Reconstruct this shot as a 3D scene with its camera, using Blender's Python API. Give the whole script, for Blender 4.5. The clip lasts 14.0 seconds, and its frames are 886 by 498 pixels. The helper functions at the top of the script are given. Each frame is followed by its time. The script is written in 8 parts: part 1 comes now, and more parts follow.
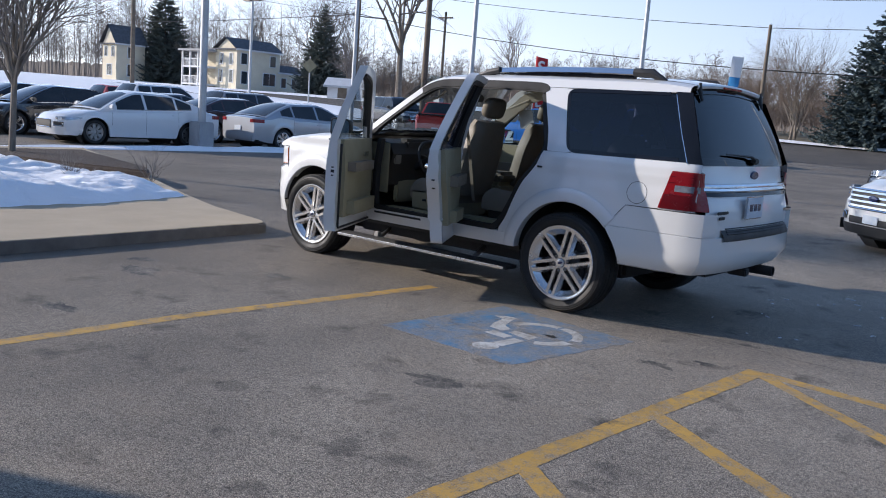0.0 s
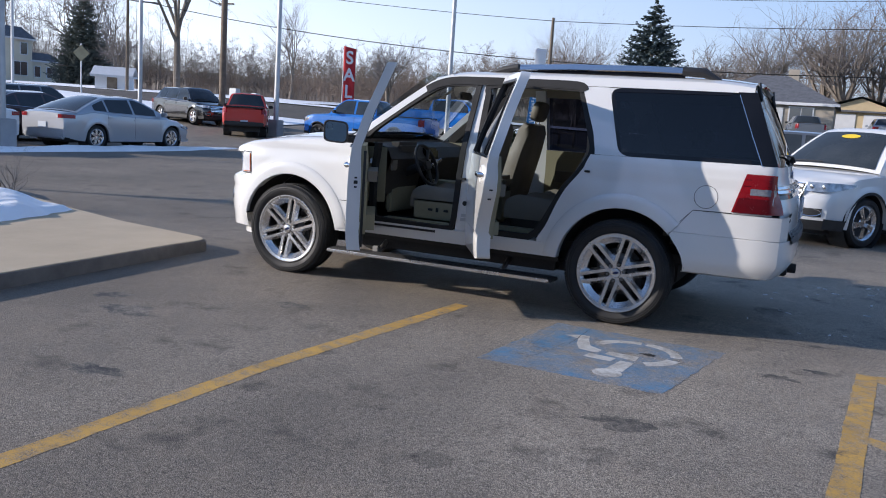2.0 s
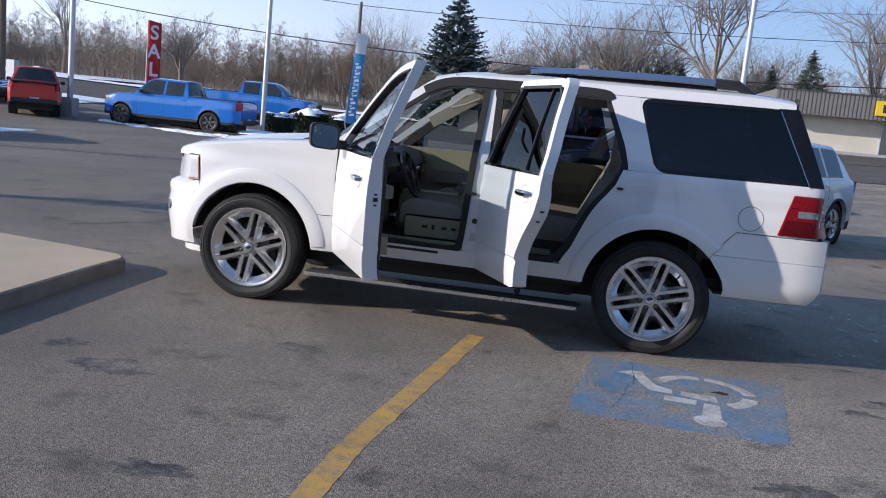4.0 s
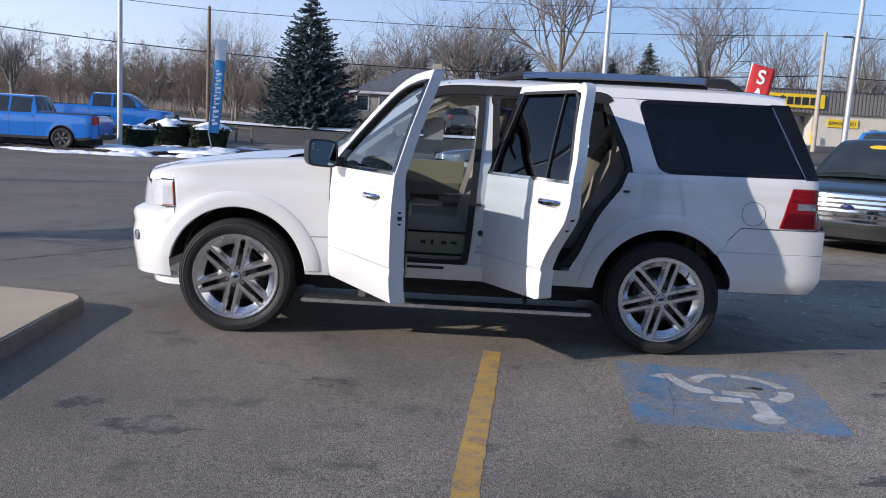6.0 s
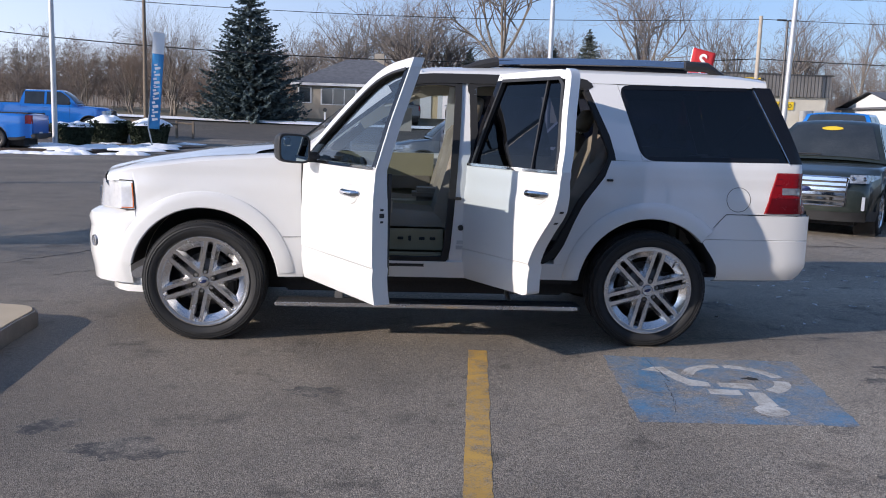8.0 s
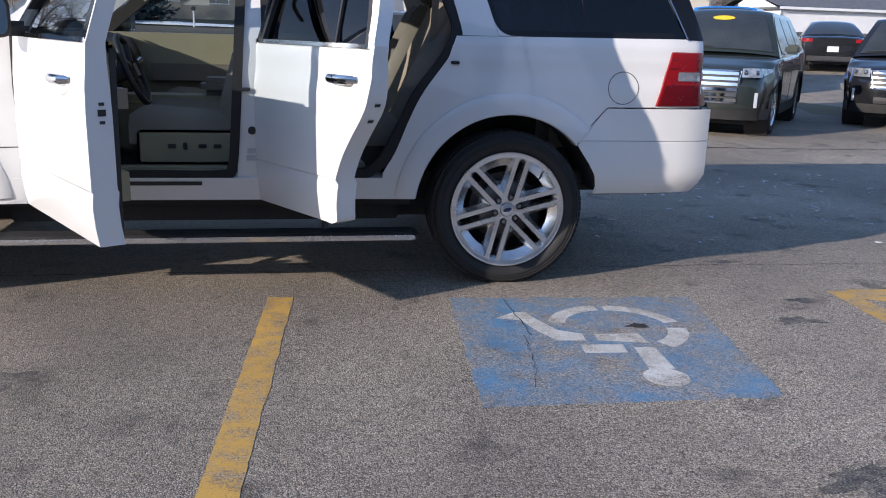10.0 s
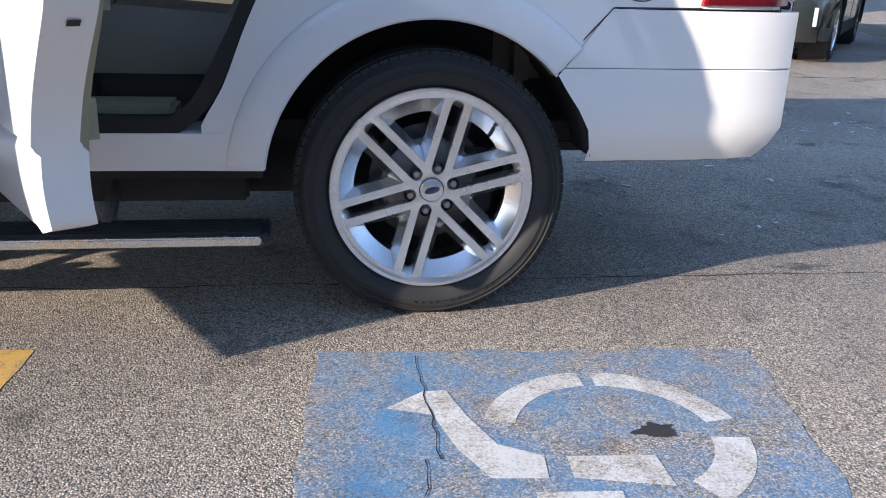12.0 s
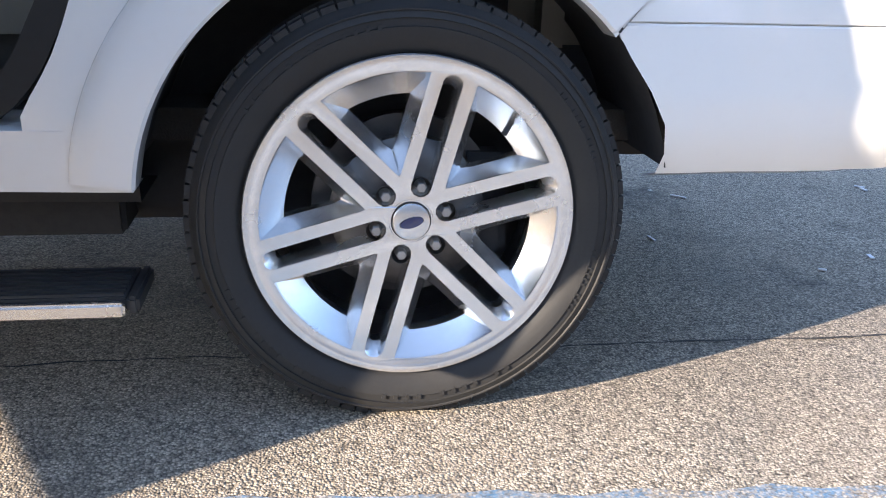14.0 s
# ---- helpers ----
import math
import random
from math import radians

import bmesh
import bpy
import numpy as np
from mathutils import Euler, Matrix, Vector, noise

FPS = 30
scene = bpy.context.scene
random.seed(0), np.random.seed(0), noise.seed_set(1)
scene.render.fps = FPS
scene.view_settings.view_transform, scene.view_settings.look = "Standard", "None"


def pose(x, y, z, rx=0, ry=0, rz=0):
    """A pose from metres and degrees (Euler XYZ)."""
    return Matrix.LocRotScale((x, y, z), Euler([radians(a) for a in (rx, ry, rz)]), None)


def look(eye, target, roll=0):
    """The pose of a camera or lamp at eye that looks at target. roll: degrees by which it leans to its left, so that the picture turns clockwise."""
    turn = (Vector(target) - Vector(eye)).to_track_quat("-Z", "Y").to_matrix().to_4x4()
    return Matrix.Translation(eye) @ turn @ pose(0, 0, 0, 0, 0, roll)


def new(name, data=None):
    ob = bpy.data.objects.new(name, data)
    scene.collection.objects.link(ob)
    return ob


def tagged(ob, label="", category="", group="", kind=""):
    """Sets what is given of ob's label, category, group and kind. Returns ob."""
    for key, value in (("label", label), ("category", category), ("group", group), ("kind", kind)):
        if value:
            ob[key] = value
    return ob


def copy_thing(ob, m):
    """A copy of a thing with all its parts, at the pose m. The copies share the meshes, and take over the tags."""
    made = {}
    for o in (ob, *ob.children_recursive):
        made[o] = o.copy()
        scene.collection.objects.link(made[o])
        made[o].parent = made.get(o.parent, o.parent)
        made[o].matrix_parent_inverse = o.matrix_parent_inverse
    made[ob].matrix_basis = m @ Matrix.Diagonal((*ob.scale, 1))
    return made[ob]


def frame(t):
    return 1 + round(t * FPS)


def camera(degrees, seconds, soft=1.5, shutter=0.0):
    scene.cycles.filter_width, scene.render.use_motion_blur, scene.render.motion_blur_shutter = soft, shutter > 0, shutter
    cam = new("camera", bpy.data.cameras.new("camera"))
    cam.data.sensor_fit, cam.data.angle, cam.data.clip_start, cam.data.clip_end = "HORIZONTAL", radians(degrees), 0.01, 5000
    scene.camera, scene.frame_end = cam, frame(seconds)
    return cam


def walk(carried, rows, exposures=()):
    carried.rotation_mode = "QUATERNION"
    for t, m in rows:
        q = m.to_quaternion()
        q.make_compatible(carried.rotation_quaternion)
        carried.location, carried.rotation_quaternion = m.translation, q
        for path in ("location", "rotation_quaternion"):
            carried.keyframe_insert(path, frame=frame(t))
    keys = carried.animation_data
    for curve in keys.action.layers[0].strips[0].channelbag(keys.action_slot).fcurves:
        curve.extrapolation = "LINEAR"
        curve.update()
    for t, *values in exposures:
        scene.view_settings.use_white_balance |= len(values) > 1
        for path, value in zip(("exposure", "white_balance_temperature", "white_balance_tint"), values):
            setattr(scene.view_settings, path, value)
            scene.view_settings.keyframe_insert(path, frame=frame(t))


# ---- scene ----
from mathutils.geometry import delaunay_2d_cdt, tessellate_polygon

cam = camera(54.3, 14.0, soft=1.0)
PATH = [
    (0, (3.678, -5.906, 1.526), (2.414, -4.388, 1.215), 4.3),
    (0.5, (3.221, -6.235, 1.495), (2.093, -4.616, 1.167), 4.1),
    (1, (2.682, -6.418, 1.479), (1.665, -4.725, 1.168), 3.6),
    (1.5, (2.102, -6.515, 1.469), (1.221, -4.743, 1.18), 4.1),
    (2, (1.496, -6.474, 1.481), (0.675, -4.675, 1.182), 3.8),
    (2.5, (0.962, -6.417, 1.472), (0.285, -4.557, 1.185), 4.7),
    (2.7, (0.797, -6.413, 1.485), (0.175, -4.535, 1.189), 5.0),
    (4.8, (-1.028, -6.074, 1.513), (-1.225, -4.102, 1.248), 4.9),
    (5, (-1.13, -6.096, 1.497), (-1.287, -4.117, 1.251), 4.6),
    (5.5, (-1.393, -6.145, 1.503), (-1.423, -4.162, 1.244), 3.4),
    (6, (-1.54, -6.034, 1.497), (-1.547, -4.053, 1.228), 3.1),
    (6.5, (-1.634, -5.923, 1.512), (-1.603, -3.941, 1.248), 2.3),
    (7, (-1.73, -5.86, 1.507), (-1.69, -3.878, 1.243), 2.2),
    (7.5, (-1.772, -5.826, 1.51), (-1.709, -3.844, 1.248), 2.0),
    (8, (-1.773, -5.771, 1.495), (-1.653, -3.795, 1.208), 1.8),
    (8.5, (-1.653, -5.521, 1.475), (-1.466, -3.556, 1.153), 0.9),
    (9, (-1.512, -5.203, 1.424), (-1.233, -3.255, 1.071), 1.1),
    (9.2, (-1.469, -5.026, 1.379), (-1.099, -3.095, 1.012), 1.6),
    (11.3, (-0.565, -3.147, 1.217), (-0.224, -1.287, 0.566), 1.8),
    (11.5, (-0.506, -2.948, 1.167), (-0.171, -1.086, 0.518), 1.9),
    (12, (-0.368, -2.468, 1.08), (-0.06, -0.603, 0.425), 2.0),
    (12.5, (-0.268, -2.047, 1.0), (0.033, -0.191, 0.319), 1.8),
    (13, (-0.2, -1.732, 0.919), (0.096, 0.128, 0.246), 1.9),
    (13.5, (-0.188, -1.548, 0.881), (0.11, 0.318, 0.225), 1.8),
    (14, (-0.178, -1.504, 0.887), (0.117, 0.357, 0.218), 1.9),
]
walk(cam, [(t, look(eye, target, roll)) for t, eye, target, roll in PATH],
     [(0, 0.50, 6500, 14), (2.7, 0.58, 6500, 15), (5, 0.46, 6400, 16), (9.2, 0.66, 6650, 16), (11.3, 1.24, 6750, 15), (12.5, 1.74, 6950, 15), (13.0, 2.04, 7050, 15), (13.5, 2.28, 7450, 15), (14, 2.36, 7700, 15)])

# ---- daylight: low winter sun over the front left of the white SUV ----
SUN = Vector((2.06, 1.0, -0.729)).normalized()      # the way the sunlight travels
world = bpy.data.worlds.new("winter_sky")
scene.world = world
world.use_nodes = True
wn = world.node_tree
sky = wn.nodes.new("ShaderNodeTexSky")
sky.sky_type = "NISHITA"
sky.sun_disc = False
sky.sun_elevation = radians(17.7)
sky.sun_rotation = math.atan2(-SUN.x, -SUN.y)
sky.altitude = 200
sky.air_density, sky.dust_density, sky.ozone_density = 1.0, 0.0, 4.0
haze = wn.nodes.new("ShaderNodeMix")                    # thin winter haze pales the whole sky
haze.data_type = "RGBA"
glow = wn.nodes.new("ShaderNodeVectorMath")              # paler towards the sun's side of the sky, deeper away from it
glow.operation = "DOT_PRODUCT"
glow.inputs[1].default_value = (-SUN.x, -SUN.y, 0.0)
side = wn.nodes.new("ShaderNodeMapRange")
for key, value in (("From Min", -0.57), ("From Max", 0.95), ("To Min", 0.0), ("To Max", 1.0)):
    side.inputs[key].default_value = value
tone = wn.nodes.new("ShaderNodeMix")
tone.data_type = "RGBA"
tone.inputs["A"].default_value = (1.08, 1.42, 2.6, 1)
tone.inputs["B"].default_value = (9.2, 9.7, 11.0, 1)
wn.links.new(side.outputs[0], tone.inputs["Factor"])
wn.links.new(glow.outputs["Value"], side.inputs["Value"])
wn.links.new(tone.outputs["Result"], haze.inputs["B"])
up = wn.nodes.new("ShaderNodeSeparateXYZ")
sky_way = wn.nodes.new("ShaderNodeTexCoord").outputs["Generated"]
wn.links.new(sky_way, up.inputs[0])
wn.links.new(sky_way, glow.inputs[0])
thin = wn.nodes.new("ShaderNodeMapRange")                # haze thins out with height over the horizon
thin.interpolation_type = "SMOOTHERSTEP"
for key, value in (("From Min", -0.15), ("From Max", 0.55), ("To Min", 0.78), ("To Max", 0.04)):
    thin.inputs[key].default_value = value
wn.links.new(up.outputs[2], thin.inputs["Value"])
wn.links.new(thin.outputs[0], haze.inputs["Factor"])
wn.links.new(sky.outputs[0], haze.inputs["A"])
wn.links.new(haze.outputs["Result"], wn.nodes["Background"].inputs[0])
wn.nodes["Background"].inputs[1].default_value = 0.148
sun = new("sun", bpy.data.lights.new("sun", "SUN"))
sun.data.energy, sun.data.angle, sun.data.color = 3.6, radians(0.5), (1.0, 0.93, 0.84)
sun.matrix_basis = look((0, 0, 30), Vector((0, 0, 30)) + SUN)
scene.view_settings.exposure = 0.0


# ---- small helpers ----
def bm_new():
    return bmesh.new()


def mesh_of(bm, mats, smooth=False):
    me = bpy.data.meshes.new("mesh")
    bmesh.ops.recalc_face_normals(bm, faces=bm.faces[:])
    bm.to_mesh(me)
    bm.free()
    for m in (mats if isinstance(mats, (list, tuple)) else [mats]):
        me.materials.append(m)
    if smooth:
        for p in me.polygons:
            p.use_smooth = True
        if smooth != "all":
            me.set_sharp_from_angle(angle=radians(smooth if smooth is not True else 35))
    return me


def part(name, bm, mats, parent=None, label="", smooth=True):
    """One bmesh as one object, in world places, under its thing."""
    ob = new(name, mesh_of(bm, mats, smooth))
    if parent is not None:
        ob.parent = parent
        ob.matrix_parent_inverse = parent.matrix_basis.inverted() if parent.parent is None else Matrix()
    if label:
        ob["label"] = label
    return ob


def thing(name, label, category, x=0, y=0, z=0, group="", kind=""):
    e = new(name)
    e.empty_display_size = 0.3
    e.matrix_basis = Matrix.Translation((x, y, z))
    tagged(e, label, category, group, kind)
    return e


def solid(name, bm, mats, label, category, group="", kind="", smooth=True):
    return tagged(part(name, bm, mats, None, "", smooth), label, category, group, kind)


def add_box(bm, x0, x1, y0, y1, z0, z1, bevel=0.0, mi=0, m=None):
    vs = [bm.verts.new((x, y, z)) for x in (x0, x1) for y in (y0, y1) for z in (z0, z1)]
    quads = [(0, 1, 3, 2), (4, 6, 7, 5), (0, 4, 5, 1), (2, 3, 7, 6), (0, 2, 6, 4), (1, 5, 7, 3)]
    fs = [bm.faces.new([vs[i] for i in q]) for q in quads]
    if bevel:
        es = {e for f in fs for e in f.edges}
        r = bmesh.ops.bevel(bm, geom=list(es), offset=bevel, segments=2, affect="EDGES", clamp_overlap=True)
        fs = [f for f in bm.faces if f in set(r["faces"]) or f.is_valid and f in set(fs)]
        vs = list({v for f in fs for v in f.verts})
    for f in fs:
        f.material_index = mi
    if m is not None:
        bmesh.ops.transform(bm, matrix=m, verts=vs)
    return vs


def box(x0, x1, y0, y1, z0, z1, bevel=0.0, m=None):
    bm = bm_new()
    add_box(bm, x0, x1, y0, y1, z0, z1, bevel, 0, m)
    return bm


def add_tube(bm, pts, radii, sides=8, mi=0, cap=True):
    """A tapered tube along points."""
    pts = [Vector(p) for p in pts]
    if not isinstance(radii, (list, tuple)):
        radii = [radii] * len(pts)
    rings = []
    for i, p in enumerate(pts):
        d = (pts[min(i + 1, len(pts) - 1)] - pts[max(i - 1, 0)]).normalized()
        a = d.cross(Vector((0, 0, 1)))
        if a.length < 0.05:
            a = d.cross(Vector((1, 0, 0)))
        a.normalize()
        b = d.cross(a)
        rings.append([bm.verts.new(p + radii[i] * (math.cos(2 * math.pi * k / sides) * a + math.sin(2 * math.pi * k / sides) * b)) for k in range(sides)])
    for r0, r1 in zip(rings, rings[1:]):
        for k in range(sides):
            f = bm.faces.new((r0[k], r0[(k + 1) % sides], r1[(k + 1) % sides], r1[k]))
            f.material_index = mi
    if cap and sides > 2:
        bm.faces.new(rings[0]).material_index = mi
        bm.faces.new(rings[-1]).material_index = mi


def tube(pts, radii, sides=10):
    bm = bm_new()
    add_tube(bm, pts, radii, sides)
    return bm


def add_lathe(bm, profile, centre, axis="y", n=48, mi=0, close=False):
    """profile: (radius, offset along the axis)."""
    cx, cy, cz = centre
    rings = []
    for r, o in profile:
        ring = []
        for k in range(n):
            a = 2 * math.pi * k / n
            c, s = r * math.cos(a), r * math.sin(a)
            p = {"y": (cx + c, cy + o, cz + s), "z": (cx + c, cy + s, cz + o), "x": (cx + o, cy + c, cz + s)}[axis]
            ring.append(bm.verts.new(p))
        rings.append(ring)
    pairs = list(zip(rings, rings[1:])) + ([(rings[-1], rings[0])] if close else [])
    for r0, r1 in pairs:
        for k in range(n):
            bm.faces.new((r0[k], r0[(k + 1) % n], r1[(k + 1) % n], r1[k])).material_index = mi
    return rings


def lathe(profile, centre, axis="y", n=48, close=False, caps=False):
    bm = bm_new()
    rings = add_lathe(bm, profile, centre, axis, n, 0, close)
    if caps:
        bm.faces.new(rings[0])
        bm.faces.new(rings[-1])
    return bm


def add_grid(bm, rows, mi=0, wrap=False):
    """rows: lists of places, all of one length."""
    vv = [[bm.verts.new(p) for p in r] for r in rows]
    for a, b in zip(vv, vv[1:]):
        n = len(a)
        for k in range(n if wrap else n - 1):
            bm.faces.new((a[k], a[(k + 1) % n], b[(k + 1) % n], b[k])).material_index = mi
    return vv


def add_prism(bm, outline, z0, z1, m=None, mi=0):
    """A flat outline (x, y) raised from z0 to z1."""
    lo = [bm.verts.new((x, y, z0)) for x, y in outline]
    hi = [bm.verts.new((x, y, z1)) for x, y in outline]
    n = len(outline)
    fs = [bm.faces.new(lo[::-1]), bm.faces.new(hi)]
    fs += [bm.faces.new((lo[k], lo[(k + 1) % n], hi[(k + 1) % n], hi[k])) for k in range(n)]
    for f in fs:
        f.material_index = mi
    if m is not None:
        bmesh.ops.transform(bm, matrix=m, verts=lo + hi)


def smooth01(a, b, v):
    s = min(max((v - a) / (b - a), 0.0), 1.0)
    return s * s * (3 - 2 * s)


def lerp_at(table, x):
    """Piecewise-linear table of (x, value)."""
    if x <= table[0][0]:
        return table[0][1]
    for (x0, v0), (x1, v1) in zip(table, table[1:]):
        if x <= x1:
            return v0 + (v1 - v0) * (x - x0) / (x1 - x0)
    return table[-1][1]


# ---- materials ----
def nodes_of(name):
    m = bpy.data.materials.new(name)
    m.use_nodes = True
    nt = m.node_tree
    return m, nt, nt.nodes["Principled BSDF"]


def nd(nt, kind, **inputs):
    n = nt.nodes.new(kind)
    for k, v in inputs.items():
        n.inputs[k.replace("_", " ")].default_value = v
    return n


def coords(nt, space="Object"):
    return nt.nodes.new("ShaderNodeTexCoord").outputs[space]


def noise_tex(nt, co, scale, detail=4, rough=0.55):
    n = nd(nt, "ShaderNodeTexNoise", Scale=scale, Detail=detail, Roughness=rough)
    nt.links.new(co, n.inputs["Vector"])
    return n.outputs["Fac"]


def ramp(nt, fac, stops):
    r = nt.nodes.new("ShaderNodeValToRGB")
    el = r.color_ramp.elements
    while len(el) < len(stops):
        el.new(0.5)
    for e, (p, c) in zip(el, stops):
        e.position = p
        e.color = (*c, 1) if isinstance(c, (list, tuple)) else (c, c, c, 1)
    nt.links.new(fac, r.inputs["Fac"])
    return r.outputs["Color"]


def blend(nt, fac, a, b, mode="MIX"):
    m = nt.nodes.new("ShaderNodeMix")
    m.data_type, m.blend_type = "RGBA", mode
    for sock, v in ((m.inputs["Factor"], fac), (m.inputs["A"], a), (m.inputs["B"], b)):
        if isinstance(v, (int, float)):
            sock.default_value = v if sock.type == "VALUE" else (v, v, v, 1)
        elif isinstance(v, (tuple, list)):
            sock.default_value = (*v, 1)
        else:
            nt.links.new(v, sock)
    return m.outputs["Result"]


def bump(nt, bs, height, strength=0.3, distance=0.01, before=None):
    b = nd(nt, "ShaderNodeBump", Strength=strength, Distance=distance)
    nt.links.new(height, b.inputs["Height"])
    if before is not None:
        nt.links.new(before, b.inputs["Normal"])
    nt.links.new(b.outputs["Normal"], bs.inputs["Normal"])
    return b.outputs["Normal"]


def surface(name, c1, c2, scale=3.0, fine=60.0, rough=0.6, metal=0.0, bump_by=0.15, bump_size=0.004, coat=0.0, spec=0.5, rough_var=0.12, space="Object"):
    """A plain worn surface: two scales of colour, uneven gloss, fine relief."""
    m, nt, bs = nodes_of(name)
    co = coords(nt, space)
    big = noise_tex(nt, co, scale, 5, 0.6)
    small = noise_tex(nt, co, fine, 3, 0.6)
    c = blend(nt, ramp(nt, big, [(0.3, 0.0), (0.7, 1.0)]), c1, c2)
    dark = tuple(v * 0.8 for v in c1)
    c = blend(nt, ramp(nt, small, [(0.35, 0.35), (0.6, 0.0)]), c, dark)
    nt.links.new(c, bs.inputs["Base Color"])
    r = nd(nt, "ShaderNodeMapRange", From_Min=0.3, From_Max=0.7, To_Min=max(rough - rough_var, 0.02), To_Max=min(rough + rough_var, 1))
    nt.links.new(big, r.inputs["Value"])
    nt.links.new(r.outputs[0], bs.inputs["Roughness"])
    bs.inputs["Metallic"].default_value = metal
    bs.inputs["Coat Weight"].default_value = coat
    bs.inputs["Coat Roughness"].default_value = 0.05
    bs.inputs["Specular IOR Level"].default_value = spec
    if bump_by:
        bump(nt, bs, small, bump_by, bump_size)
    return m


def paint(name, c, flake=0.0, rough=0.32, dirt=0.25):
    """Car paint under a clear coat, a little road film on it."""
    m, nt, bs = nodes_of(name)
    co = coords(nt)
    film = noise_tex(nt, co, 2.2, 6, 0.65)
    specks = noise_tex(nt, co, 45, 3, 0.6)
    dusty = tuple(0.75 * v + 0.25 * g for v, g in zip(c, (0.42, 0.40, 0.37)))
    col = blend(nt, ramp(nt, film, [(0.4, 0.0), (0.75, dirt)]), c, dusty)
    col = blend(nt, ramp(nt, specks, [(0.55, 0.0), (0.72, dirt * 0.5)]), col, dusty)
    nt.links.new(col, bs.inputs["Base Color"])
    bs.inputs["Metallic"].default_value = flake
    bs.inputs["Roughness"].default_value = rough
    bs.inputs["Coat Weight"].default_value = 1.0
    rr = nd(nt, "ShaderNodeMapRange", From_Min=0.35, From_Max=0.75, To_Min=0.03, To_Max=0.14)
    nt.links.new(film, rr.inputs["Value"])
    nt.links.new(rr.outputs[0], bs.inputs["Coat Roughness"])
    return m


def glass(name, tint, gloss=0.07, rough=0.01):
    """Thin window glass: mostly clear or dark, with a mirror gloss."""
    m, nt, bs = nodes_of(name)
    nt.nodes.remove(bs)
    out = nt.nodes["Material Output"]
    tr = nt.nodes.new("ShaderNodeBsdfTransparent")
    tr.inputs["Color"].default_value = (*tint, 1)
    gl = nd(nt, "ShaderNodeBsdfGlossy", Roughness=rough)
    lw = nd(nt, "ShaderNodeLayerWeight", Blend=0.5)
    pw = nd(nt, "ShaderNodeMath")
    pw.operation = "POWER"
    nt.links.new(lw.outputs["Facing"], pw.inputs[0])
    pw.inputs[1].default_value = 4.5
    fr = nd(nt, "ShaderNodeMapRange", To_Min=gloss, To_Max=1.0)
    nt.links.new(pw.outputs[0], fr.inputs["Value"])
    mx = nt.nodes.new("ShaderNodeMixShader")
    nt.links.new(fr.outputs[0], mx.inputs[0])
    nt.links.new(tr.outputs[0], mx.inputs[1])
    nt.links.new(gl.outputs[0], mx.inputs[2])
    nt.links.new(mx.outputs[0], out.inputs["Surface"])
    return m


def asphalt_colour(nt, co, chips=150.0, light=1.0):
    """Bound aggregate: stones of many greys and tans in dark binder, stained and worn at larger scales."""
    v = nd(nt, "ShaderNodeTexVoronoi", Scale=chips)
    nt.links.new(co, v.inputs["Vector"])
    stone = nt.nodes.new("ShaderNodeSeparateColor")
    nt.links.new(v.outputs["Color"], stone.inputs[0])
    L = light
    tone = ramp(nt, stone.outputs[0], [(0.0, (0.056 * L, 0.048 * L, 0.0385 * L)), (0.4, (0.094 * L, 0.081 * L, 0.065 * L)), (0.78, (0.138 * L, 0.119 * L, 0.095 * L)), (1.0, (0.185 * L, 0.158 * L, 0.123 * L))])
    gap = ramp(nt, v.outputs["Distance"], [(0.38, 0.0), (0.80, 0.7)])
    col = blend(nt, gap, tone, (0.034, 0.031, 0.029))
    big = noise_tex(nt, co, 0.35, 6, 0.62)
    mid = noise_tex(nt, co, 2.3, 5, 0.6)
    tan_ = noise_tex(nt, co, 0.9, 7, 0.7)
    col = blend(nt, ramp(nt, big, [(0.38, 0.95), (0.62, 0.0)]), col, blend(nt, 0.5, col, (0.055, 0.052, 0.050)))
    col = blend(nt, ramp(nt, tan_, [(0.50, 0.0), (0.72, 0.40)]), col, (0.13 * L / 1.6, 0.105 * L / 1.6, 0.078 * L / 1.6))
    col = blend(nt, ramp(nt, mid, [(0.56, 0.0), (0.75, 0.35)]), col, (0.17, 0.155, 0.135))
    col = blend(nt, ramp(nt, mid, [(0.30, 0.75), (0.43, 0.0)]), col, (0.052, 0.048, 0.045))
    grain = noise_tex(nt, co, 110, 3, 0.65)
    col = blend(nt, 1.0, col, ramp(nt, grain, [(0.36, 0.40), (0.47, 0.95), (0.58, 1.0)]), "MULTIPLY")
    col = blend(nt, ramp(nt, grain, [(0.60, 0.0), (0.72, 0.20)]), col, (0.45, 0.41, 0.35))
    pits = noise_tex(nt, co, 34, 4, 0.75)
    col = blend(nt, 1.0, col, ramp(nt, pits, [(0.34, 0.50), (0.46, 0.92), (0.56, 1.0)]), "MULTIPLY")
    col = blend(nt, ramp(nt, pits, [(0.54, 0.0), (0.72, 0.35)]), col, (0.30, 0.26, 0.21))
    return col, v.outputs["Distance"], mid


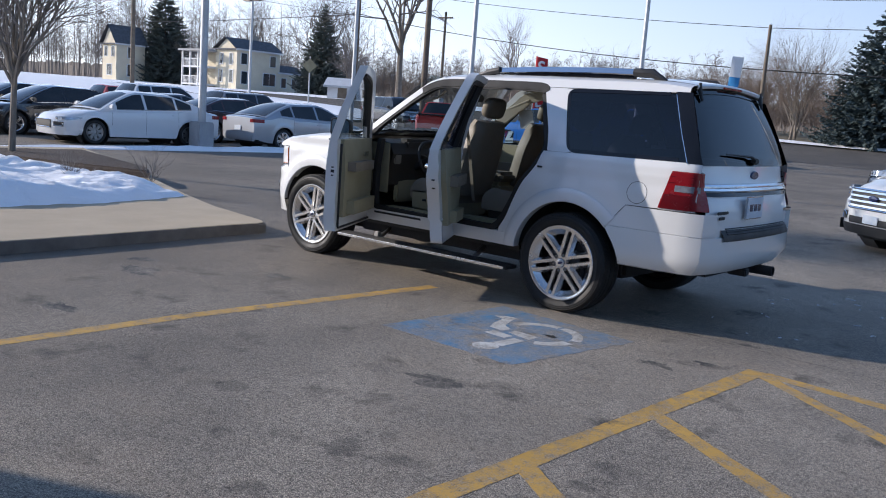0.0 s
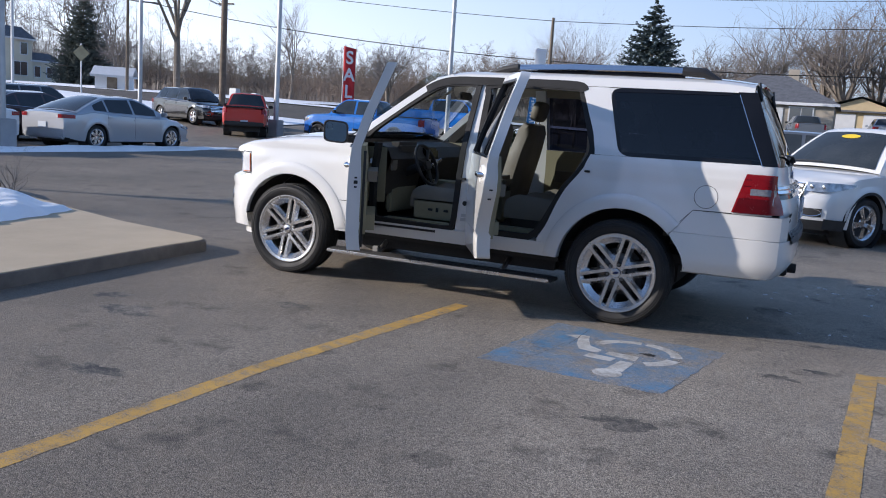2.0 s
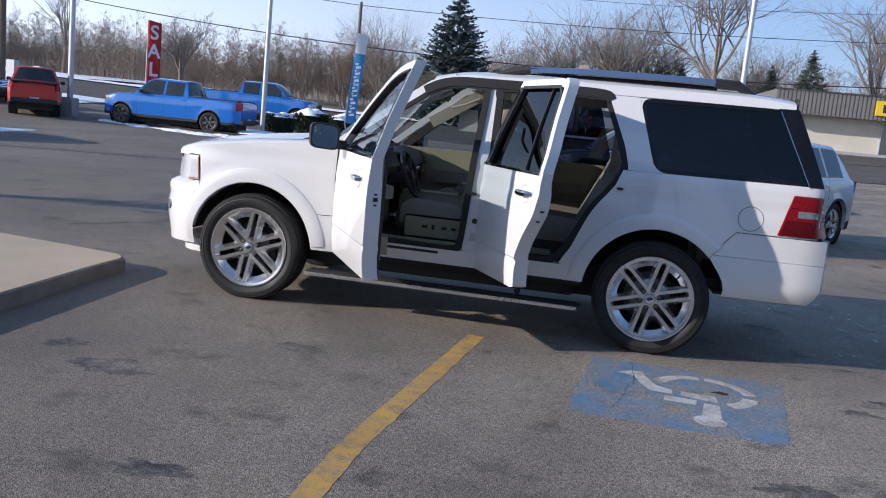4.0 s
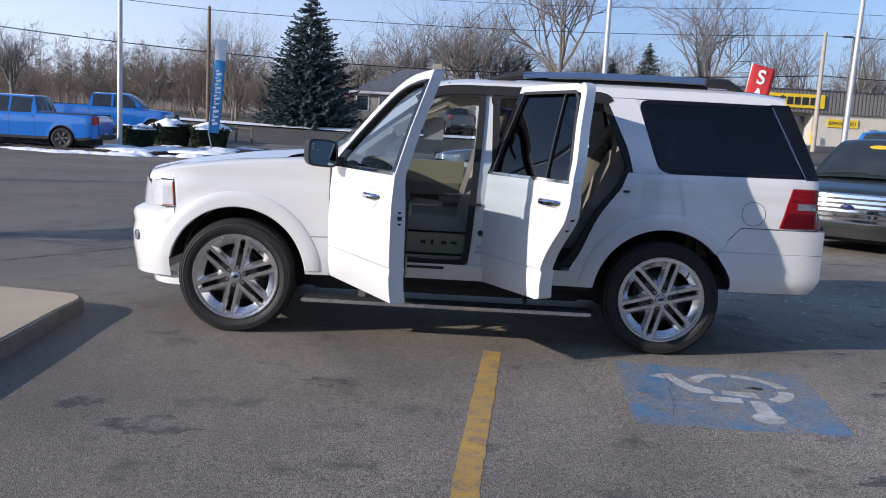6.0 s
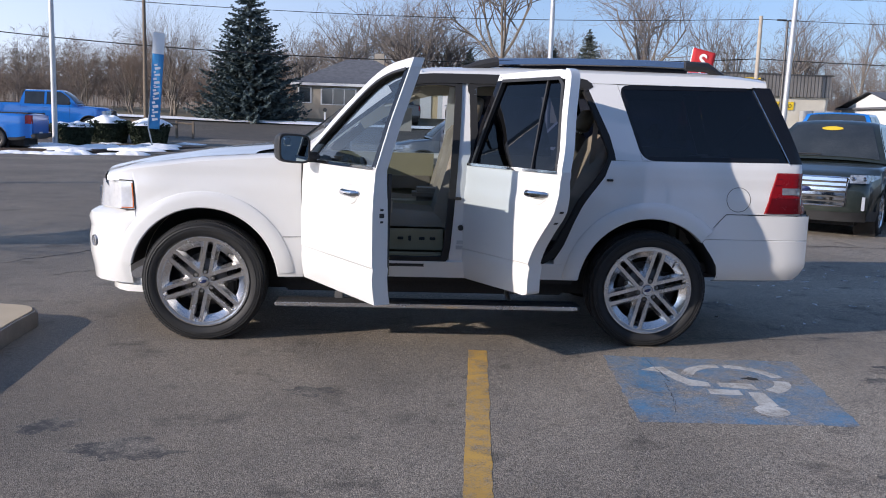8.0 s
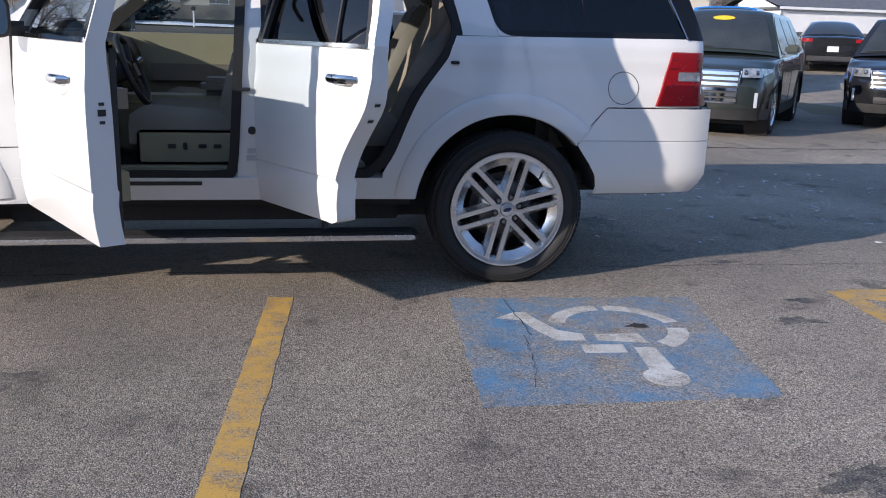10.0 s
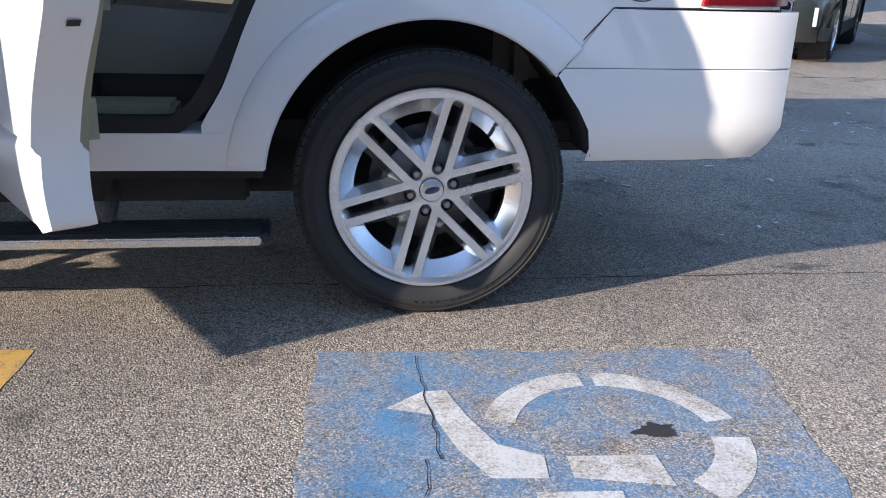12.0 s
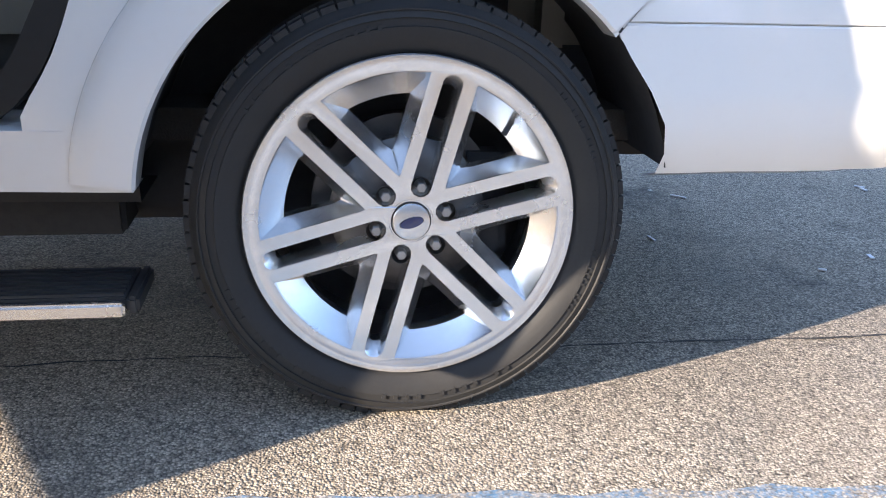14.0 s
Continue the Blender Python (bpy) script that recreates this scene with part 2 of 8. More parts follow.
def asphalt(name, light=1.0, chips=150.0, lane=False):
    m, nt, bs = nodes_of(name)
    co = coords(nt)
    col, dist, mid = asphalt_colour(nt, co, chips, light)
    if lane:                                            # oil film and tyre dirt of the driving lane
        sep = nt.nodes.new("ShaderNodeSeparateXYZ")
        nt.links.new(co, sep.inputs[0])
        wob = noise_tex(nt, co, 0.8, 6, 0.65)
        add = nd(nt, "ShaderNodeMath")
        add.operation = "MULTIPLY_ADD"
        nt.links.new(wob, add.inputs[0])
        add.inputs[1].default_value = 3.0
        nt.links.new(sep.outputs[0], add.inputs[2])
        mr = nd(nt, "ShaderNodeMapRange", From_Min=-2.5, From_Max=2.2, To_Min=0.5, To_Max=0.0)
        nt.links.new(add.outputs[0], mr.inputs["Value"])
        col = blend(nt, mr.outputs[0], col, (0.125, 0.103, 0.080))
    nt.links.new(col, bs.inputs["Base Color"])
    bs.inputs["Roughness"].default_value = 0.82
    bs.inputs["Specular IOR Level"].default_value = 0.35
    inv = nd(nt, "ShaderNodeMath", Value=1.0)
    inv.operation = "SUBTRACT"
    inv.inputs[0].default_value = 1.0
    nt.links.new(dist, inv.inputs[1])
    bump(nt, bs, inv.outputs[0], 0.6, 0.004)
    return m


def road_paint(name, c, wear_lo, wear_hi, wear_scale=9.0):
    """Thin paint on asphalt, worn through to the stones."""
    m, nt, bs = nodes_of(name)
    co = coords(nt)
    col, dist, mid = asphalt_colour(nt, co, 190.0, 4.3)
    w = noise_tex(nt, co, wear_scale, 8, 0.72)
    grit = noise_tex(nt, co, 130, 2, 0.6)
    both = nd(nt, "ShaderNodeMath")
    both.operation = "MULTIPLY_ADD"
    nt.links.new(grit, both.inputs[0])
    both.inputs[1].default_value = 0.55
    nt.links.new(w, both.inputs[2])
    worn = ramp(nt, both.outputs[0], [(wear_lo, 0.0), (wear_hi, 1.0)])
    shade = blend(nt, ramp(nt, mid, [(0.35, 0.0), (0.7, 0.7)]), c, tuple(v * 0.72 for v in c))
    nt.links.new(blend(nt, worn, shade, col), bs.inputs["Base Color"])
    bs.inputs["Roughness"].default_value = 0.75
    bump(nt, bs, dist, -0.4, 0.004)
    return m


ASPHALT = asphalt("lot_asphalt", 4.9, 190.0, True)
ROAD = asphalt("road_asphalt", 1.6, 60.0)
YELLOW_PAINT = road_paint("yellow_line_paint", (0.60, 0.35, 0.075), 0.70, 0.95)
BLUE_PAINT = road_paint("blue_bay_paint", (0.06, 0.25, 0.46), 0.54, 0.90, 3.2)
WHITE_PAINT = road_paint("white_symbol_paint", (0.67, 0.67, 0.64), 0.66, 0.98, 6.0)
CONCRETE = surface("walk_concrete", (0.52, 0.42, 0.29), (0.42, 0.34, 0.24), 1.2, 90, 0.85, bump_by=0.25)
KERB_CONCRETE = surface("kerb_concrete", (0.20, 0.18, 0.16), (0.12, 0.11, 0.10), 4, 70, 0.85, bump_by=0.3)
PALE_CONCRETE = surface("pale_concrete", (0.40, 0.40, 0.40), (0.32, 0.32, 0.33), 3, 70, 0.85, bump_by=0.25)
MULCH = surface("dark_mulch", (0.05, 0.035, 0.028), (0.09, 0.065, 0.05), 9, 80, 0.95, bump_by=0.8, bump_size=0.03)
DRY_GRASS = surface("dormant_grass", (0.19, 0.155, 0.09), (0.12, 0.10, 0.06), 0.25, 6, 0.95, bump_by=0.5, bump_size=0.05)


def snow_material():
    m, nt, bs = nodes_of("old_snow")
    co = coords(nt)
    a = noise_tex(nt, co, 3.5, 6, 0.6)
    b = noise_tex(nt, co, 60, 3, 0.6)
    g = noise_tex(nt, co, 1.1, 5, 0.7)
    c = blend(nt, ramp(nt, g, [(0.58, 0.0), (0.85, 0.3)]), (0.94, 0.945, 0.95), (0.7, 0.68, 0.65))
    nt.links.new(c, bs.inputs["Base Color"])
    bs.inputs["Roughness"].default_value = 0.7
    n1 = bump(nt, bs, a, 0.6, 0.08)
    bump(nt, bs, b, 0.35, 0.01, n1)
    return m


SNOW = snow_material()

# ---- the ground: a flat lot that rises gently to the road and the houses ----
def lie(x, y):
    r = math.hypot(x, y)
    f = smooth01(0.25, 0.6, x / max(r, 1.0))
    rise = (1 - f) * smooth01(26, 76, r) + f * min(max((r - 15) / 50, 0.0), 1.0)
    return 2.0 * rise + 0.01 * max(min(r, 400) - 76, 0)


def ground_sheet():
    bm = bm_new()
    radii = [0, 10, 20] + [26 + 3 * i for i in range(18)] + [90, 110, 140, 180, 250, 400, 700, 1200, 2500]
    rows = [[(r * math.cos(2 * math.pi * k / 96), r * math.sin(2 * math.pi * k / 96), lie(r * math.cos(2 * math.pi * k / 96), r * math.sin(2 * math.pi * k / 96)) - 0.07) for k in range(96)] for r in radii[1:]]
    vv = add_grid(bm, rows, wrap=True)
    c = bm.verts.new((0, 0, -0.07))
    for k in range(96):
        bm.faces.new((c, vv[0][k], vv[0][(k + 1) % 96]))
    return bm


solid("ground", ground_sheet(), DRY_GRASS, "dormant winter grass field running to the horizon", "ground", kind="structure", smooth="all")


def laid(name, x0, x1, near, far, lift, mat, label, category, step=3.0, kind="structure", uneven=0.0):
    """A sheet that lies on the ground between two edges y = near(x) and y = far(x)."""
    bm = bm_new()
    nx = max(2, int((x1 - x0) / step))
    rows = []
    for i in range(nx + 1):
        x = x0 + (x1 - x0) * i / nx
        a, b = near(x), far(x)
        ny = max(2, int(abs(far((x0 + x1) / 2) - near((x0 + x1) / 2)) / step))
        row = []
        for j in range(ny + 1):
            y = a + (b - a) * j / ny
            e = 1.0 if 0 < j < ny and 0 < i < nx else 0.0
            row.append((x, y, lie(x, y) + lift + e * uneven * (0.5 + noise.noise((x * 0.7, y * 0.7, 3.1)))))
        rows.append(row)
    add_grid(bm, rows)
    return solid(name, bm, mat, label, category, kind=kind, smooth="all")


ROAD_NEAR = lambda x: 38.4 + 0.0015 * x
ROAD_FAR = lambda x: 51.6 + 0.0015 * x
laid("lot_pavement", -33, 40, lambda x: -30, lambda x: 38.4, 0.0, ASPHALT, "weathered grey asphalt of a car dealer's lot", "pavement")
laid("road", -260, 260, ROAD_NEAR, ROAD_FAR, 0.0, ROAD, "two-lane asphalt road past the lot", "road", 5.0)
laid("shop_forecourt", 14, 75, lambda x: 51.8, lambda x: 72, 0.01, ROAD, "asphalt forecourt of the roadside shop", "pavement", 4.0)
laid("verge_snow", -200, 13.5, lambda x: 52.2, lambda x: 54.6 + 1.2 * noise.noise((x * 0.2, 0, 0)), 0.05, SNOW, "narrow strip of old snow along the road", "snow", 1.5, "stuff", 0.15)
laid("verge_snow", -150, -26.5, lambda x: 31.5 + 2.0 * noise.noise((x * 0.15, 1, 0)), lambda x: 37.8, 0.05, SNOW, "snow-covered verge between the lot and the road", "snow", 1.5, "stuff", 0.2)
laid("snow_field", -150, -40, lambda x: 54.8, lambda x: 84, 0.06, SNOW, "snow-covered rise with the houses on it", "snow", 3.0, "stuff", 0.25)
laid("snow_field", -150, -34, lambda x: 10, lambda x: 31, 0.05, SNOW, "snow-covered bank behind the parked cars", "snow", 2.5, "stuff", 0.2)


# ---- yellow bay lines, the blue bay and its symbol ----
def stripe(ax, ay, bx, by, w, lift=0.004):
    bm = bm_new()
    d = Vector((bx - ax, by - ay))
    n = Vector((-d.y, d.x)).normalized() * w / 2
    k = max(4, int(d.length / 0.05))
    rng = random.Random(int(1000 * (ax + 3 * ay + 7 * bx)))
    rows = [[], []]
    for i in range(k + 1):
        p = Vector((ax, ay)) + d * i / k
        for row, s in zip(rows, (1, -1)):
            q = p + n * s * (1 + 0.08 * noise.noise((p.x * 5, p.y * 5, s)) + rng.uniform(-0.06, 0.04))
            row.append((q.x, q.y, lift))
    add_grid(bm, rows)
    return bm


LINE = "worn yellow bay line painted on the asphalt"
for seg in ((-1.179, -0.165, -1.402, -2.5, 0.125, 0.0014), (-1.402, -2.5, -1.45, -4.7, 0.125, 0.0014), (1.785, -0.30, 1.52, -4.9, 0.13, 0.0014)):
    solid("bay_line", stripe(*seg), YELLOW_PAINT, LINE, "road marking", "yellow bay lines", smooth=False)
HATCH = "worn yellow hatching line painted on the asphalt"
for seg in ((1.84, -0.335, 4.6, -0.56, 0.11, 0.0014), (1.82, -0.37, 3.6, -1.66, 0.10, 0.002), (1.69, -1.65, 3.5, -2.79, 0.11, 0.002), (1.60, -2.77, 3.4, -3.95, 0.11, 0.002)):
    solid("hatching_line", stripe(*seg), YELLOW_PAINT, HATCH, "road marking", "yellow hatching", smooth=False)


def patch(outline, lift, wob=0.02, cells=26):
    """A painted patch with an uneven edge, from the corners of a four-sided outline."""
    bm = bm_new()
    a, b, c, d = [Vector(p) for p in outline]
    rows = []
    for i in range(cells + 1):
        u = i / cells
        p, q = a.lerp(b, u), d.lerp(c, u)
        row = []
        for j in range(cells + 1):
            v = j / cells
            s = p.lerp(q, v)
            if i in (0, cells) or j in (0, cells):
                s = s + Vector((noise.noise((s.x * 9, s.y * 9, 0)), noise.noise((s.x * 9, s.y * 9, 5)))) * wob
            row.append((s.x, s.y, lift))
        rows.append(row)
    add_grid(bm, rows)
    return bm


solid("blue_bay_patch", patch([(-0.35, -0.245), (0.90, -0.335), (0.70, -1.585), (-0.47, -1.545)], 0.0014), BLUE_PAINT, "faded blue paint square worn through to asphalt", "road marking", smooth=False)


def flat_poly(bm, pts, lift):
    bm.faces.new([bm.verts.new((x, y, lift)) for x, y in pts])


def arc_poly(bm, cx, cy, r0, r1, a0, a1, lift, n=14):
    rows = [[(cx + r * math.cos(radians(a0 + (a1 - a0) * k / n)), cy + r * math.sin(radians(a0 + (a1 - a0) * k / n)), lift) for k in range(n + 1)] for r in (r0, r1)]
    add_grid(bm, rows)


symbol = thing("wheelchair_symbol", "worn white wheelchair symbol stencilled on the blue bay", "road marking", 0.25, -0.9, 0.0)


def stroke(name, make):
    bm = bm_new()
    make(bm)
    part(name, bm, WHITE_PAINT, symbol, smooth=False)


stroke("head", lambda b: arc_poly(b, 0.32, -1.352, 0.0005, 0.092, 0, 360, 0.003, 28))
stroke("back", lambda b: flat_poly(b, [(0.322, -1.018), (0.413, -1.023), (0.395, -1.27), (0.284, -1.271)], 0.0026))
stroke("arm", lambda b: flat_poly(b, [(0.099, -0.963), (0.285, -0.978), (0.271, -1.076), (0.083, -1.063)], 0.0026))
stroke("seat", lambda b: flat_poly(b, [(0.203, -0.835), (0.409, -0.852), (0.409, -0.973), (0.196, -0.92)], 0.0026))
stroke("leg", lambda b: flat_poly(b, [(-0.187, -0.582), (-0.085, -0.505), (-0.024, -0.503), (0.006, -0.63), (0.056, -0.77), (0.152, -0.828), (0.14, -0.917), (0.014, -0.904), (-0.04, -0.78), (-0.075, -0.625)], 0.0026))
stroke("wheel_arc", lambda b: arc_poly(b, 0.35, -0.757, 0.243, 0.32, 91, 162, 0.0026))
stroke("wheel_arc", lambda b: arc_poly(b, 0.35, -0.757, 0.243, 0.32, 8, 84, 0.0026))
stroke("wheel_arc", lambda b: arc_poly(b, 0.35, -0.757, 0.225, 0.318, -63, -8, 0.0026))


# ---- cracks, tar and stains ----
TAR = surface("crack_dark", (0.018, 0.018, 0.018), (0.03, 0.03, 0.03), 20, 90, 0.9)
STAIN = road_paint("oil_stain", (0.035, 0.034, 0.034), 0.66, 0.92, 6.0)


def crack(a, b, width, wander, seed, lift=0.0036):
    rng = random.Random(seed)
    bm = bm_new()
    d = Vector(b) - Vector(a)
    n = Vector((-d.y, d.x)).normalized()
    k = int(d.length / 0.035)
    rows, off = [[], []], 0.0
    for i in range(k + 1):
        off = off * 0.9 + rng.uniform(-1, 1) * wander
        w = width * rng.uniform(0.25, 1.2)
        p = Vector(a) + d * i / k + n * off
        rows[0].append((p.x + n.x * w, p.y + n.y * w, lift))
        rows[1].append((p.x - n.x * w, p.y - n.y * w, lift))
    add_grid(bm, rows)
    return bm


CR = "fine dark crack in the asphalt"
for i, (a, b, w, k) in enumerate((((-0.085, -0.30), (-0.11, -0.82), 0.0022, 0.012), ((-0.11, -0.82), (-0.21, -1.40), 0.002, 0.012), ((-3.0, 0.33), (-0.25, 0.27), 0.004, 0.006),
                                  ((0.2, 0.27), (2.9, 0.2), 0.004, 0.006), ((-12, 14.5), (-5, 15.4), 0.02, 0.05), ((-6, 2.2), (-4.9, 4.2), 0.012, 0.03), ((-9, 9), (2, 10.2), 0.015, 0.04),
                                  ((3.0, 5.6), (9.0, 5.4), 0.02, 0.02), ((-4.9, 2.3), (-3.7, 4.0), 0.01, 0.03))):
    solid("asphalt_crack", crack(a, b, w, k, i), TAR, CR, "crack", "asphalt cracks", smooth=False)


def blot(x, y, rx, ry, seed, lift=0.0008):
    bm = bm_new()
    c = bm.verts.new((x, y, lift))
    ring = []
    for k in range(28):
        a = 2 * math.pi * k / 28
        r = 1 + 0.9 * noise.noise((2.2 * math.cos(a) + seed * 7, 2.2 * math.sin(a), seed))
        ring.append(bm.verts.new((x + rx * r * math.cos(a), y + ry * r * math.sin(a), lift)))
    for k in range(28):
        bm.faces.new((c, ring[k], ring[(k + 1) % 28]))
    return bm


for i, (x, y, rx, ry, lift) in enumerate(((-2.96, -2.0, 0.22, 0.13, 0.0008), (-3.40, -1.69, 0.12, 0.10, 0.0008), (1.28, -0.75, 0.13, 0.05, 0.0008), (1.5, -0.45, 0.09, 0.04, 0.0008),
                                          (-2.2, -1.1, 0.12, 0.07, 0.0008), (1.45, 0.33, 0.12, 0.03, 0.0008), (-2.1, -3.1, 0.2, 0.09, 0.0008), (0.6, -2.2, 0.16, 0.10, 0.0008))):
    solid("oil_stain", blot(x, y, rx, ry, i + 1.3, lift), STAIN, "dark oily stain soaked into the asphalt", "stain", "oil stains", smooth=False)
solid("leaf_scrap", blot(0.45, -0.745, 0.05, 0.036, 9.7, 0.004), TAR, "dark scrap of wet leaf on the blue paint", "leaf", smooth=False)
WHITE_BIT = surface("white_bits", (0.7, 0.7, 0.72), (0.55, 0.55, 0.57), 8, 60, 0.6)
bits = random.Random(5)
bm = bm_new()
for i in range(70):
    x, y = bits.uniform(0.9, 4.2), bits.uniform(0.7, 3.6)
    add_box(bm, -0.5, 0.5, -0.5, 0.5, 0, 0.6, m=Matrix.Translation((x, y, 0.002)) @ Matrix.Rotation(bits.uniform(0, 3), 4, "Z") @ Matrix.Diagonal((bits.uniform(0.01, 0.07), bits.uniform(0.006, 0.02), 0.008, 1)))
solid("ice_scraps", bm, WHITE_BIT, "scattered white scraps of ice on the asphalt", "ice", kind="stuff", smooth=False)

# ---- the raised concrete island by the lane ----
def island(outline, z0, z1, round_by=0.02):
    bm = bm_new()
    add_prism(bm, outline, z0, z1)
    top = [e for e in bm.edges if all(abs(v.co.z - z1) < 1e-6 for v in e.verts) and len(e.link_faces) == 2]
    bmesh.ops.bevel(bm, geom=top, offset=round_by, segments=3, affect="EDGES")
    return bm


tip = [(-4.235 - 0.20 + 0.20 * math.cos(radians(a)), 0.27 + 0.21 * math.sin(radians(a))) for a in range(0, 100, 12)]
KERB_LINE = [(-3.95, -7.0), (-4.10, -2.3), (-4.17, -1.0), (-4.23, -0.1)] + tip + [(-4.7, 0.53), (-5.65, 0.70), (-6.8, 1.05), (-8.5, 1.65), (-12.0, 2.9), (-15.5, 4.0), (-15.5, -7.0)]
solid("island_kerb", island(KERB_LINE, -0.05, 0.115, 0.02), KERB_CONCRETE, "dark weathered concrete kerb round the planted island", "kerb", kind="structure")
INNER = [(x * 1.0 - (0.022 if x > -6 else 0.0), y - (0.025 if y > -5 else 0)) for x, y in KERB_LINE]
solid("island_walk", island(INNER, 0.0, 0.121, 0.006), CONCRETE, "tan concrete walk on top of the island", "pavement", kind="structure")


def snow_heap(x0, x1, y0, y1, peak, seed, cells=60, base=0.121):
    """A heap with an uneven outline and lumpy top."""
    bm = bm_new()
    cx, cy, hx, hy = (x0 + x1) / 2, (y0 + y1) / 2, (x1 - x0) / 2, (y1 - y0) / 2
    rows = []
    for i in range(13):
        r = i / 12
        row = []
        for k in range(cells):
            a = 2 * math.pi * k / cells
            w = 1 + 0.28 * noise.noise((1.6 * math.cos(a) + seed, 1.6 * math.sin(a), seed)) + 0.1 * noise.noise((6 * math.cos(a), 6 * math.sin(a), seed))
            x, y = cx + hx * r * w * math.cos(a), cy + hy * r * w * math.sin(a)
            top = peak * (1 - r ** 3) * (0.75 + 0.5 * noise.noise((x * 1.1, y * 1.1, seed)) + 0.3 * noise.noise((x * 4, y * 4, seed)))
            row.append((x, y, base + max(top, 0.0) - (0.03 if i == 12 else 0)))
        rows.append(row)
    vv = add_grid(bm, rows, wrap=True)
    bmesh.ops.contextual_create(bm, geom=vv[0])
    bmesh.ops.remove_doubles(bm, verts=bm.verts[:], dist=0.0005)
    return bm


def snow_block(outline, peak, seed=1.9, base=0.118, rings=16, n=160):
    """Ploughed snow with a steep lumpy edge along a rounded outline."""
    k = len(outline)
    cx, cy = sum(p[0] for p in outline) / k, sum(p[1] for p in outline) / k
    rim = []
    for i in range(n):
        t = i * k / n
        j = int(t)
        a, b = Vector(outline[j]), Vector(outline[(j + 1) % k])
        p = a.lerp(b, t - j)
        d = (p - Vector((cx, cy))).normalized()
        rim.append(p + d * (0.16 * noise.noise((p.x * 1.3, p.y * 1.3, seed)) + 0.09 * noise.noise((p.x * 4.5, p.y * 4.5, seed))))
    bm = bm_new()
    rows = []
    for i in range(rings + 1):
        r = 0.02 + 0.98 * (i / rings) ** 0.6
        row = []
        for p in rim:
            x, y = cx + (p.x - cx) * r, cy + (p.y - cy) * r
            e = (1 - r) * (p - Vector((cx, cy))).length
            top = peak * (1 - math.exp(-e / 0.35)) * (0.8 + 0.55 * noise.noise((x * 0.8, y * 0.8, seed)) + 0.35 * noise.noise((x * 3.1, y * 3.1, seed)) + 0.18 * noise.noise((x * 9, y * 9, seed)))
            row.append((x, y, base + max(top, 0.0) - (0.02 if i == rings else 0)))
        rows.append(row)
    vv = add_grid(bm, rows, wrap=True)
    bm.faces.new(vv[0])
    return bm

# ---- the white SUV ----
WHITE_CAR = paint("white_car_paint", (0.73, 0.73, 0.715), 0.0, 0.35, 0.22)
BLACK_TRIM = surface("black_plastic_trim", (0.018, 0.018, 0.019), (0.03, 0.03, 0.031), 6, 120, 0.55, bump_by=0.2, bump_size=0.001)
BLACK_GLOSS = surface("gloss_black_pillar", (0.006, 0.006, 0.008), (0.009, 0.009, 0.011), 3, 60, 0.06, bump_by=0.0, rough_var=0.03, spec=0.35)
RUBBER = surface("tyre_rubber", (0.011, 0.0115, 0.0125), (0.019, 0.019, 0.019), 7, 140, 0.68, bump_by=0.25, bump_size=0.001)
UNDER = surface("underbody_dark", (0.022, 0.022, 0.024), (0.045, 0.043, 0.042), 4, 50, 0.85)
ALLOY = surface("silver_alloy", (0.80, 0.79, 0.78), (0.70, 0.69, 0.68), 6, 90, 0.24, metal=0.95, bump_by=0.04, bump_size=0.0005, rough_var=0.07)
ALLOY_DULL = surface("dull_alloy", (0.42, 0.41, 0.40), (0.30, 0.29, 0.28), 6, 90, 0.42, metal=0.9, bump_by=0.05)
CHROME = surface("chrome", (0.80, 0.80, 0.81), (0.74, 0.74, 0.75), 4, 60, 0.10, metal=1.0, bump_by=0.0, rough_var=0.05)
STEEL = surface("dark_steel", (0.16, 0.15, 0.145), (0.09, 0.085, 0.08), 8, 90, 0.5, metal=0.8)
BEIGE = surface("beige_leather", (0.22, 0.19, 0.148), (0.18, 0.155, 0.118), 3, 160, 0.62, bump_by=0.25, bump_size=0.002)
BEIGE_TRIM = surface("beige_plastic", (0.33, 0.30, 0.195), (0.28, 0.255, 0.165), 2.5, 200, 0.6, bump_by=0.12, bump_size=0.001)
LINER = surface("headliner_cloth", (0.44, 0.39, 0.31), (0.38, 0.34, 0.27), 2, 250, 0.95, bump_by=0.2, bump_size=0.001)
DARK_TRIM = surface("dark_brown_dash", (0.035, 0.030, 0.026), (0.05, 0.043, 0.036), 3, 200, 0.6, bump_by=0.2, bump_size=0.001)
CARPET = surface("dark_carpet", (0.03, 0.026, 0.022), (0.05, 0.043, 0.036), 5, 220, 0.97, bump_by=0.6, bump_size=0.004)
CLEAR_GLASS = glass("side_glass", (0.62, 0.70, 0.73), 0.12)
TINT_GLASS = glass("privacy_glass", (0.048, 0.056, 0.088), 0.055)
DEEP_GLASS = glass("deep_privacy_glass", (0.02, 0.025, 0.04), 0.045)
MIRROR = surface("mirror_glass", (0.42, 0.52, 0.56), (0.42, 0.52, 0.56), 1, 10, 0.02, metal=1.0, bump_by=0.0, rough_var=0.0)
RED_LENS = surface("red_lens", (0.30, 0.006, 0.010), (0.20, 0.004, 0.007), 12, 90, 0.22, bump_by=0.1, bump_size=0.002)
DARK_RED_LENS = surface("dark_red_lens", (0.13, 0.003, 0.006), (0.09, 0.002, 0.004), 20, 90, 0.2, bump_by=0.1)
HEAD_LENS = surface("headlight_lens", (0.84, 0.85, 0.86), (0.62, 0.63, 0.65), 14, 40, 0.10, metal=0.25, coat=1.0, bump_by=0.12)
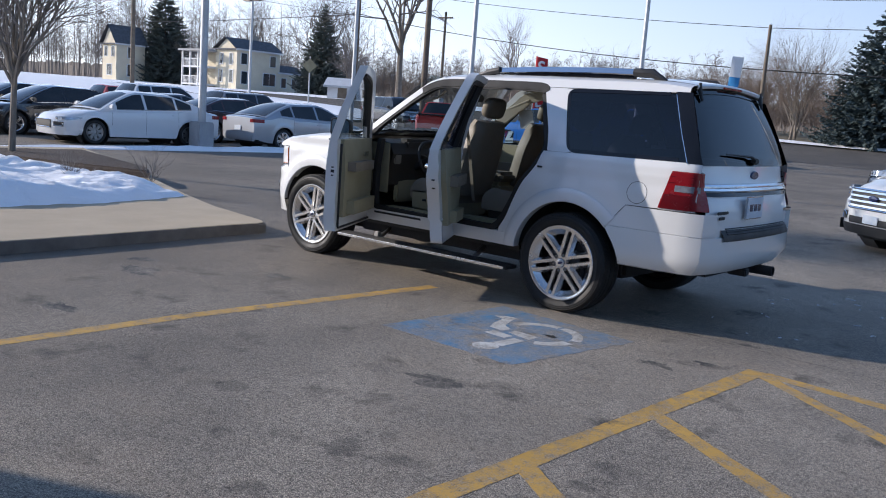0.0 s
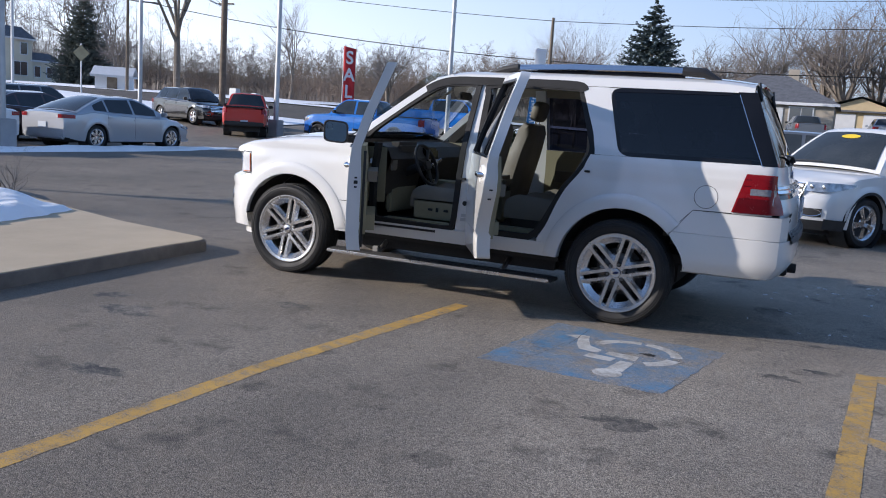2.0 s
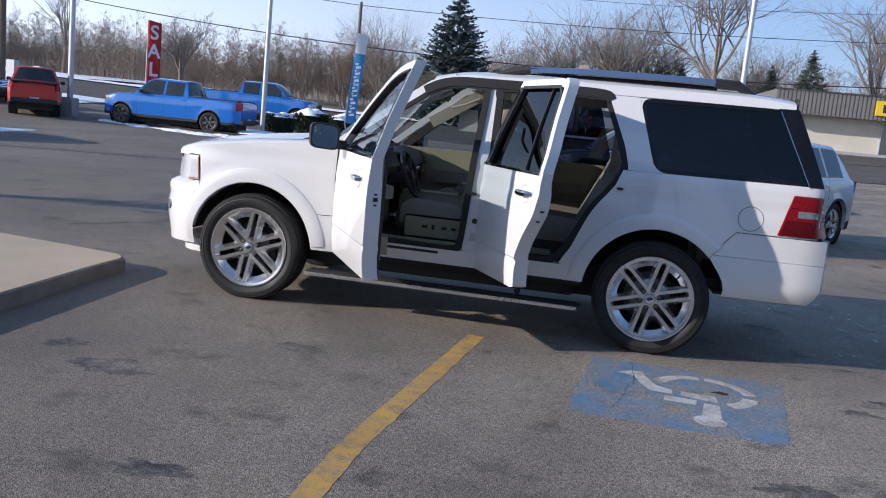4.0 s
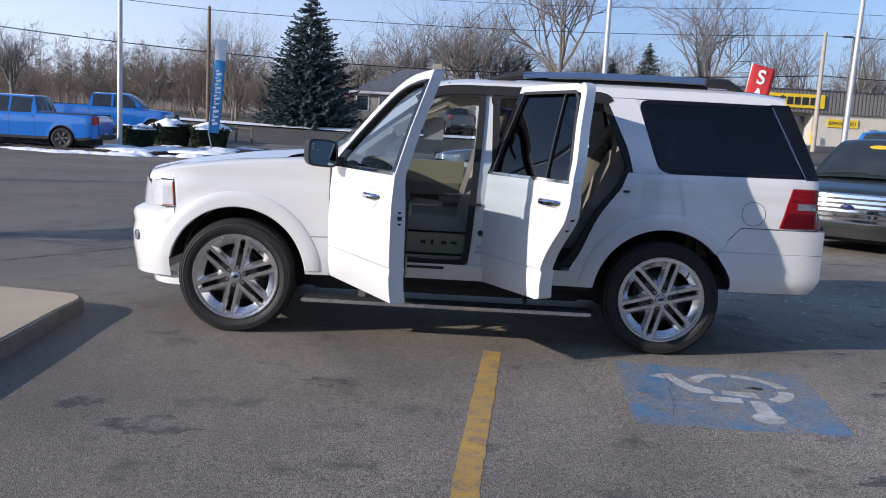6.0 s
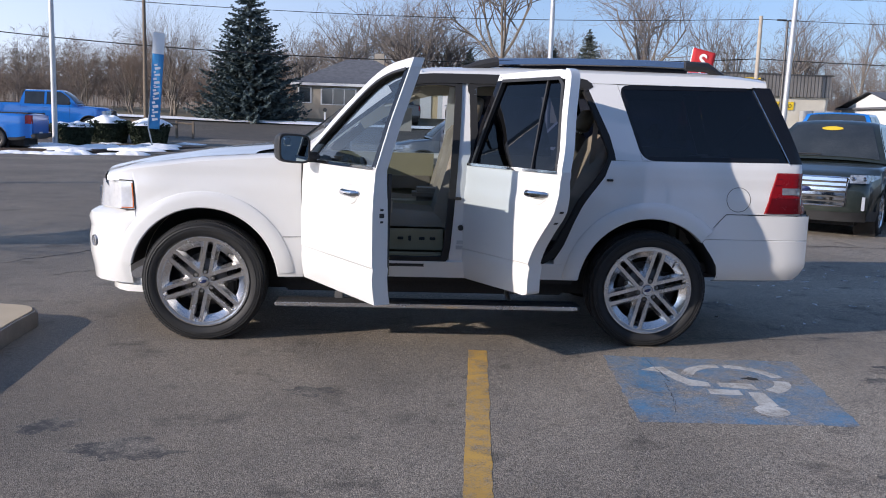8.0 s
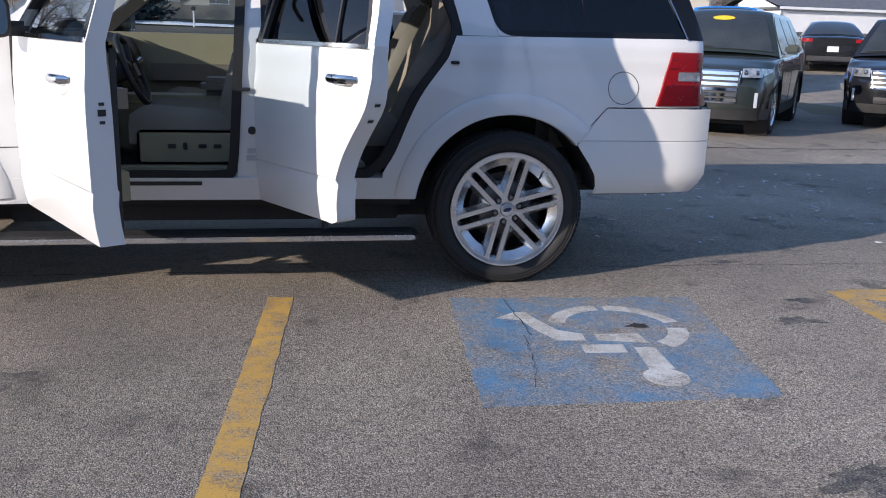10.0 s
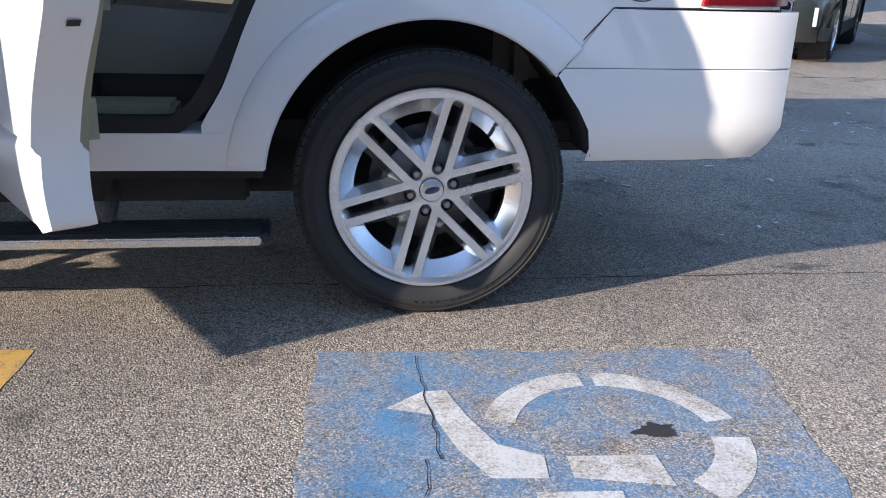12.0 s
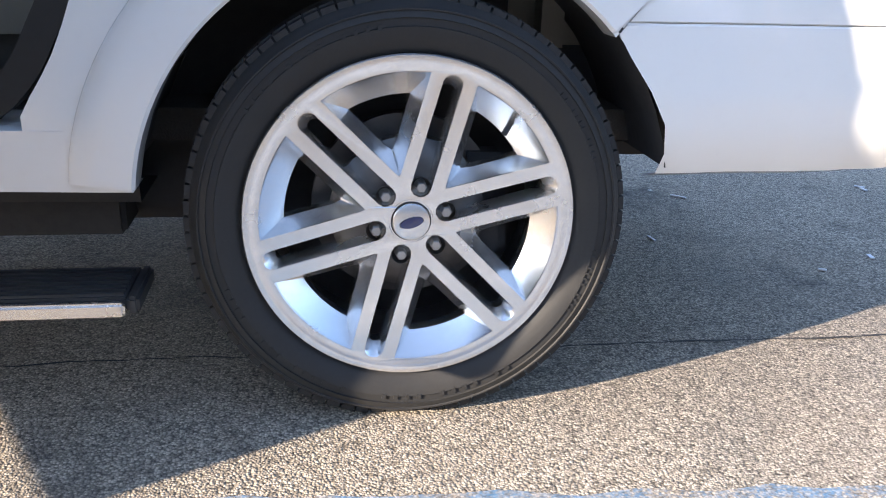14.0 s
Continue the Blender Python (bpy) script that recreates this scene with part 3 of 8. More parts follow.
CLEAR_LENS = surface("clear_lens", (0.50, 0.51, 0.53), (0.20, 0.20, 0.22), 30, 90, 0.12, metal=0.5, coat=1.0, bump_by=0.1)
SEAL_RUBBER = surface("seal_rubber", (0.010, 0.010, 0.011), (0.018, 0.018, 0.018), 6, 90, 0.75, bump_by=0.05)
AMBER_LENS = paint("amber_lens", (0.55, 0.13, 0.02), 0.0, 0.2, 0.05)
PLATE_WHITE = surface("plate_white", (0.62, 0.66, 0.70), (0.5, 0.58, 0.66), 9, 60, 0.5)
BADGE_BLUE = paint("badge_blue", (0.012, 0.022, 0.09), 0.2, 0.2, 0.0)
PAPER = surface("paper", (0.55, 0.56, 0.55), (0.45, 0.46, 0.47), 20, 90, 0.9)
YELLOW_STICKER = surface("yellow_sticker", (0.75, 0.52, 0.03), (0.7, 0.46, 0.03), 10, 60, 0.6)

suv = thing("suv", "white full-size SUV with both driver-side doors standing open", "car", -1.4, 0.98, 0.0)
WY = 1.96                                                       # the body's width
HUBS = (0.0, -3.022)
HUB_Z, ARCH_R = 0.405, 0.49


def side_y(x, z):
    """How far in the left body side lies at a length and a height."""
    t = max(z - 1.18, 0.0)
    y = 0.30 * t + 0.10 * t * t + 0.6 * max(0.62 - z, 0.0) ** 2
    y += 0.28 * max(-3.25 - x, 0.0) ** 2 + 1.5 * max(-3.55 - x, 0.0) ** 2
    y += 0.45 * max(x - 0.80, 0.0) ** 2 + 4.0 * max(x - 1.0, 0.0) ** 2
    y += 0.012 * smooth01(1.02, 1.12, z) * (1 - smooth01(1.18, 1.26, z))
    for hx in HUBS:
        d = math.hypot(x - hx, z - HUB_Z)
        y -= 0.012 * (1 - smooth01(0.54, 0.66, d))
    return y + 0.018


def left(x, z, inward=0.0):
    return (x, side_y(x, z) + inward, z)


def right(x, z, inward=0.0):
    return (x, WY - side_y(x, z) - inward, z)


def arch(x, base):
    """The lower edge: the sill, or the wheel arch over it."""
    z = base
    for hx in HUBS:
        if abs(x - hx) < ARCH_R:
            z = max(z, HUB_Z + math.sqrt(ARCH_R ** 2 - (x - hx) ** 2))
    return z


def steps(a, b, n):
    return [a + (b - a) * i / n for i in range(n + 1)]


def x_panel(xs, low, high, n, place, lip=0.05, top_roll=()):
    """A skin of columns from low(x) to high(x), its lower edge turned inward."""
    rows = []
    for x in xs:
        a, b = low(x), high(x)
        col = [place(x, a, lip), place(x, a, 0.004)] if lip else []
        col += [place(x, a + (b - a) * k / n) for k in range(n + 1)]
        col += [place(x, b + dz, dy) for dy, dz in top_roll]
        rows.append(col)
    bm = bm_new()
    add_grid(bm, rows)
    return bm


def z_panel(zs, xl, xr, n, place, inward=0.0):
    bm = bm_new()
    add_grid(bm, [[place(xl(z) + (xr(z) - xl(z)) * k / n, z, inward) for k in range(n + 1)] for z in zs])
    return bm


def z_slab(zs, xl, xr, n, place, in0, in1):
    """A closed slab between two depths behind the skin."""
    bm = bm_new()
    a = add_grid(bm, [[place(xl(z) + (xr(z) - xl(z)) * k / n, z, in0) for k in range(n + 1)] for z in zs])
    b = add_grid(bm, [[place(xl(z) + (xr(z) - xl(z)) * k / n, z, in1) for k in range(n + 1)] for z in zs])
    rim_a = a[0] + [r[-1] for r in a[1:]] + a[-1][-2::-1] + [r[0] for r in a[-2:0:-1]]
    rim_b = b[0] + [r[-1] for r in b[1:]] + b[-1][-2::-1] + [r[0] for r in b[-2:0:-1]]
    m = len(rim_a)
    for k in range(m):
        bm.faces.new((rim_a[k], rim_a[(k + 1) % m], rim_b[(k + 1) % m], rim_b[k]))
    return bm


def curvy(pts, n=5):
    """A smooth line through points (x, z)."""
    out = []
    for i in range(len(pts) - 1):
        a, b, c, d = (Vector(pts[min(max(i + k, 0), len(pts) - 1)]) for k in (-1, 0, 1, 2))
        for t in steps(0, 1, n)[:-1]:
            p = 0.5 * (2 * b + (c - a) * t + (2 * a - 5 * b + 4 * c - d) * t * t + (3 * b - a - 3 * c + d) * t ** 3)
            out.append((p.x, p.y))
    return out + [tuple(pts[-1])]


def band(pts, w, place, in0, in1):
    """A bar of width w along points (x, z) of the body side, between two depths."""
    bm = bm_new()
    out = []
    for i, (x, z) in enumerate(pts):
        p, q = pts[max(i - 1, 0)], pts[min(i + 1, len(pts) - 1)]
        d = Vector((q[0] - p[0], q[1] - p[1])).normalized()
        nx, nz = -d.y * w / 2, d.x * w / 2
        out.append([bm.verts.new(place(x + s * nx, z + s * nz, e)) for s, e in ((1, in0), (-1, in0), (-1, in1), (1, in1))])
    for a, b in zip(out, out[1:]):
        for k in range(4):
            bm.faces.new((a[k], a[(k + 1) % 4], b[(k + 1) % 4], b[k]))
    bm.faces.new(out[0])
    bm.faces.new(out[-1])
    return bm


def bent(bm, angle, pivot):
    """Swings a door's mesh about its upright hinge."""
    m = Matrix.Translation(pivot) @ Matrix.Rotation(radians(angle), 4, "Z") @ Matrix.Translation(-Vector(pivot))
    bmesh.ops.transform(bm, matrix=m, verts=bm.verts[:])
    return bm


FENDER_TOP = [(-3.72, 1.07), (-3.5, 1.135), (-3.05, 1.20), (-2.6, 1.235), (-2.35, 1.245)]
REAR_EDGE = [(0.46, -0.70), (0.58, -0.665), (0.70, -0.595), (0.86, -0.53), (1.0, -0.46), (1.15, -0.35), (1.30, -0.26), (1.45, -0.30), (1.79, -0.45)]
edge_by_x = sorted((x, z) for z, x in curvy(REAR_EDGE[:8], 6))


def skin(name, make, label="", mat=WHITE_CAR, both=True, smooth=30):
    for place in (left, right) if both else (left,):
        part(name, make(place), mat, suv, label, smooth)


roll = ((0.012, 0.012), (0.035, 0.022), (0.07, 0.03))
fx = sorted(set(steps(-3.665, -2.365, 72) + [-3.022 - ARCH_R + 0.001, -3.022 + ARCH_R - 0.001, -3.022 - 0.47, -3.022 + 0.47]))
skin("front_fender", lambda p: x_panel(fx, lambda x: arch(x, 0.44) if x > -3.3 else max(arch(x, 0.44), 0.72 + 0.35 * max(-3.3 - x, 0)) if x > -3.475 else 1.058, lambda x: lerp_at(FENDER_TOP, x), 22, p, 0.07, roll))
qx = sorted(set(steps(-0.66, 1.06, 84) + [-0.489, 0.489, -0.475, 0.36]))
Q_LOW = lambda x: arch(x, 0.46) if x < 0.36 else max(0.737 + (0.94 - 0.737) * min((x - 0.36) / 0.16, 1), 0.0)
skin("rear_quarter", lambda p: x_panel(qx, Q_LOW, lambda x: 1.285 + 0.012 * x if x > -0.262 else min(lerp_at(edge_by_x, x), 1.282), 24, p, 0.07))
def flare(place, hx, a0, a1):
    """The moulded lip round a wheel arch."""
    bm = bm_new()
    rows = []
    for r, e in ((0.489, 0.03), (0.489, -0.002), (0.495, -0.008), (0.55, -0.009), (0.592, -0.008), (0.600, -0.004), (0.603, 0.006)):
        rows.append([place(hx + r * math.cos(radians(a)), HUB_Z + r * math.sin(radians(a)), e) for a in steps(a0, a1, 44)])
    add_grid(bm, rows)
    return bm


skin("arch_flare", lambda p: flare(p, 0.0, 44, 173.5))
skin("arch_flare", lambda p: flare(p, -3.022, 6.5, 168))
right_door_top = lambda x: 1.235
part("right_doors", x_panel(steps(-2.36, -0.66, 24), lambda x: 0.56, right_door_top, 10, right, 0.0), WHITE_CAR, suv, smooth=30)
part("right_doors", x_panel(steps(-0.66, -0.262, 8), lambda x: lerp_at(edge_by_x, x) - 0.002, lambda x: 1.285, 6, right, 0.0), WHITE_CAR, suv, smooth=30)
skin("sill", lambda p: x_panel(steps(-2.53, -0.49, 20), lambda x: 0.455, lambda x: 0.565, 3, p, 0.10, ((0.02, 0.008), (0.12, 0.012), (0.2, 0.0))))
part("scuff_plate", x_panel(steps(-2.15, -1.55, 6), lambda x: 0.530, lambda x: 0.550, 1, lambda x, z, i=0.0: left(x, z, i - 0.004), 0.01), BLACK_TRIM, suv, "black scuff plate on the sill")
skin("lower_cladding", lambda p: x_panel(steps(-2.50, -0.50, 6), lambda x: 0.405, lambda x: 0.456, 2, lambda x, z, i=0.0: p(x, z, i + 0.10), 0.2), mat=BLACK_TRIM)
skin("c_pillar", lambda p: z_panel(steps(1.285, 1.80, 12), lambda z: lerp_at(REAR_EDGE[6:], z), lambda z: -0.075 - 0.31 * (z - 1.285), 4, p))
skin("cant_rail", lambda p: x_panel(steps(-1.74, 0.83, 26), lambda x: 1.80 + 0.005 * smooth01(-1.3, 0.3, x) if x > -1.58 else 1.80 - 0.35 * (-1.58 - x), lambda x: 1.872 - 0.016 * smooth01(-0.6, -1.5, x) - 0.22 * max(-1.5 - x, 0) - 0.17 * max(x - 0.42, 0) ** 2, 4, p, 0.0, ((0.035, 0.018), (0.085, 0.028))))
skin("a_pillar", lambda p: band([(-2.46, 1.21), (-2.22, 1.40), (-1.96, 1.605), (-1.75, 1.765), (-1.58, 1.83)], 0.055, p, 0.0, 0.07), "", WHITE_CAR)
skin("b_pillar", lambda p: z_slab(steps(0.5, 1.80, 14), lambda z: -1.385 + 0.055 * (z - 0.5), lambda z: -1.235 + 0.02 * (z - 0.5), 3, p, 0.02, 0.12), "", WHITE_CAR)
# door seals round both openings
SEAL = [(-2.16, 1.24), (-2.18, 0.9), (-2.17, 0.64), (-2.10, 0.585), (-1.8, 0.575), (-1.46, 0.575), (-1.405, 0.62), (-1.385, 0.8), (-1.36, 1.2), (-1.335, 1.71), (-1.36, 1.772), (-1.56, 1.775), (-1.71, 1.735), (-1.94, 1.578), (-2.19, 1.382), (-2.28, 1.28)]
part("door_seal", band(curvy(SEAL), 0.046, left, 0.004, 0.06), SEAL_RUBBER, suv, "black rubber door seal", 30)
SEAL2 = [(-1.235, 1.70), (-1.225, 1.2), (-1.225, 0.66), (-1.18, 0.60), (-0.79, 0.585), (-0.71, 0.607), (-0.65, 0.665), (-0.605, 0.745), (-0.545, 0.86), (-0.475, 1.0), (-0.36, 1.15), (-0.285, 1.30), (-0.325, 1.45), (-0.44, 1.735), (-0.50, 1.782), (-1.18, 1.78), (-1.235, 1.70)]
part("door_seal", band(curvy(SEAL2), 0.050, left, 0.003, 0.06), SEAL_RUBBER, suv, "black rubber door seal", 30)
part("roof_seal", band(curvy([(-1.80, 1.712), (-1.70, 1.766), (-1.56, 1.799), (-1.30, 1.806), (-0.9, 1.808), (-0.50, 1.804), (-0.43, 1.762)], 4), 0.066, left, -0.003, 0.05), SEAL_RUBBER, suv, "black rubber seal under the roof rail", 30)
part("scuff_plate", box(-2.05, -1.62, 0.06, 0.13, 0.574, 0.582, 0.003), BLACK_TRIM, suv)
part("sill_trim", box(-2.12, -1.42, 0.13, 0.24, 0.565, 0.60, 0.01), BEIGE_TRIM, suv)
part("sill_trim", box(-1.18, -0.74, 0.10, 0.24, 0.575, 0.635, 0.012), BEIGE_TRIM, suv)
for lz, lx in ((0.70, -1.30), (0.665, -1.305)):
    part("door_jamb_label", box(lx - 0.03, lx + 0.03, 0.031, 0.0345, lz - 0.013, lz + 0.013), PAPER, suv, "small white jamb label with black print")
part("door_jamb_plug", lathe([(0.0, 0), (0.02, 0), (0.02, 0.012)], (-1.305, 0.03, 0.80), n=16), BLACK_TRIM, suv)
for cx, cz in ((-1.33, 1.0), (-0.30, 1.15)):
    part("door_striker", box(cx - 0.022, cx + 0.022, side_y(cx, cz) - 0.012, side_y(cx, cz) + 0.02, cz - 0.008, cz + 0.008, 0.003), BLACK_TRIM, suv)

# roof, hood, windscreen
def roof_z(x, v):
    z = 1.902 + 0.035 * (1 - (2 * v - 1) ** 2)
    return z - 0.022 * smooth01(-0.5, -1.5, x) - 0.20 * max(-1.46 - x, 0) ** 1.2 - 0.17 * max(x - 0.42, 0) ** 2


bm = bm_new()
add_grid(bm, [[(x, (side_y(x, 1.872) + 0.085) * (1 - v) + (WY - side_y(x, 1.872) - 0.085) * v, roof_z(x, v)) for v in steps(0, 1, 14)] for x in steps(-1.80, 0.83, 28)])
part("roof", bm, WHITE_CAR, suv, smooth=40)
bm = bm_new()
add_grid(bm, [[(x, 0.30 + 1.36 * v, roof_z(x, v) - 0.075) for v in steps(0, 1, 8)] for x in steps(-1.55, 0.85, 10)])
part("headliner", bm, LINER, suv, "beige cloth headliner", 40)
part("headliner_side", band([(-2.05, 1.47), (-1.62, 1.735), (-1.4, 1.79), (0.7, 1.80)], 0.10, right, 0.06, 0.09), LINER, suv)
part("headliner_side", band([(-1.35, 1.82), (0.7, 1.83)], 0.06, left, 0.06, 0.09), LINER, suv)
HOOD_Z = [(-3.80, 1.05), (-3.68, 1.13), (-3.4, 1.21), (-3.0, 1.275), (-2.6, 1.315), (-2.42, 1.325)]


def hood_at(x, v):
    e = abs(2 * v - 1)
    zf = lerp_at(FENDER_TOP, x) + 0.03
    zc = lerp_at(HOOD_Z, x)
    y0 = side_y(x, 1.05) + 0.075
    return (x - 0.10 * (1 - e * e) * smooth01(-3.3, -3.8, x), y0 + (WY - 2 * y0) * v, zf + (zc - zf) * (1 - e ** 3) + 0.012 * math.exp(-((e - 0.62) / 0.1) ** 2))


bm = bm_new()
hood_end = lambda v: -2.42 - 0.27 * smooth01(0.62, 0.93, abs(2 * v - 1))
rows = [[hood_at(-3.695 + (hood_end(v) + 3.695) * u, v) for v in steps(0, 1, 36)] for u in steps(0, 1, 24)]
lip = [[(x + dx, y, z + dz) for x, y, z in rows[0]] for dx, dz in ((0.06, -0.15), (0.02, -0.11), (-0.008, -0.07), (-0.012, -0.03))]
add_grid(bm, lip + rows)
part("hood", bm, WHITE_CAR, suv, smooth=45)
bm = bm_new()
add_grid(bm, [[tuple(Vector(hood_at(hood_end(v) - 0.03 + (-2.40 - hood_end(v) + 0.03) * u, v)) - Vector((0, 0, 0.014 + 0.01 * u))) for v in steps(0, 1, 36)] for u in steps(0, 1, 6)])
part("cowl_corner", bm, BLACK_TRIM, suv, "black plastic cowl at the hood's rear corners", 40)
bm = bm_new()
add_grid(bm, [[(-2.49 + 0.70 * u - 0.10 * (1 - (2 * v - 1) ** 2) * (1 - u), (0.09 + 0.21 * u) * (1 - v) + (WY - 0.09 - 0.21 * u) * v, 1.25 + 0.615 * u + 0.05 * u * (1 - u)) for v in steps(0, 1, 12)] for u in steps(0, 1, 8)])
part("windscreen", bm, CLEAR_GLASS, suv, smooth="all")
bm = bm_new()
add_grid(bm, [[(-2.56 + 0.09 * u - 0.1 * (1 - (2 * v - 1) ** 2), 0.09 + (WY - 0.18) * v, 1.245 + 0.02 * u) for v in steps(0, 1, 12)] for u in steps(0, 1, 2)])
part("cowl", bm, BLACK_TRIM, suv)
part("wiper_arm", tube([(-2.60, 0.35, 1.325), (-2.45, 0.62, 1.30), (-2.38, 0.95, 1.325)], [0.012, 0.01, 0.006], 6), BLACK_TRIM, suv)
part("wiper_arm", tube([(-2.62, 1.05, 1.325), (-2.46, 1.35, 1.30), (-2.40, 1.62, 1.31)], [0.012, 0.01, 0.006], 6), BLACK_TRIM, suv)
part("rear_view_mirror", box(-1.80, -1.76, 0.85, 1.11, 1.66, 1.73, 0.015), BLACK_TRIM, suv)

# front end
def nose(y):
    u = abs((y - 0.98) / 0.93)
    return -3.90 + 0.05 * u * u + 0.30 * u ** 7


def plan_front(z):
    x0 = min(-3.36, -3.022 - math.sqrt(max(0.493 ** 2 - (z - HUB_Z) ** 2, 0)))
    sides = steps(x0, -3.58, 3)
    pts = [(x, side_y(x, z)) for x in sides]
    pts += [(nose(y), y) for y in (0.13, 0.2, 0.3, 0.45, 0.65, 0.98, 1.31, 1.51, 1.66, 1.76, 1.83)]
    pts += [(x, WY - side_y(x, z)) for x in sides[::-1]]
    return pts


def front_band(zs, depth=lambda z: 0.0, inset=0.0):
    bm = bm_new()
    add_grid(bm, [[(x + depth(z), y + (inset if y < 0.98 else -inset), z) for x, y in plan_front(z)] for z in zs])
    return bm


part("front_bumper", front_band([0.37, 0.38, 0.45, 0.55, 0.66, 0.725, 0.735, 0.79, 0.825, 0.85, 0.868, 0.876, 0.882], lambda z: -0.02 * smooth01(0.45, 0.6, z) + 0.12 * max(0.5 - z, 0) + (0.012 if 0.72 < z < 0.74 else 0) + 0.13 * smooth01(0.79, 0.885, z) ** 2), WHITE_CAR, suv, smooth=30)
part("air_dam", front_band([0.30, 0.36, 0.40], lambda z: 0.14), WHITE_CAR, suv, smooth=30)
part("front_fascia", front_band([0.86, 0.90, 0.96, 1.02, 1.06, 1.09, 1.11, 1.135], lambda z: 0.078 + 0.02 * (z - 0.875) / 0.225 + 40 * max(z - 1.085, 0) ** 2, 0.008), WHITE_CAR, suv, smooth=40)
part("grille", box(-3.855, -3.76, 0.50, 1.46, 0.80, 1.0, 0.02), CHROME, suv, "chrome grille")
for gz in (0.82, 0.88, 0.94):
    part("grille_slot", box(-3.862, -3.84, 0.56, 1.40, gz, gz + 0.025), BLACK_TRIM, suv)


def lamp_block(place, mirror):
    bm = bm_new()
    rows = []
    for z in steps(0.875, 1.055, 5):
        top = (z - 0.875) / 0.18
        row = [place(x, z, -0.004) for x in steps(-3.472 - 0.012 * top, -3.575, 5)]
        for y in (0.16, 0.22, 0.30, 0.42):
            row.append((nose(y) + 0.062 + 0.018 * top, y if not mirror else WY - y, z))
        rows.append(row)
    add_grid(bm, rows)
    return bm


for place, mirror in ((left, False), (right, True)):
    lamp = part("headlight", lamp_block(place, mirror), HEAD_LENS, suv, "clear headlight with an amber corner", "all")
    s = (lambda y: WY - y) if mirror else (lambda y: y)
    part("turn_signal", band([(-3.479, 0.882), (-3.482, 0.97), (-3.488, 1.045)], 0.008, place, -0.0065, 0.01), AMBER_LENS, suv)
    part("lamp_gap", band([(-3.468, 0.872), (-3.472, 0.97), (-3.482, 1.060), (-3.575, 1.064)], 0.006, place, -0.003, 0.01), UNDER, suv)
    part("turn_signal", band([(-3.479, 0.882), (-3.56, 0.882)], 0.007, place, -0.0065, 0.01), AMBER_LENS, suv)
    part("lamp_gap", band([(-3.468, 0.872), (-3.57, 0.872)], 0.006, place, -0.003, 0.01), UNDER, suv)
    fy, fx0 = s(0.195), nose(0.195) - 0.021
    fog = bent(lathe([(0.0005, -0.002), (0.022, -0.003), (0.030, 0.001), (0.033, -0.004), (0.038, -0.004), (0.042, 0.012)], (fx0, fy, 0.637), "x", 24), -40 if mirror else 40, (fx0, fy, 0))
    part("fog_lamp", fog, CLEAR_LENS, suv, "small round fog lamp")

# rear end
def tail(y, z):
    u = abs((y - 0.98) / 0.93)
    lean = 0.10 * smooth01(0.9, 1.28, z) + 0.50 * max(z - 1.28, 0) ** 1.15
    return 1.20 - lean - 0.045 * u * u - 0.11 * u ** 8


def tail_grid(zs, ys, out=0.0):
    bm = bm_new()
    add_grid(bm, [[(tail(y, z) + out, y, z) for y in ys(z)] for z in zs])
    return bm


def inset(z, by=0.0):
    a = side_y(1.0, z) + by
    return a


gate_ys = lambda by: (lambda z: steps(inset(z, by), WY - inset(z, by), 22))
part("liftgate", tail_grid([0.74, 0.80, 0.88, 0.96, 1.04, 1.12, 1.20, 1.285], gate_ys(0.10)), WHITE_CAR, suv, smooth=30)
bm = bm_new()
add_grid(bm, [[(tail(y, z) + 0.085 * abs((y - 0.98) / 0.93) ** 8 - 0.004, y, z) for y in gate_ys(0.035)(z)] for z in steps(1.285, 1.862, 10)])
part("rear_window", bm, DEEP_GLASS, suv, "dark tinted rear window", "all")
bm = bm_new()
edge = lambda v: (side_y(0.9, 1.83) + 0.06) * (1 - v) + (WY - side_y(0.9, 1.83) - 0.06) * v
add_grid(bm, [[(x, edge(v), roof_z(0.83, v) + dz) for v in steps(0, 1, 14)] for x, dz in ((0.825, 0.001), (0.845, -0.005), (0.852, -0.016), (0.842, -0.034), (0.80, -0.04))])
part("spoiler", bm, WHITE_CAR, suv, smooth=40)
for yy in (0.37, 1.59):
    part("spoiler_fin", tube([(0.845, yy, 1.89), (tail(yy, 1.82) + 0.02, yy, 1.825), (tail(yy, 1.755) + 0.012, yy, 1.755)], [0.012, 0.017, 0.010], 8), BLACK_TRIM, suv)
part("brake_light", box(0.838, 0.857, 0.80, 1.16, 1.872, 1.888, 0.004), RED_LENS, suv)
bm = bm_new()
add_grid(bm, [[(tail(y, z) + o, y, z) for y in steps(0.13, WY - 0.13, 24)] for z, o in ((1.088, 0.004), (1.093, 0.018), (1.105, 0.026), (1.122, 0.026), (1.130, 0.016), (1.137, 0.024), (1.150, 0.022), (1.156, 0.004))])
part("gate_trim", bm, CHROME, suv, "chrome strip across the liftgate", 30)
part("gate_trim_edge", tail_grid([1.062, 1.096], lambda z: steps(0.15, WY - 0.15, 20), 0.010), BLACK_GLOSS, suv)
plate = part("number_plate", box((tail(0.8, 0.9) + 0.006) + 0.012, (tail(0.8, 0.9) + 0.006) + 0.02, 0.63, 0.95, 0.895, 1.055, 0.004), PLATE_WHITE, suv, "white number plate with blue bars")
part("plate_frame", box((tail(0.8, 0.9) + 0.006) + 0.004, (tail(0.8, 0.9) + 0.006) + 0.013, 0.622, 0.958, 0.887, 1.063, 0.004), CHROME, suv)
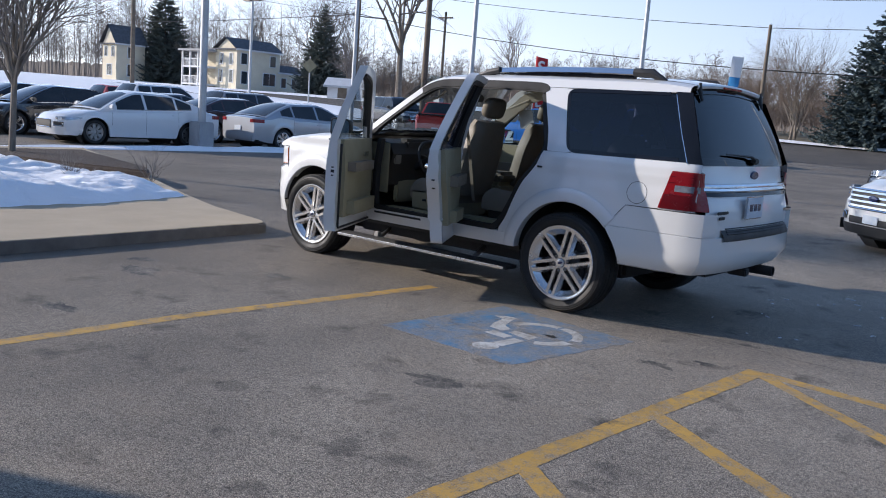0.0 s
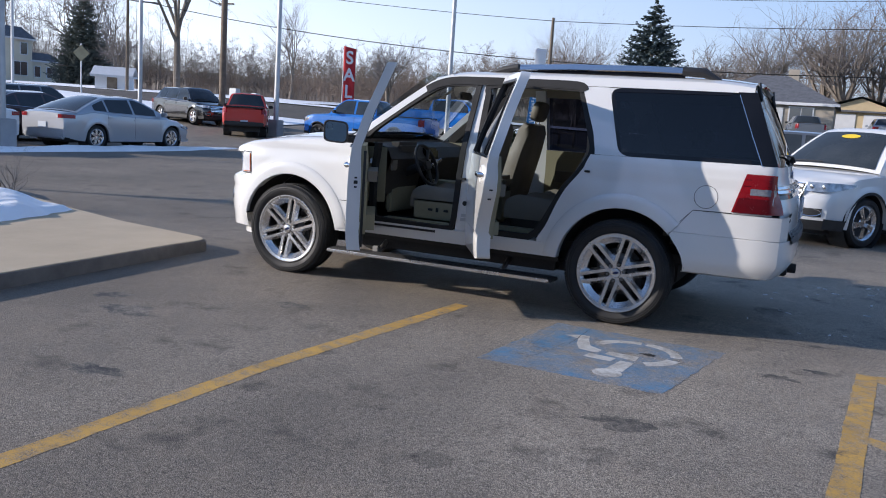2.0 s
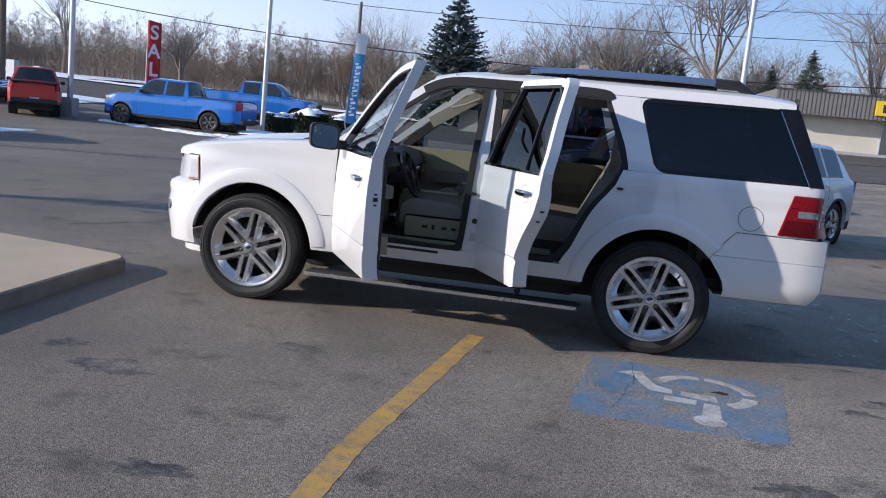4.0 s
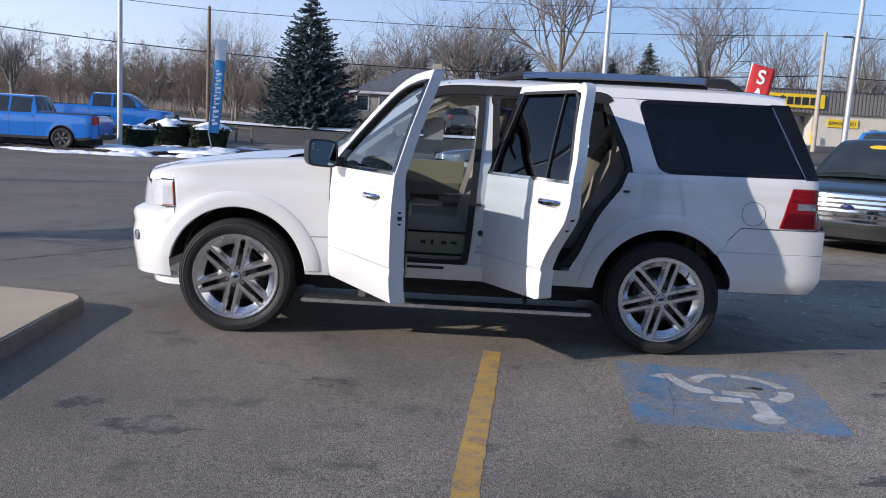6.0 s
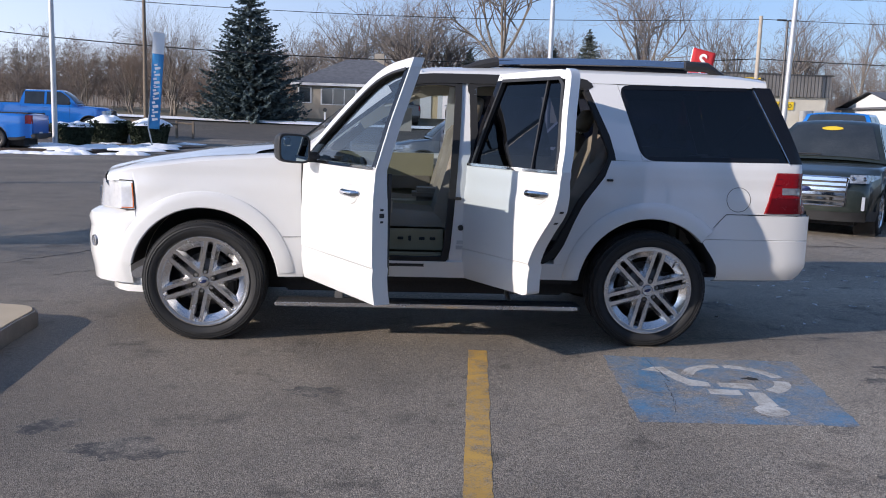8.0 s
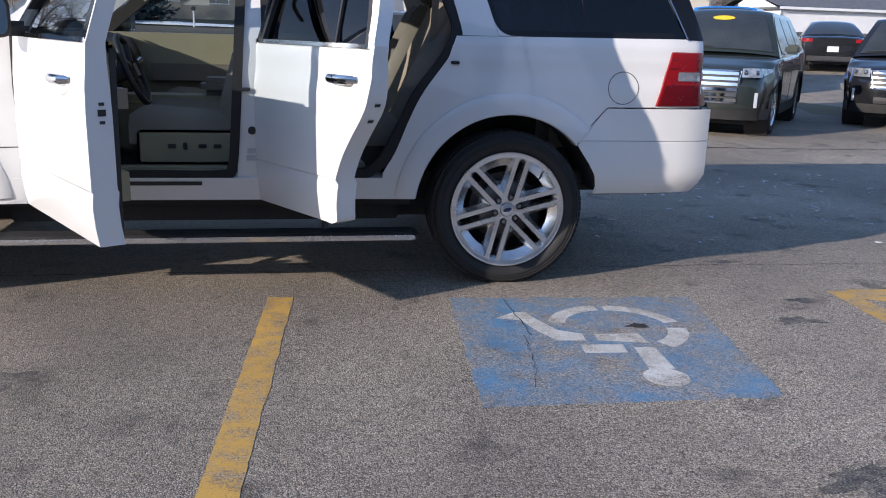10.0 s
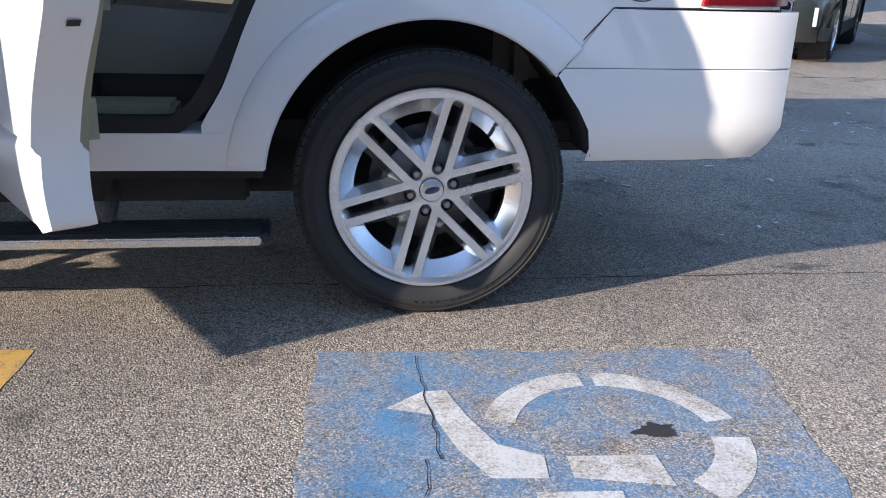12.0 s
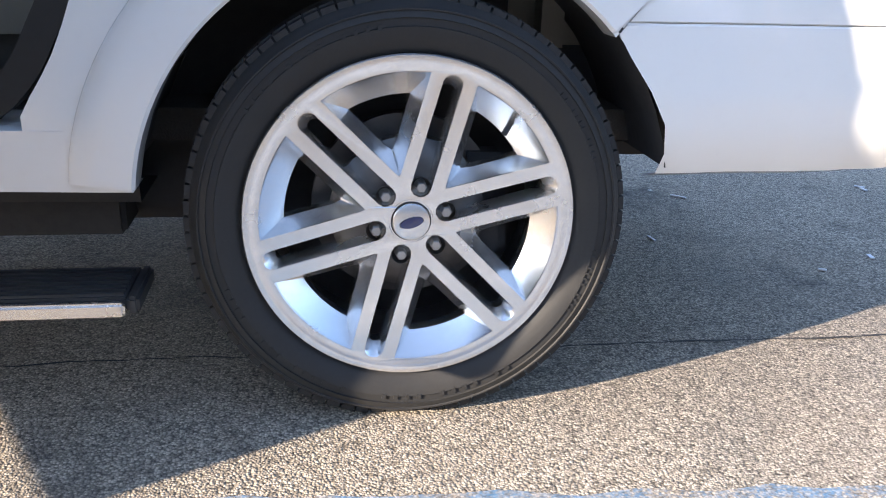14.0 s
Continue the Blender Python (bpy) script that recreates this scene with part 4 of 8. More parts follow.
for k in range(3):
    part("plate_bar", box((tail(0.8, 0.9) + 0.006) + 0.018, (tail(0.8, 0.9) + 0.006) + 0.0225, 0.68 + 0.08 * k, 0.74 + 0.08 * k, 0.95, 1.005), BADGE_BLUE, suv)
bm = bm_new()
add_lathe(bm, [(0.0005, 0.012), (0.04, 0.010), (0.048, 0.0)], (0, 0, 0), "x", 28)
bmesh.ops.transform(bm, matrix=Matrix.Translation((tail(0.98, 1.22) + 0.004, 0.98, 1.215)) @ Matrix.Diagonal((1, 1.7, 0.75, 1)), verts=bm.verts[:])
part("badge", bm, BADGE_BLUE, suv, "small dark blue oval badge")
for k, (a, b, c) in enumerate(((0.20, 0.40, 0.945), (0.24, 0.34, 0.905), (1.56, 1.74, 0.93))):
    part("badge_bar", box(tail(0.3, 0.93) + 0.004, tail(0.3, 0.93) + 0.010, a, b, c - 0.012, c + 0.012, 0.003), BLACK_TRIM if k != 2 else CHROME, suv)
part("rear_wiper", tube([(tail(0.98, 1.33) + 0.02, 0.98, 1.325), (tail(0.9, 1.36) + 0.03, 0.90, 1.36), (tail(0.5, 1.37) + 0.02, 0.46, 1.375)], [0.016, 0.012, 0.006], 6), BLACK_TRIM, suv)
part("rear_wiper_hub", box(tail(0.98, 1.33), tail(0.98, 1.33) + 0.04, 0.93, 1.03, 1.30, 1.35, 0.012), BLACK_TRIM, suv)


def plan_rear(z, x0):
    pts = [(x, side_y(min(x, 0.98), z)) for x in steps(x0, 1.03, 7)]
    pts += [(tail(y, min(z, 0.9)) + 0.02 + 0.055 * abs((y - 0.98) / 0.93) ** 9, y) for y in (0.07, 0.12, 0.20, 0.34, 0.55, 0.98, 1.41, 1.62, 1.76, 1.84, 1.89)]
    pts += [(x, WY - side_y(min(x, 0.98), z)) for x in steps(1.03, x0, 7)]
    return pts


def rear_band(zs, push=lambda z: 0.0):
    bm = bm_new()
    rows = []
    for z in zs:
        if z < 0.74:
            x0 = math.sqrt(max((ARCH_R + 0.016 * smooth01(0.74, 0.5, z)) ** 2 - (z - HUB_Z) ** 2, 0)) + 0.001
        else:
            x0 = 0.362 + 0.16 * (z - 0.737) / 0.203
        rows.append([(x - push(z) * (1 if x > 0.9 else 0.3), y + push(z) * 0.5 * (1 if y < 0.98 else -1), z) for x, y in plan_rear(z, x0)])
    add_grid(bm, rows)
    return bm


part("rear_bumper", rear_band([0.47, 0.462, 0.475, 0.52, 0.58, 0.64, 0.70, 0.742, 0.758, 0.762], lambda z: (0.05 if z < 0.4705 else 0.0) + (0.006 if z > 0.76 else 0) + 2.0 * max(0.58 - z, 0) ** 1.5), WHITE_CAR, suv, smooth=30)
for mirror in (False, True):
    bm = bm_new()
    rows = []
    for z in (0.762, 0.766, 0.80, 0.84, 0.90, 0.934):
        row = [(x, y + (0.006 if z < 0.764 else 0.0), z) for x, y in plan_rear(z, 0.362 + 0.16 * (z - 0.737) / 0.203)[:11]]
        row.append((row[-1][0] - 0.05, row[-1][1] + 0.012, z))
        rows.append([(x, WY - y if mirror else y, z) for x, y, z in row])
    add_grid(bm, rows)
    part("bumper_corner", bm, WHITE_CAR, suv, smooth=30)
bm = bm_new()
add_grid(bm, [[(tail(y, 0.8) + o, y, 0.757) for y in steps(0.12, WY - 0.12, 16)] for o in (-0.10, 0.018)])
part("bumper_top", bm, WHITE_CAR, suv, smooth=False)
bm = bm_new()
add_grid(bm, [[(tail(y, 0.8) + o, y, z) for y in steps(0.30, 1.66, 16)] for o, z in ((-0.06, 0.845), (-0.01, 0.828), (0.022, 0.79), (0.034, 0.752), (0.034, 0.735), (0.02, 0.728))])
part("bumper_step", bm, BLACK_TRIM, suv, "ribbed black step pad on the bumper", 30)
for k, (o, z) in enumerate(((-0.002, 0.826), (0.012, 0.806), (0.024, 0.788))):
    part("step_rib", tube([(tail(y, 0.8) + o + 0.004, y, z) for y in steps(0.36, 1.60, 12)], 0.005, 5), BLACK_TRIM, suv)
part("exhaust_tip", lathe([(0.036, 0), (0.042, 0.0), (0.042, 0.23), (0.036, 0.23), (0.034, 0.02)], (0.98, 1.42, 0.41), "x", 20), UNDER, suv)
part("tow_bar", box(1.0, 1.16, 0.94, 1.02, 0.40, 0.47, 0.01), UNDER, suv)
part("rear_valance", box(0.45, 1.08, 0.36, 1.60, 0.435, 0.49, 0.02), UNDER, suv)

for place, mirror in ((left, False), (right, True)):
    bm = bm_new()
    tl_front = lambda z: 0.785 + 0.08 * (z - 0.945) / 0.29
    rows = []
    for z in (0.945, 0.952, 1.0, 1.06, 1.12, 1.18, 1.226, 1.235):
        o = -0.012 if 0.95 < z < 1.23 else 0.012
        row = [place(tl_front(z) - 0.004, z, 0.012)] + [place(x, z, o) for x in steps(tl_front(z), 1.045, 6)]
        for yy in (0.085, 0.115, 0.145):
            row.append((max(tail(yy, z) + 0.02, 1.066) - (0 if 0.95 < z < 1.23 else 0.02), yy if not mirror else WY - yy, z))
        rows.append(row)
    add_grid(bm, rows)
    part("tail_light", bm, RED_LENS, suv, "red tail light with a clear reversing lens", 40)
    bm = bm_new()
    add_grid(bm, [[place(x, z, -0.0165) for x in steps(0.90, 1.03, 5)] + [(max(tail(0.085, z) + 0.025, 1.072), 0.085 if not mirror else WY - 0.085, z)] for z in steps(1.082, 1.128, 3)])
    part("reversing_lens", bm, CLEAR_LENS, suv)
    part("lower_lens", z_panel(steps(0.955, 1.058, 4), lambda z: tl_front(z) + 0.012, lambda z: 1.03, 6, place, -0.0145), DARK_RED_LENS, suv, "darker lower lens", 40)
    for dz in (1.145, 1.19):
        part("lens_divider", band([(tl_front(dz) + 0.01, dz), (1.03, dz)], 0.006, place, -0.016, 0.0), DARK_RED_LENS, suv)
    part("lens_divider", band([(0.855, 1.065), (1.03, 1.065)], 0.008, place, -0.019, 0.0), RED_LENS, suv)
# glass of the quarters, and the black pillar behind it
for place in (left, right):
    part("quarter_window", z_panel(steps(1.29, 1.795, 8), lambda z: -0.072 - 0.31 * (z - 1.285), lambda z: 0.952 - 0.45 * (z - 1.29), 12, place, 0.004), TINT_GLASS, suv, "dark privacy glass", "all")
    part("quarter_window_edge", band([(-0.055, 1.30), (-0.02, 1.302), (0.3, 1.303), (0.88, 1.312)], 0.03, place, 0.0005, 0.012), BLACK_GLOSS, suv)
    part("quarter_window_edge", band([(-0.205, 1.782), (0.2, 1.79), (0.68, 1.798)], 0.03, place, 0.0005, 0.012), BLACK_GLOSS, suv)
    part("quarter_window_edge", band([(-0.068, 1.30), (-0.09, 1.36), (-0.21, 1.77)], 0.03, place, 0.0005, 0.012), BLACK_GLOSS, suv)
    for cx, cz, ax, az, bx, bz in ((-0.075, 1.288, 1, 0, -0.296, 0.955), (-0.232, 1.797, 1, 0, 0.296, -0.955)):
        bm = bm_new()
        hub = bm.verts.new(place(cx, cz, -0.002))
        arc = []
        for t in steps(0, 1, 8):
            px = cx + 0.085 * (ax * (1 - t) ** 2 + bx * t * t)
            pz = cz + 0.085 * (az * (1 - t) ** 2 + bz * t * t)
            arc.append(bm.verts.new(place(px, pz, -0.002)))
        for p0, p1 in zip(arc, arc[1:]):
            bm.faces.new((hub, p0, p1))
        part("window_corner", bm, WHITE_CAR, suv, smooth=False)
    part("d_pillar", z_panel(steps(1.292, 1.81, 8), lambda z: 0.952 - 0.45 * (z - 1.29), lambda z: 1.062 - 0.40 * (z - 1.29), 6, place, -0.003), BLACK_GLOSS, suv, "gloss black rear pillar")
    part("window_bead", band([(0.957, 1.29), (0.851, 1.52), (0.731, 1.79)], 0.005, place, -0.007, 0.002), CHROME, suv)
bm = bm_new()
ring = [left(0.60 + 0.083 * math.cos(a), 1.04 + 0.083 * math.sin(a), -0.0005) for a in steps(0, 2 * math.pi, 40)]
add_tube(bm, ring, 0.0021, 5)
part("fuel_door_seam", bm, STEEL, suv)
part("body_seam", band([(0.365, 0.745), (0.44, 0.85), (0.52, 0.937), (0.79, 0.941)], 0.004, left, -0.0008, 0.003), UNDER, suv)
part("body_seam", band([(-3.47, 0.70), (-3.60, 0.705)], 0.006, left, -0.002, 0.004), UNDER, suv)
part("body_seam", band([(-2.372, 1.235), (-2.372, 1.0), (-2.362, 0.7), (-2.345, 0.46)], 0.015, left, -0.006, 0.004), UNDER, suv)
for place in (left, right):
    part("flare_seam", band([(-2.372, 0.715), (-2.50, 0.712)], 0.004, place, -0.0006, 0.002), UNDER, suv)

# roof rails
def rail_bar(line):
    """A flat-faced bar whose outer face leans towards the sky."""
    bm = bm_new()
    out = -1 if line[0][1] < 0.98 else 1
    rows = []
    for k in range(len(line) * 4 - 3):
        j = min(k // 4, len(line) - 2)
        p = Vector(line[j]).lerp(Vector(line[j + 1]), k / 4 - j)
        rows.append([(p.x, p.y + out * a, p.z + b) for a, b in ((0.010, -0.030), (0.018, -0.028), (0.020, -0.020), (-0.010, 0.022), (-0.016, 0.024), (-0.024, 0.018), (-0.024, -0.030))])
    add_grid(bm, rows)
    return bm


for place in (left, right):
    ry = lambda x: 0.115
    P = lambda x, z: place(x, 1.87, ry(x))[:2] + (z,)
    rail = part("roof_rail", rail_bar([P(-1.06, 1.937), P(-0.6, 1.955), P(0.0, 1.962), P(0.30, 1.957)]), CHROME, suv, "polished roof rail with black ends")
    bm = bm_new()
    add_grid(bm, [[P(x, z0) for x in steps(-1.06, 0.30, 10)] for z0 in (1.90, 1.95)])
    part("rail_web", bm, BLACK_GLOSS, suv)
    part("rail_end", tube([P(-1.30, 1.88), P(-1.18, 1.912), P(-1.05, 1.937)], [0.018, 0.032, 0.034], 8), BLACK_TRIM, suv)
    part("rail_end", tube([P(0.28, 1.953), P(0.44, 1.948), P(0.56, 1.885)], [0.035, 0.036, 0.022], 8), BLACK_TRIM, suv)

# underbody and wheel wells
part("underbody", box(-3.4, 0.40, 0.34, WY - 0.34, 0.30, 0.52, 0.03), UNDER, suv)
part("frame_rail", box(-2.5, -0.55, 0.22, 0.36, 0.31, 0.43, 0.01), UNDER, suv)
for hx in HUBS:
    for place in (left, right):
        bm = bm_new()
        add_grid(bm, [[(hx + (ARCH_R + 0.012) * math.cos(a), place(0, 0.8, e)[1], HUB_Z + (ARCH_R + 0.012) * math.sin(a)) for a in steps(0.17, math.pi - 0.17, 24)] for e in (0.03, 0.40)])
        bm.faces.new([bm.verts.new((hx + (ARCH_R + 0.01) * math.cos(a), place(0, 0.8, 0.40)[1], HUB_Z + (ARCH_R + 0.01) * math.sin(a))) for a in steps(0.17, math.pi - 0.17, 24)])
        part("wheel_well", bm, UNDER, suv)


# ---- wheels ----
def face_poly(bm, outer, holes, y, mi=0):
    loops = [[Vector((x, z, 0)) for x, z in outer]] + [[Vector((x, z, 0)) for x, z in h] for h in holes]
    flat = [p for lp in loops for p in lp]
    vs = [bm.verts.new((p.x, y(math.hypot(p.x, p.y)), p.y)) for p in flat]
    for t in tessellate_polygon(loops):
        bm.faces.new([vs[i] for i in t]).material_index = mi
    out, k = [], 0
    for lp in loops:
        out.append(vs[k:k + len(lp)])
        k += len(lp)
    return out


def wheel_rim():
    """A disc with six narrow slots and six flared windows between pairs of spokes."""
    bm = bm_new()
    dish = lambda r: 0.022 - 0.055 * r
    outer = [(0.293 * math.cos(a), 0.293 * math.sin(a)) for a in steps(0, 2 * math.pi, 96)[:-1]]
    slots, windows = [], []
    for k in range(6):
        a = radians(15 + 60 * k)
        c, s = math.cos(a), math.sin(a)
        def slot(r0, r1, w0, w1):
            pts = []
            for i in range(7):
                b = radians(-90 + 30 * i)
                pts.append((r1 + w1 * 0.9 * math.cos(b), w1 * math.sin(b)))
            for i in range(7):
                b = radians(90 + 30 * i)
                pts.append((r0 + w0 * math.cos(b), w0 * math.sin(b)))
            return [(c * u - s * v, s * u + c * v) for u, v in pts]
        slots.append((slot(0.068, 0.268, 0.0195, 0.0185), slot(0.078, 0.250, 0.0145, 0.0140)))
        g = radians(45 + 60 * k)

        def window(off, rb, soft):
            v0 = off / math.sin(radians(30))
            tips = []
            half = math.asin(min(off / rb, 1))
            a0, a1 = radians(-30) + half, radians(30) - half
            for i in range(13):
                t = a0 + (a1 - a0) * i / 12
                tips.append((rb * math.cos(t), rb * math.sin(t)))
            apex = [(v0 + soft, soft * 0.58), (v0 + 0.3 * soft, 0.0), (v0 + soft, -soft * 0.58)]
            cg, sg = math.cos(g), math.sin(g)
            return [(cg * x - sg * z, sg * x + cg * z) for x, z in tips + apex]
        windows.append((window(0.0435, 0.281, 0.008), window(0.064, 0.236, 0.022)))
    loops = face_poly(bm, outer, [t[0] for t in slots] + [w[0] for w in windows], dish)
    # slot walls
    for lp, (_, inner) in zip(loops[1:7], slots):
        lip = [bm.verts.new((v.co.x + 0.22 * (x - v.co.x), v.co.y + 0.004, v.co.z + 0.22 * (z - v.co.z))) for v, (x, z) in zip(lp, inner)]
        mid_ring = [bm.verts.new((x, 0.036, z)) for x, z in inner]
        low = [bm.verts.new((x, 0.065, z)) for x, z in inner]
        for r0, r1 in ((lp, lip), (lip, mid_ring), (mid_ring, low)):
            for i in range(len(r0)):
                bm.faces.new((r0[i], r0[(i + 1) % len(r0)], r1[(i + 1) % len(r0)], r1[i]))
    for lp, (_, inner) in zip(loops[7:], windows):
        lip = [bm.verts.new((v.co.x + 0.07 * (x - v.co.x), v.co.y + 0.005, v.co.z + 0.07 * (z - v.co.z))) for v, (x, z) in zip(lp, inner)]
        mid_ring = [bm.verts.new((x, 0.045, z)) for x, z in inner]
        low = [bm.verts.new((x, 0.075, z)) for x, z in inner]
        for r0, r1 in ((lp, lip), (lip, mid_ring), (mid_ring, low)):
            for i in range(len(r0)):
                bm.faces.new((r0[i], r0[(i + 1) % len(r0)], r1[(i + 1) % len(r0)], r1[i]))
    # rolled lip and barrel
    prev = loops[0]
    for r, y in ((0.296, 0.0045), (0.303, 0.0035), (0.3095, 0.0035), (0.312, 0.006), (0.311, 0.016), (0.300, 0.03)):
        cur = [bm.verts.new((r * math.cos(a), y, r * math.sin(a))) for a in steps(0, 2 * math.pi, 96)[:-1]]
        for i in range(96):
            bm.faces.new((prev[i], prev[(i + 1) % 96], cur[(i + 1) % 96], cur[i]))
        prev = cur
    return bm


def tyre():
    bm = bm_new()
    prof = [(0.298, 0.035), (0.308, 0.014), (0.318, 0.006), (0.340, -0.004), (0.352, -0.006), (0.353, -0.003), (0.366, -0.003), (0.367, -0.007), (0.378, -0.003), (0.3795, -0.0055), (0.382, -0.0055), (0.3835, -0.001), (0.390, 0.008), (0.399, 0.022), (0.4045, 0.042),
            (0.4075, 0.07), (0.4085, 0.10), (0.400, 0.102), (0.400, 0.110), (0.4085, 0.112), (0.4085, 0.165), (0.400, 0.167), (0.400, 0.175), (0.4085, 0.177), (0.4075, 0.21), (0.4045, 0.235), (0.395, 0.262), (0.37, 0.278), (0.33, 0.28), (0.298, 0.245)]
    add_lathe(bm, prof, (0, 0, 0), "y", 96)
    return bm


def tread_blocks():
    bm = bm_new()
    for k in range(84):
        a = 2 * math.pi * k / 84
        m = Matrix.Rotation(-a, 4, "Y")
        add_box(bm, 0.392, 0.4065, 0.018, 0.058, -0.0128, 0.0128, m=m)
        add_box(bm, 0.400, 0.4100, 0.062, 0.099, -0.0130, 0.0130, m=m)
    return bm


def sidewall_print():
    """Raised bars where the tyre's lettering stands."""
    bm = bm_new()
    for a0, n, w in ((200, 16, 2.1), (262, 12, 2.4), (20, 12, 1.3), (100, 14, 2.2), (330, 12, 1.2)):
        for k in range(n):
            if k % 5 == 4:
                continue
            a = radians(a0 + k * w * 1.55)
            add_box(bm, 0.349, 0.3585, -0.0066, 0.0, -0.0008 * w * 2.2, 0.0008 * w * 2.2, m=Matrix.Rotation(-a, 4, "Y"))
    return bm


def build_wheel(place_m):
    """The whole wheel, as parts under the SUV, at a pose."""
    def put(name, bm, mat, parent=suv, label="", smooth=30):
        rubber = name in ("tyre", "tread", "sidewall_print")
        k = 1.0 if rubber else 0.982
        bmesh.ops.transform(bm, matrix=place_m @ Matrix.Diagonal((k, 1, k, 1)), verts=bm.verts[:])
        if rubber:                                              # the tyre stands flat on the asphalt
            for v in bm.verts:
                v.co.z = max(v.co.z, 0.002)
        if parent is suv:
            return part(name, bm, mat, suv, label, smooth)
        ob = new(name, mesh_of(bm, mat, smooth))
        ob.parent = parent
        if label:
            ob["label"] = label
        return ob
    w = put("wheel", wheel_rim(), ALLOY, suv, "polished alloy wheel with six pairs of spokes", 28)
    put("tyre", tyre(), RUBBER, w, "black low-profile tyre", 40)
    put("tread", tread_blocks(), RUBBER, w, "", False)
    tagged(put("sidewall_print", sidewall_print(), RUBBER, w, "", False), kind="stuff")
    put("barrel", lathe([(0.298, 0.03), (0.285, 0.06), (0.268, 0.10), (0.262, 0.22), (0.29, 0.26)], (0, 0, 0), "y", 64), ALLOY_DULL, w, "", 40)
    put("hub", lathe([(0.0005, 0.052), (0.10, 0.052), (0.125, 0.060), (0.15, 0.075), (0.15, 0.10)], (0, 0, 0), "y", 40), STEEL, w)
    put("brake_disc", lathe([(0.0005, 0.115), (0.09, 0.115), (0.095, 0.125), (0.185, 0.125), (0.185, 0.15), (0.0005, 0.15)], (0, 0, 0), "y", 48), STEEL, w, "rusty steel brake disc")
    put("brake_caliper", box(0.10, 0.205, 0.09, 0.18, -0.11, 0.11, 0.02), UNDER, w)
    put("wheel_backing", lathe([(0.0005, 0.20), (0.27, 0.20), (0.27, 0.21)], (0, 0, 0), "y", 40), UNDER, w)
    cap = put("centre_cap", lathe([(0.0005, 0.008), (0.030, 0.0085), (0.0345, 0.010), (0.036, 0.014), (0.037, 0.024)], (0, 0, 0), "y", 36), ALLOY, w)
    b = bm_new()
    add_lathe(b, [(0.0005, 0.0045), (0.0135, 0.0055), (0.015, 0.0085)], (0, 0, 0), "y", 24)
    bmesh.ops.transform(b, matrix=Matrix.Rotation(radians(-15), 4, "Y") @ Matrix.Diagonal((1.6, 1, 0.72, 1)), verts=b.verts[:])
    put("badge", b, BADGE_BLUE, w)
    put("cap_groove", lathe([(0.037, 0.015), (0.0395, 0.021), (0.042, 0.0185)], (0, 0, 0), "y", 36), UNDER, w)
    for k in range(6):
        a = radians(15 + 60 * k)
        x, z = 0.0685 * math.cos(a), 0.0685 * math.sin(a)
        put("lug_nut", lathe([(0.0005, 0.012), (0.0085, 0.012), (0.011, 0.016), (0.0118, 0.05)], (x, 0, z), "y", 6), ALLOY_DULL, w, "", 20)
        put("nut_seat", lathe([(0.0118, 0.036), (0.0165, 0.032), (0.0185, 0.018)], (x, 0, z), "y", 20), STEEL, w)
    a = radians(45)
    put("valve", tube([(0.262 * math.cos(a), 0.035, 0.262 * math.sin(a)), (0.248 * math.cos(a), 0.020, 0.248 * math.sin(a)), (0.238 * math.cos(a), 0.012, 0.238 * math.sin(a))], 0.006, 8), BLACK_TRIM, w)
    return w


for hx in HUBS:
    turn = 0 if hx == 0 else -4
    build_wheel(Matrix.Translation((hx, -0.012, 0.400)) @ Matrix.Rotation(radians(turn), 4, "Y"))
    build_wheel(Matrix.Translation((hx, WY + 0.012, 0.400)) @ Matrix.Rotation(math.pi, 4, "Z"))

# ---- running board, let down ----
board = part("running_board", box(-2.535, -0.495, -0.072, 0.085, 0.270, 0.294, 0.006), BLACK_TRIM, suv, "black ribbed running board with a bright edge")
for k in range(7):
    y0 = -0.062 + 0.02 * k
    ob = new("board_rib", mesh_of(box(-2.525, -0.505, y0, y0 + 0.009, 0.293, 0.299), BLACK_TRIM))
    ob.parent = board
ob = new("board_edge", mesh_of(box(-2.54, -0.50, -0.089, -0.071, 0.264, 0.290, 0.005), ALLOY, True))
ob.parent = board
ob["label"] = "bright aluminium edge strip"
ob = new("board_end_cap", mesh_of(box(-0.50, -0.478, -0.076, 0.085, 0.264, 0.296, 0.006), BLACK_TRIM, True))
ob.parent = board
for bx in (-2.12, -0.95):
    ob = new("board_bracket", mesh_of(tube([(bx, 0.05, 0.277), (bx, 0.14, 0.315), (bx, 0.24, 0.375)], [0.022, 0.02, 0.02], 8), ALLOY_DULL, True))
    ob.parent = board
ob = new("board_bracket_cap", mesh_of(box(-2.15, -2.09, 0.03, 0.08, 0.292, 0.347, 0.008), ALLOY_DULL, True))
ob.parent = board

# ---- doors ----
F_PIVOT, F_SWING = (-2.36, 0.05, 0.0), -61.0
R_PIVOT, R_SWING = (-1.262, 0.05, 0.0), -60.0


def door(name, swing, pivot, label):
    e = new(name)
    e.parent = suv
    e.matrix_parent_inverse = suv.matrix_basis.inverted()
    e["label"] = label

    def add(pname, bm, mat, plabel="", smooth=30):
        bent(bm, swing, pivot)
        ob = new(pname, mesh_of(bm, mat, smooth))
        ob.parent = e
        if plabel:
            ob["label"] = plabel
        return ob
    return e, add


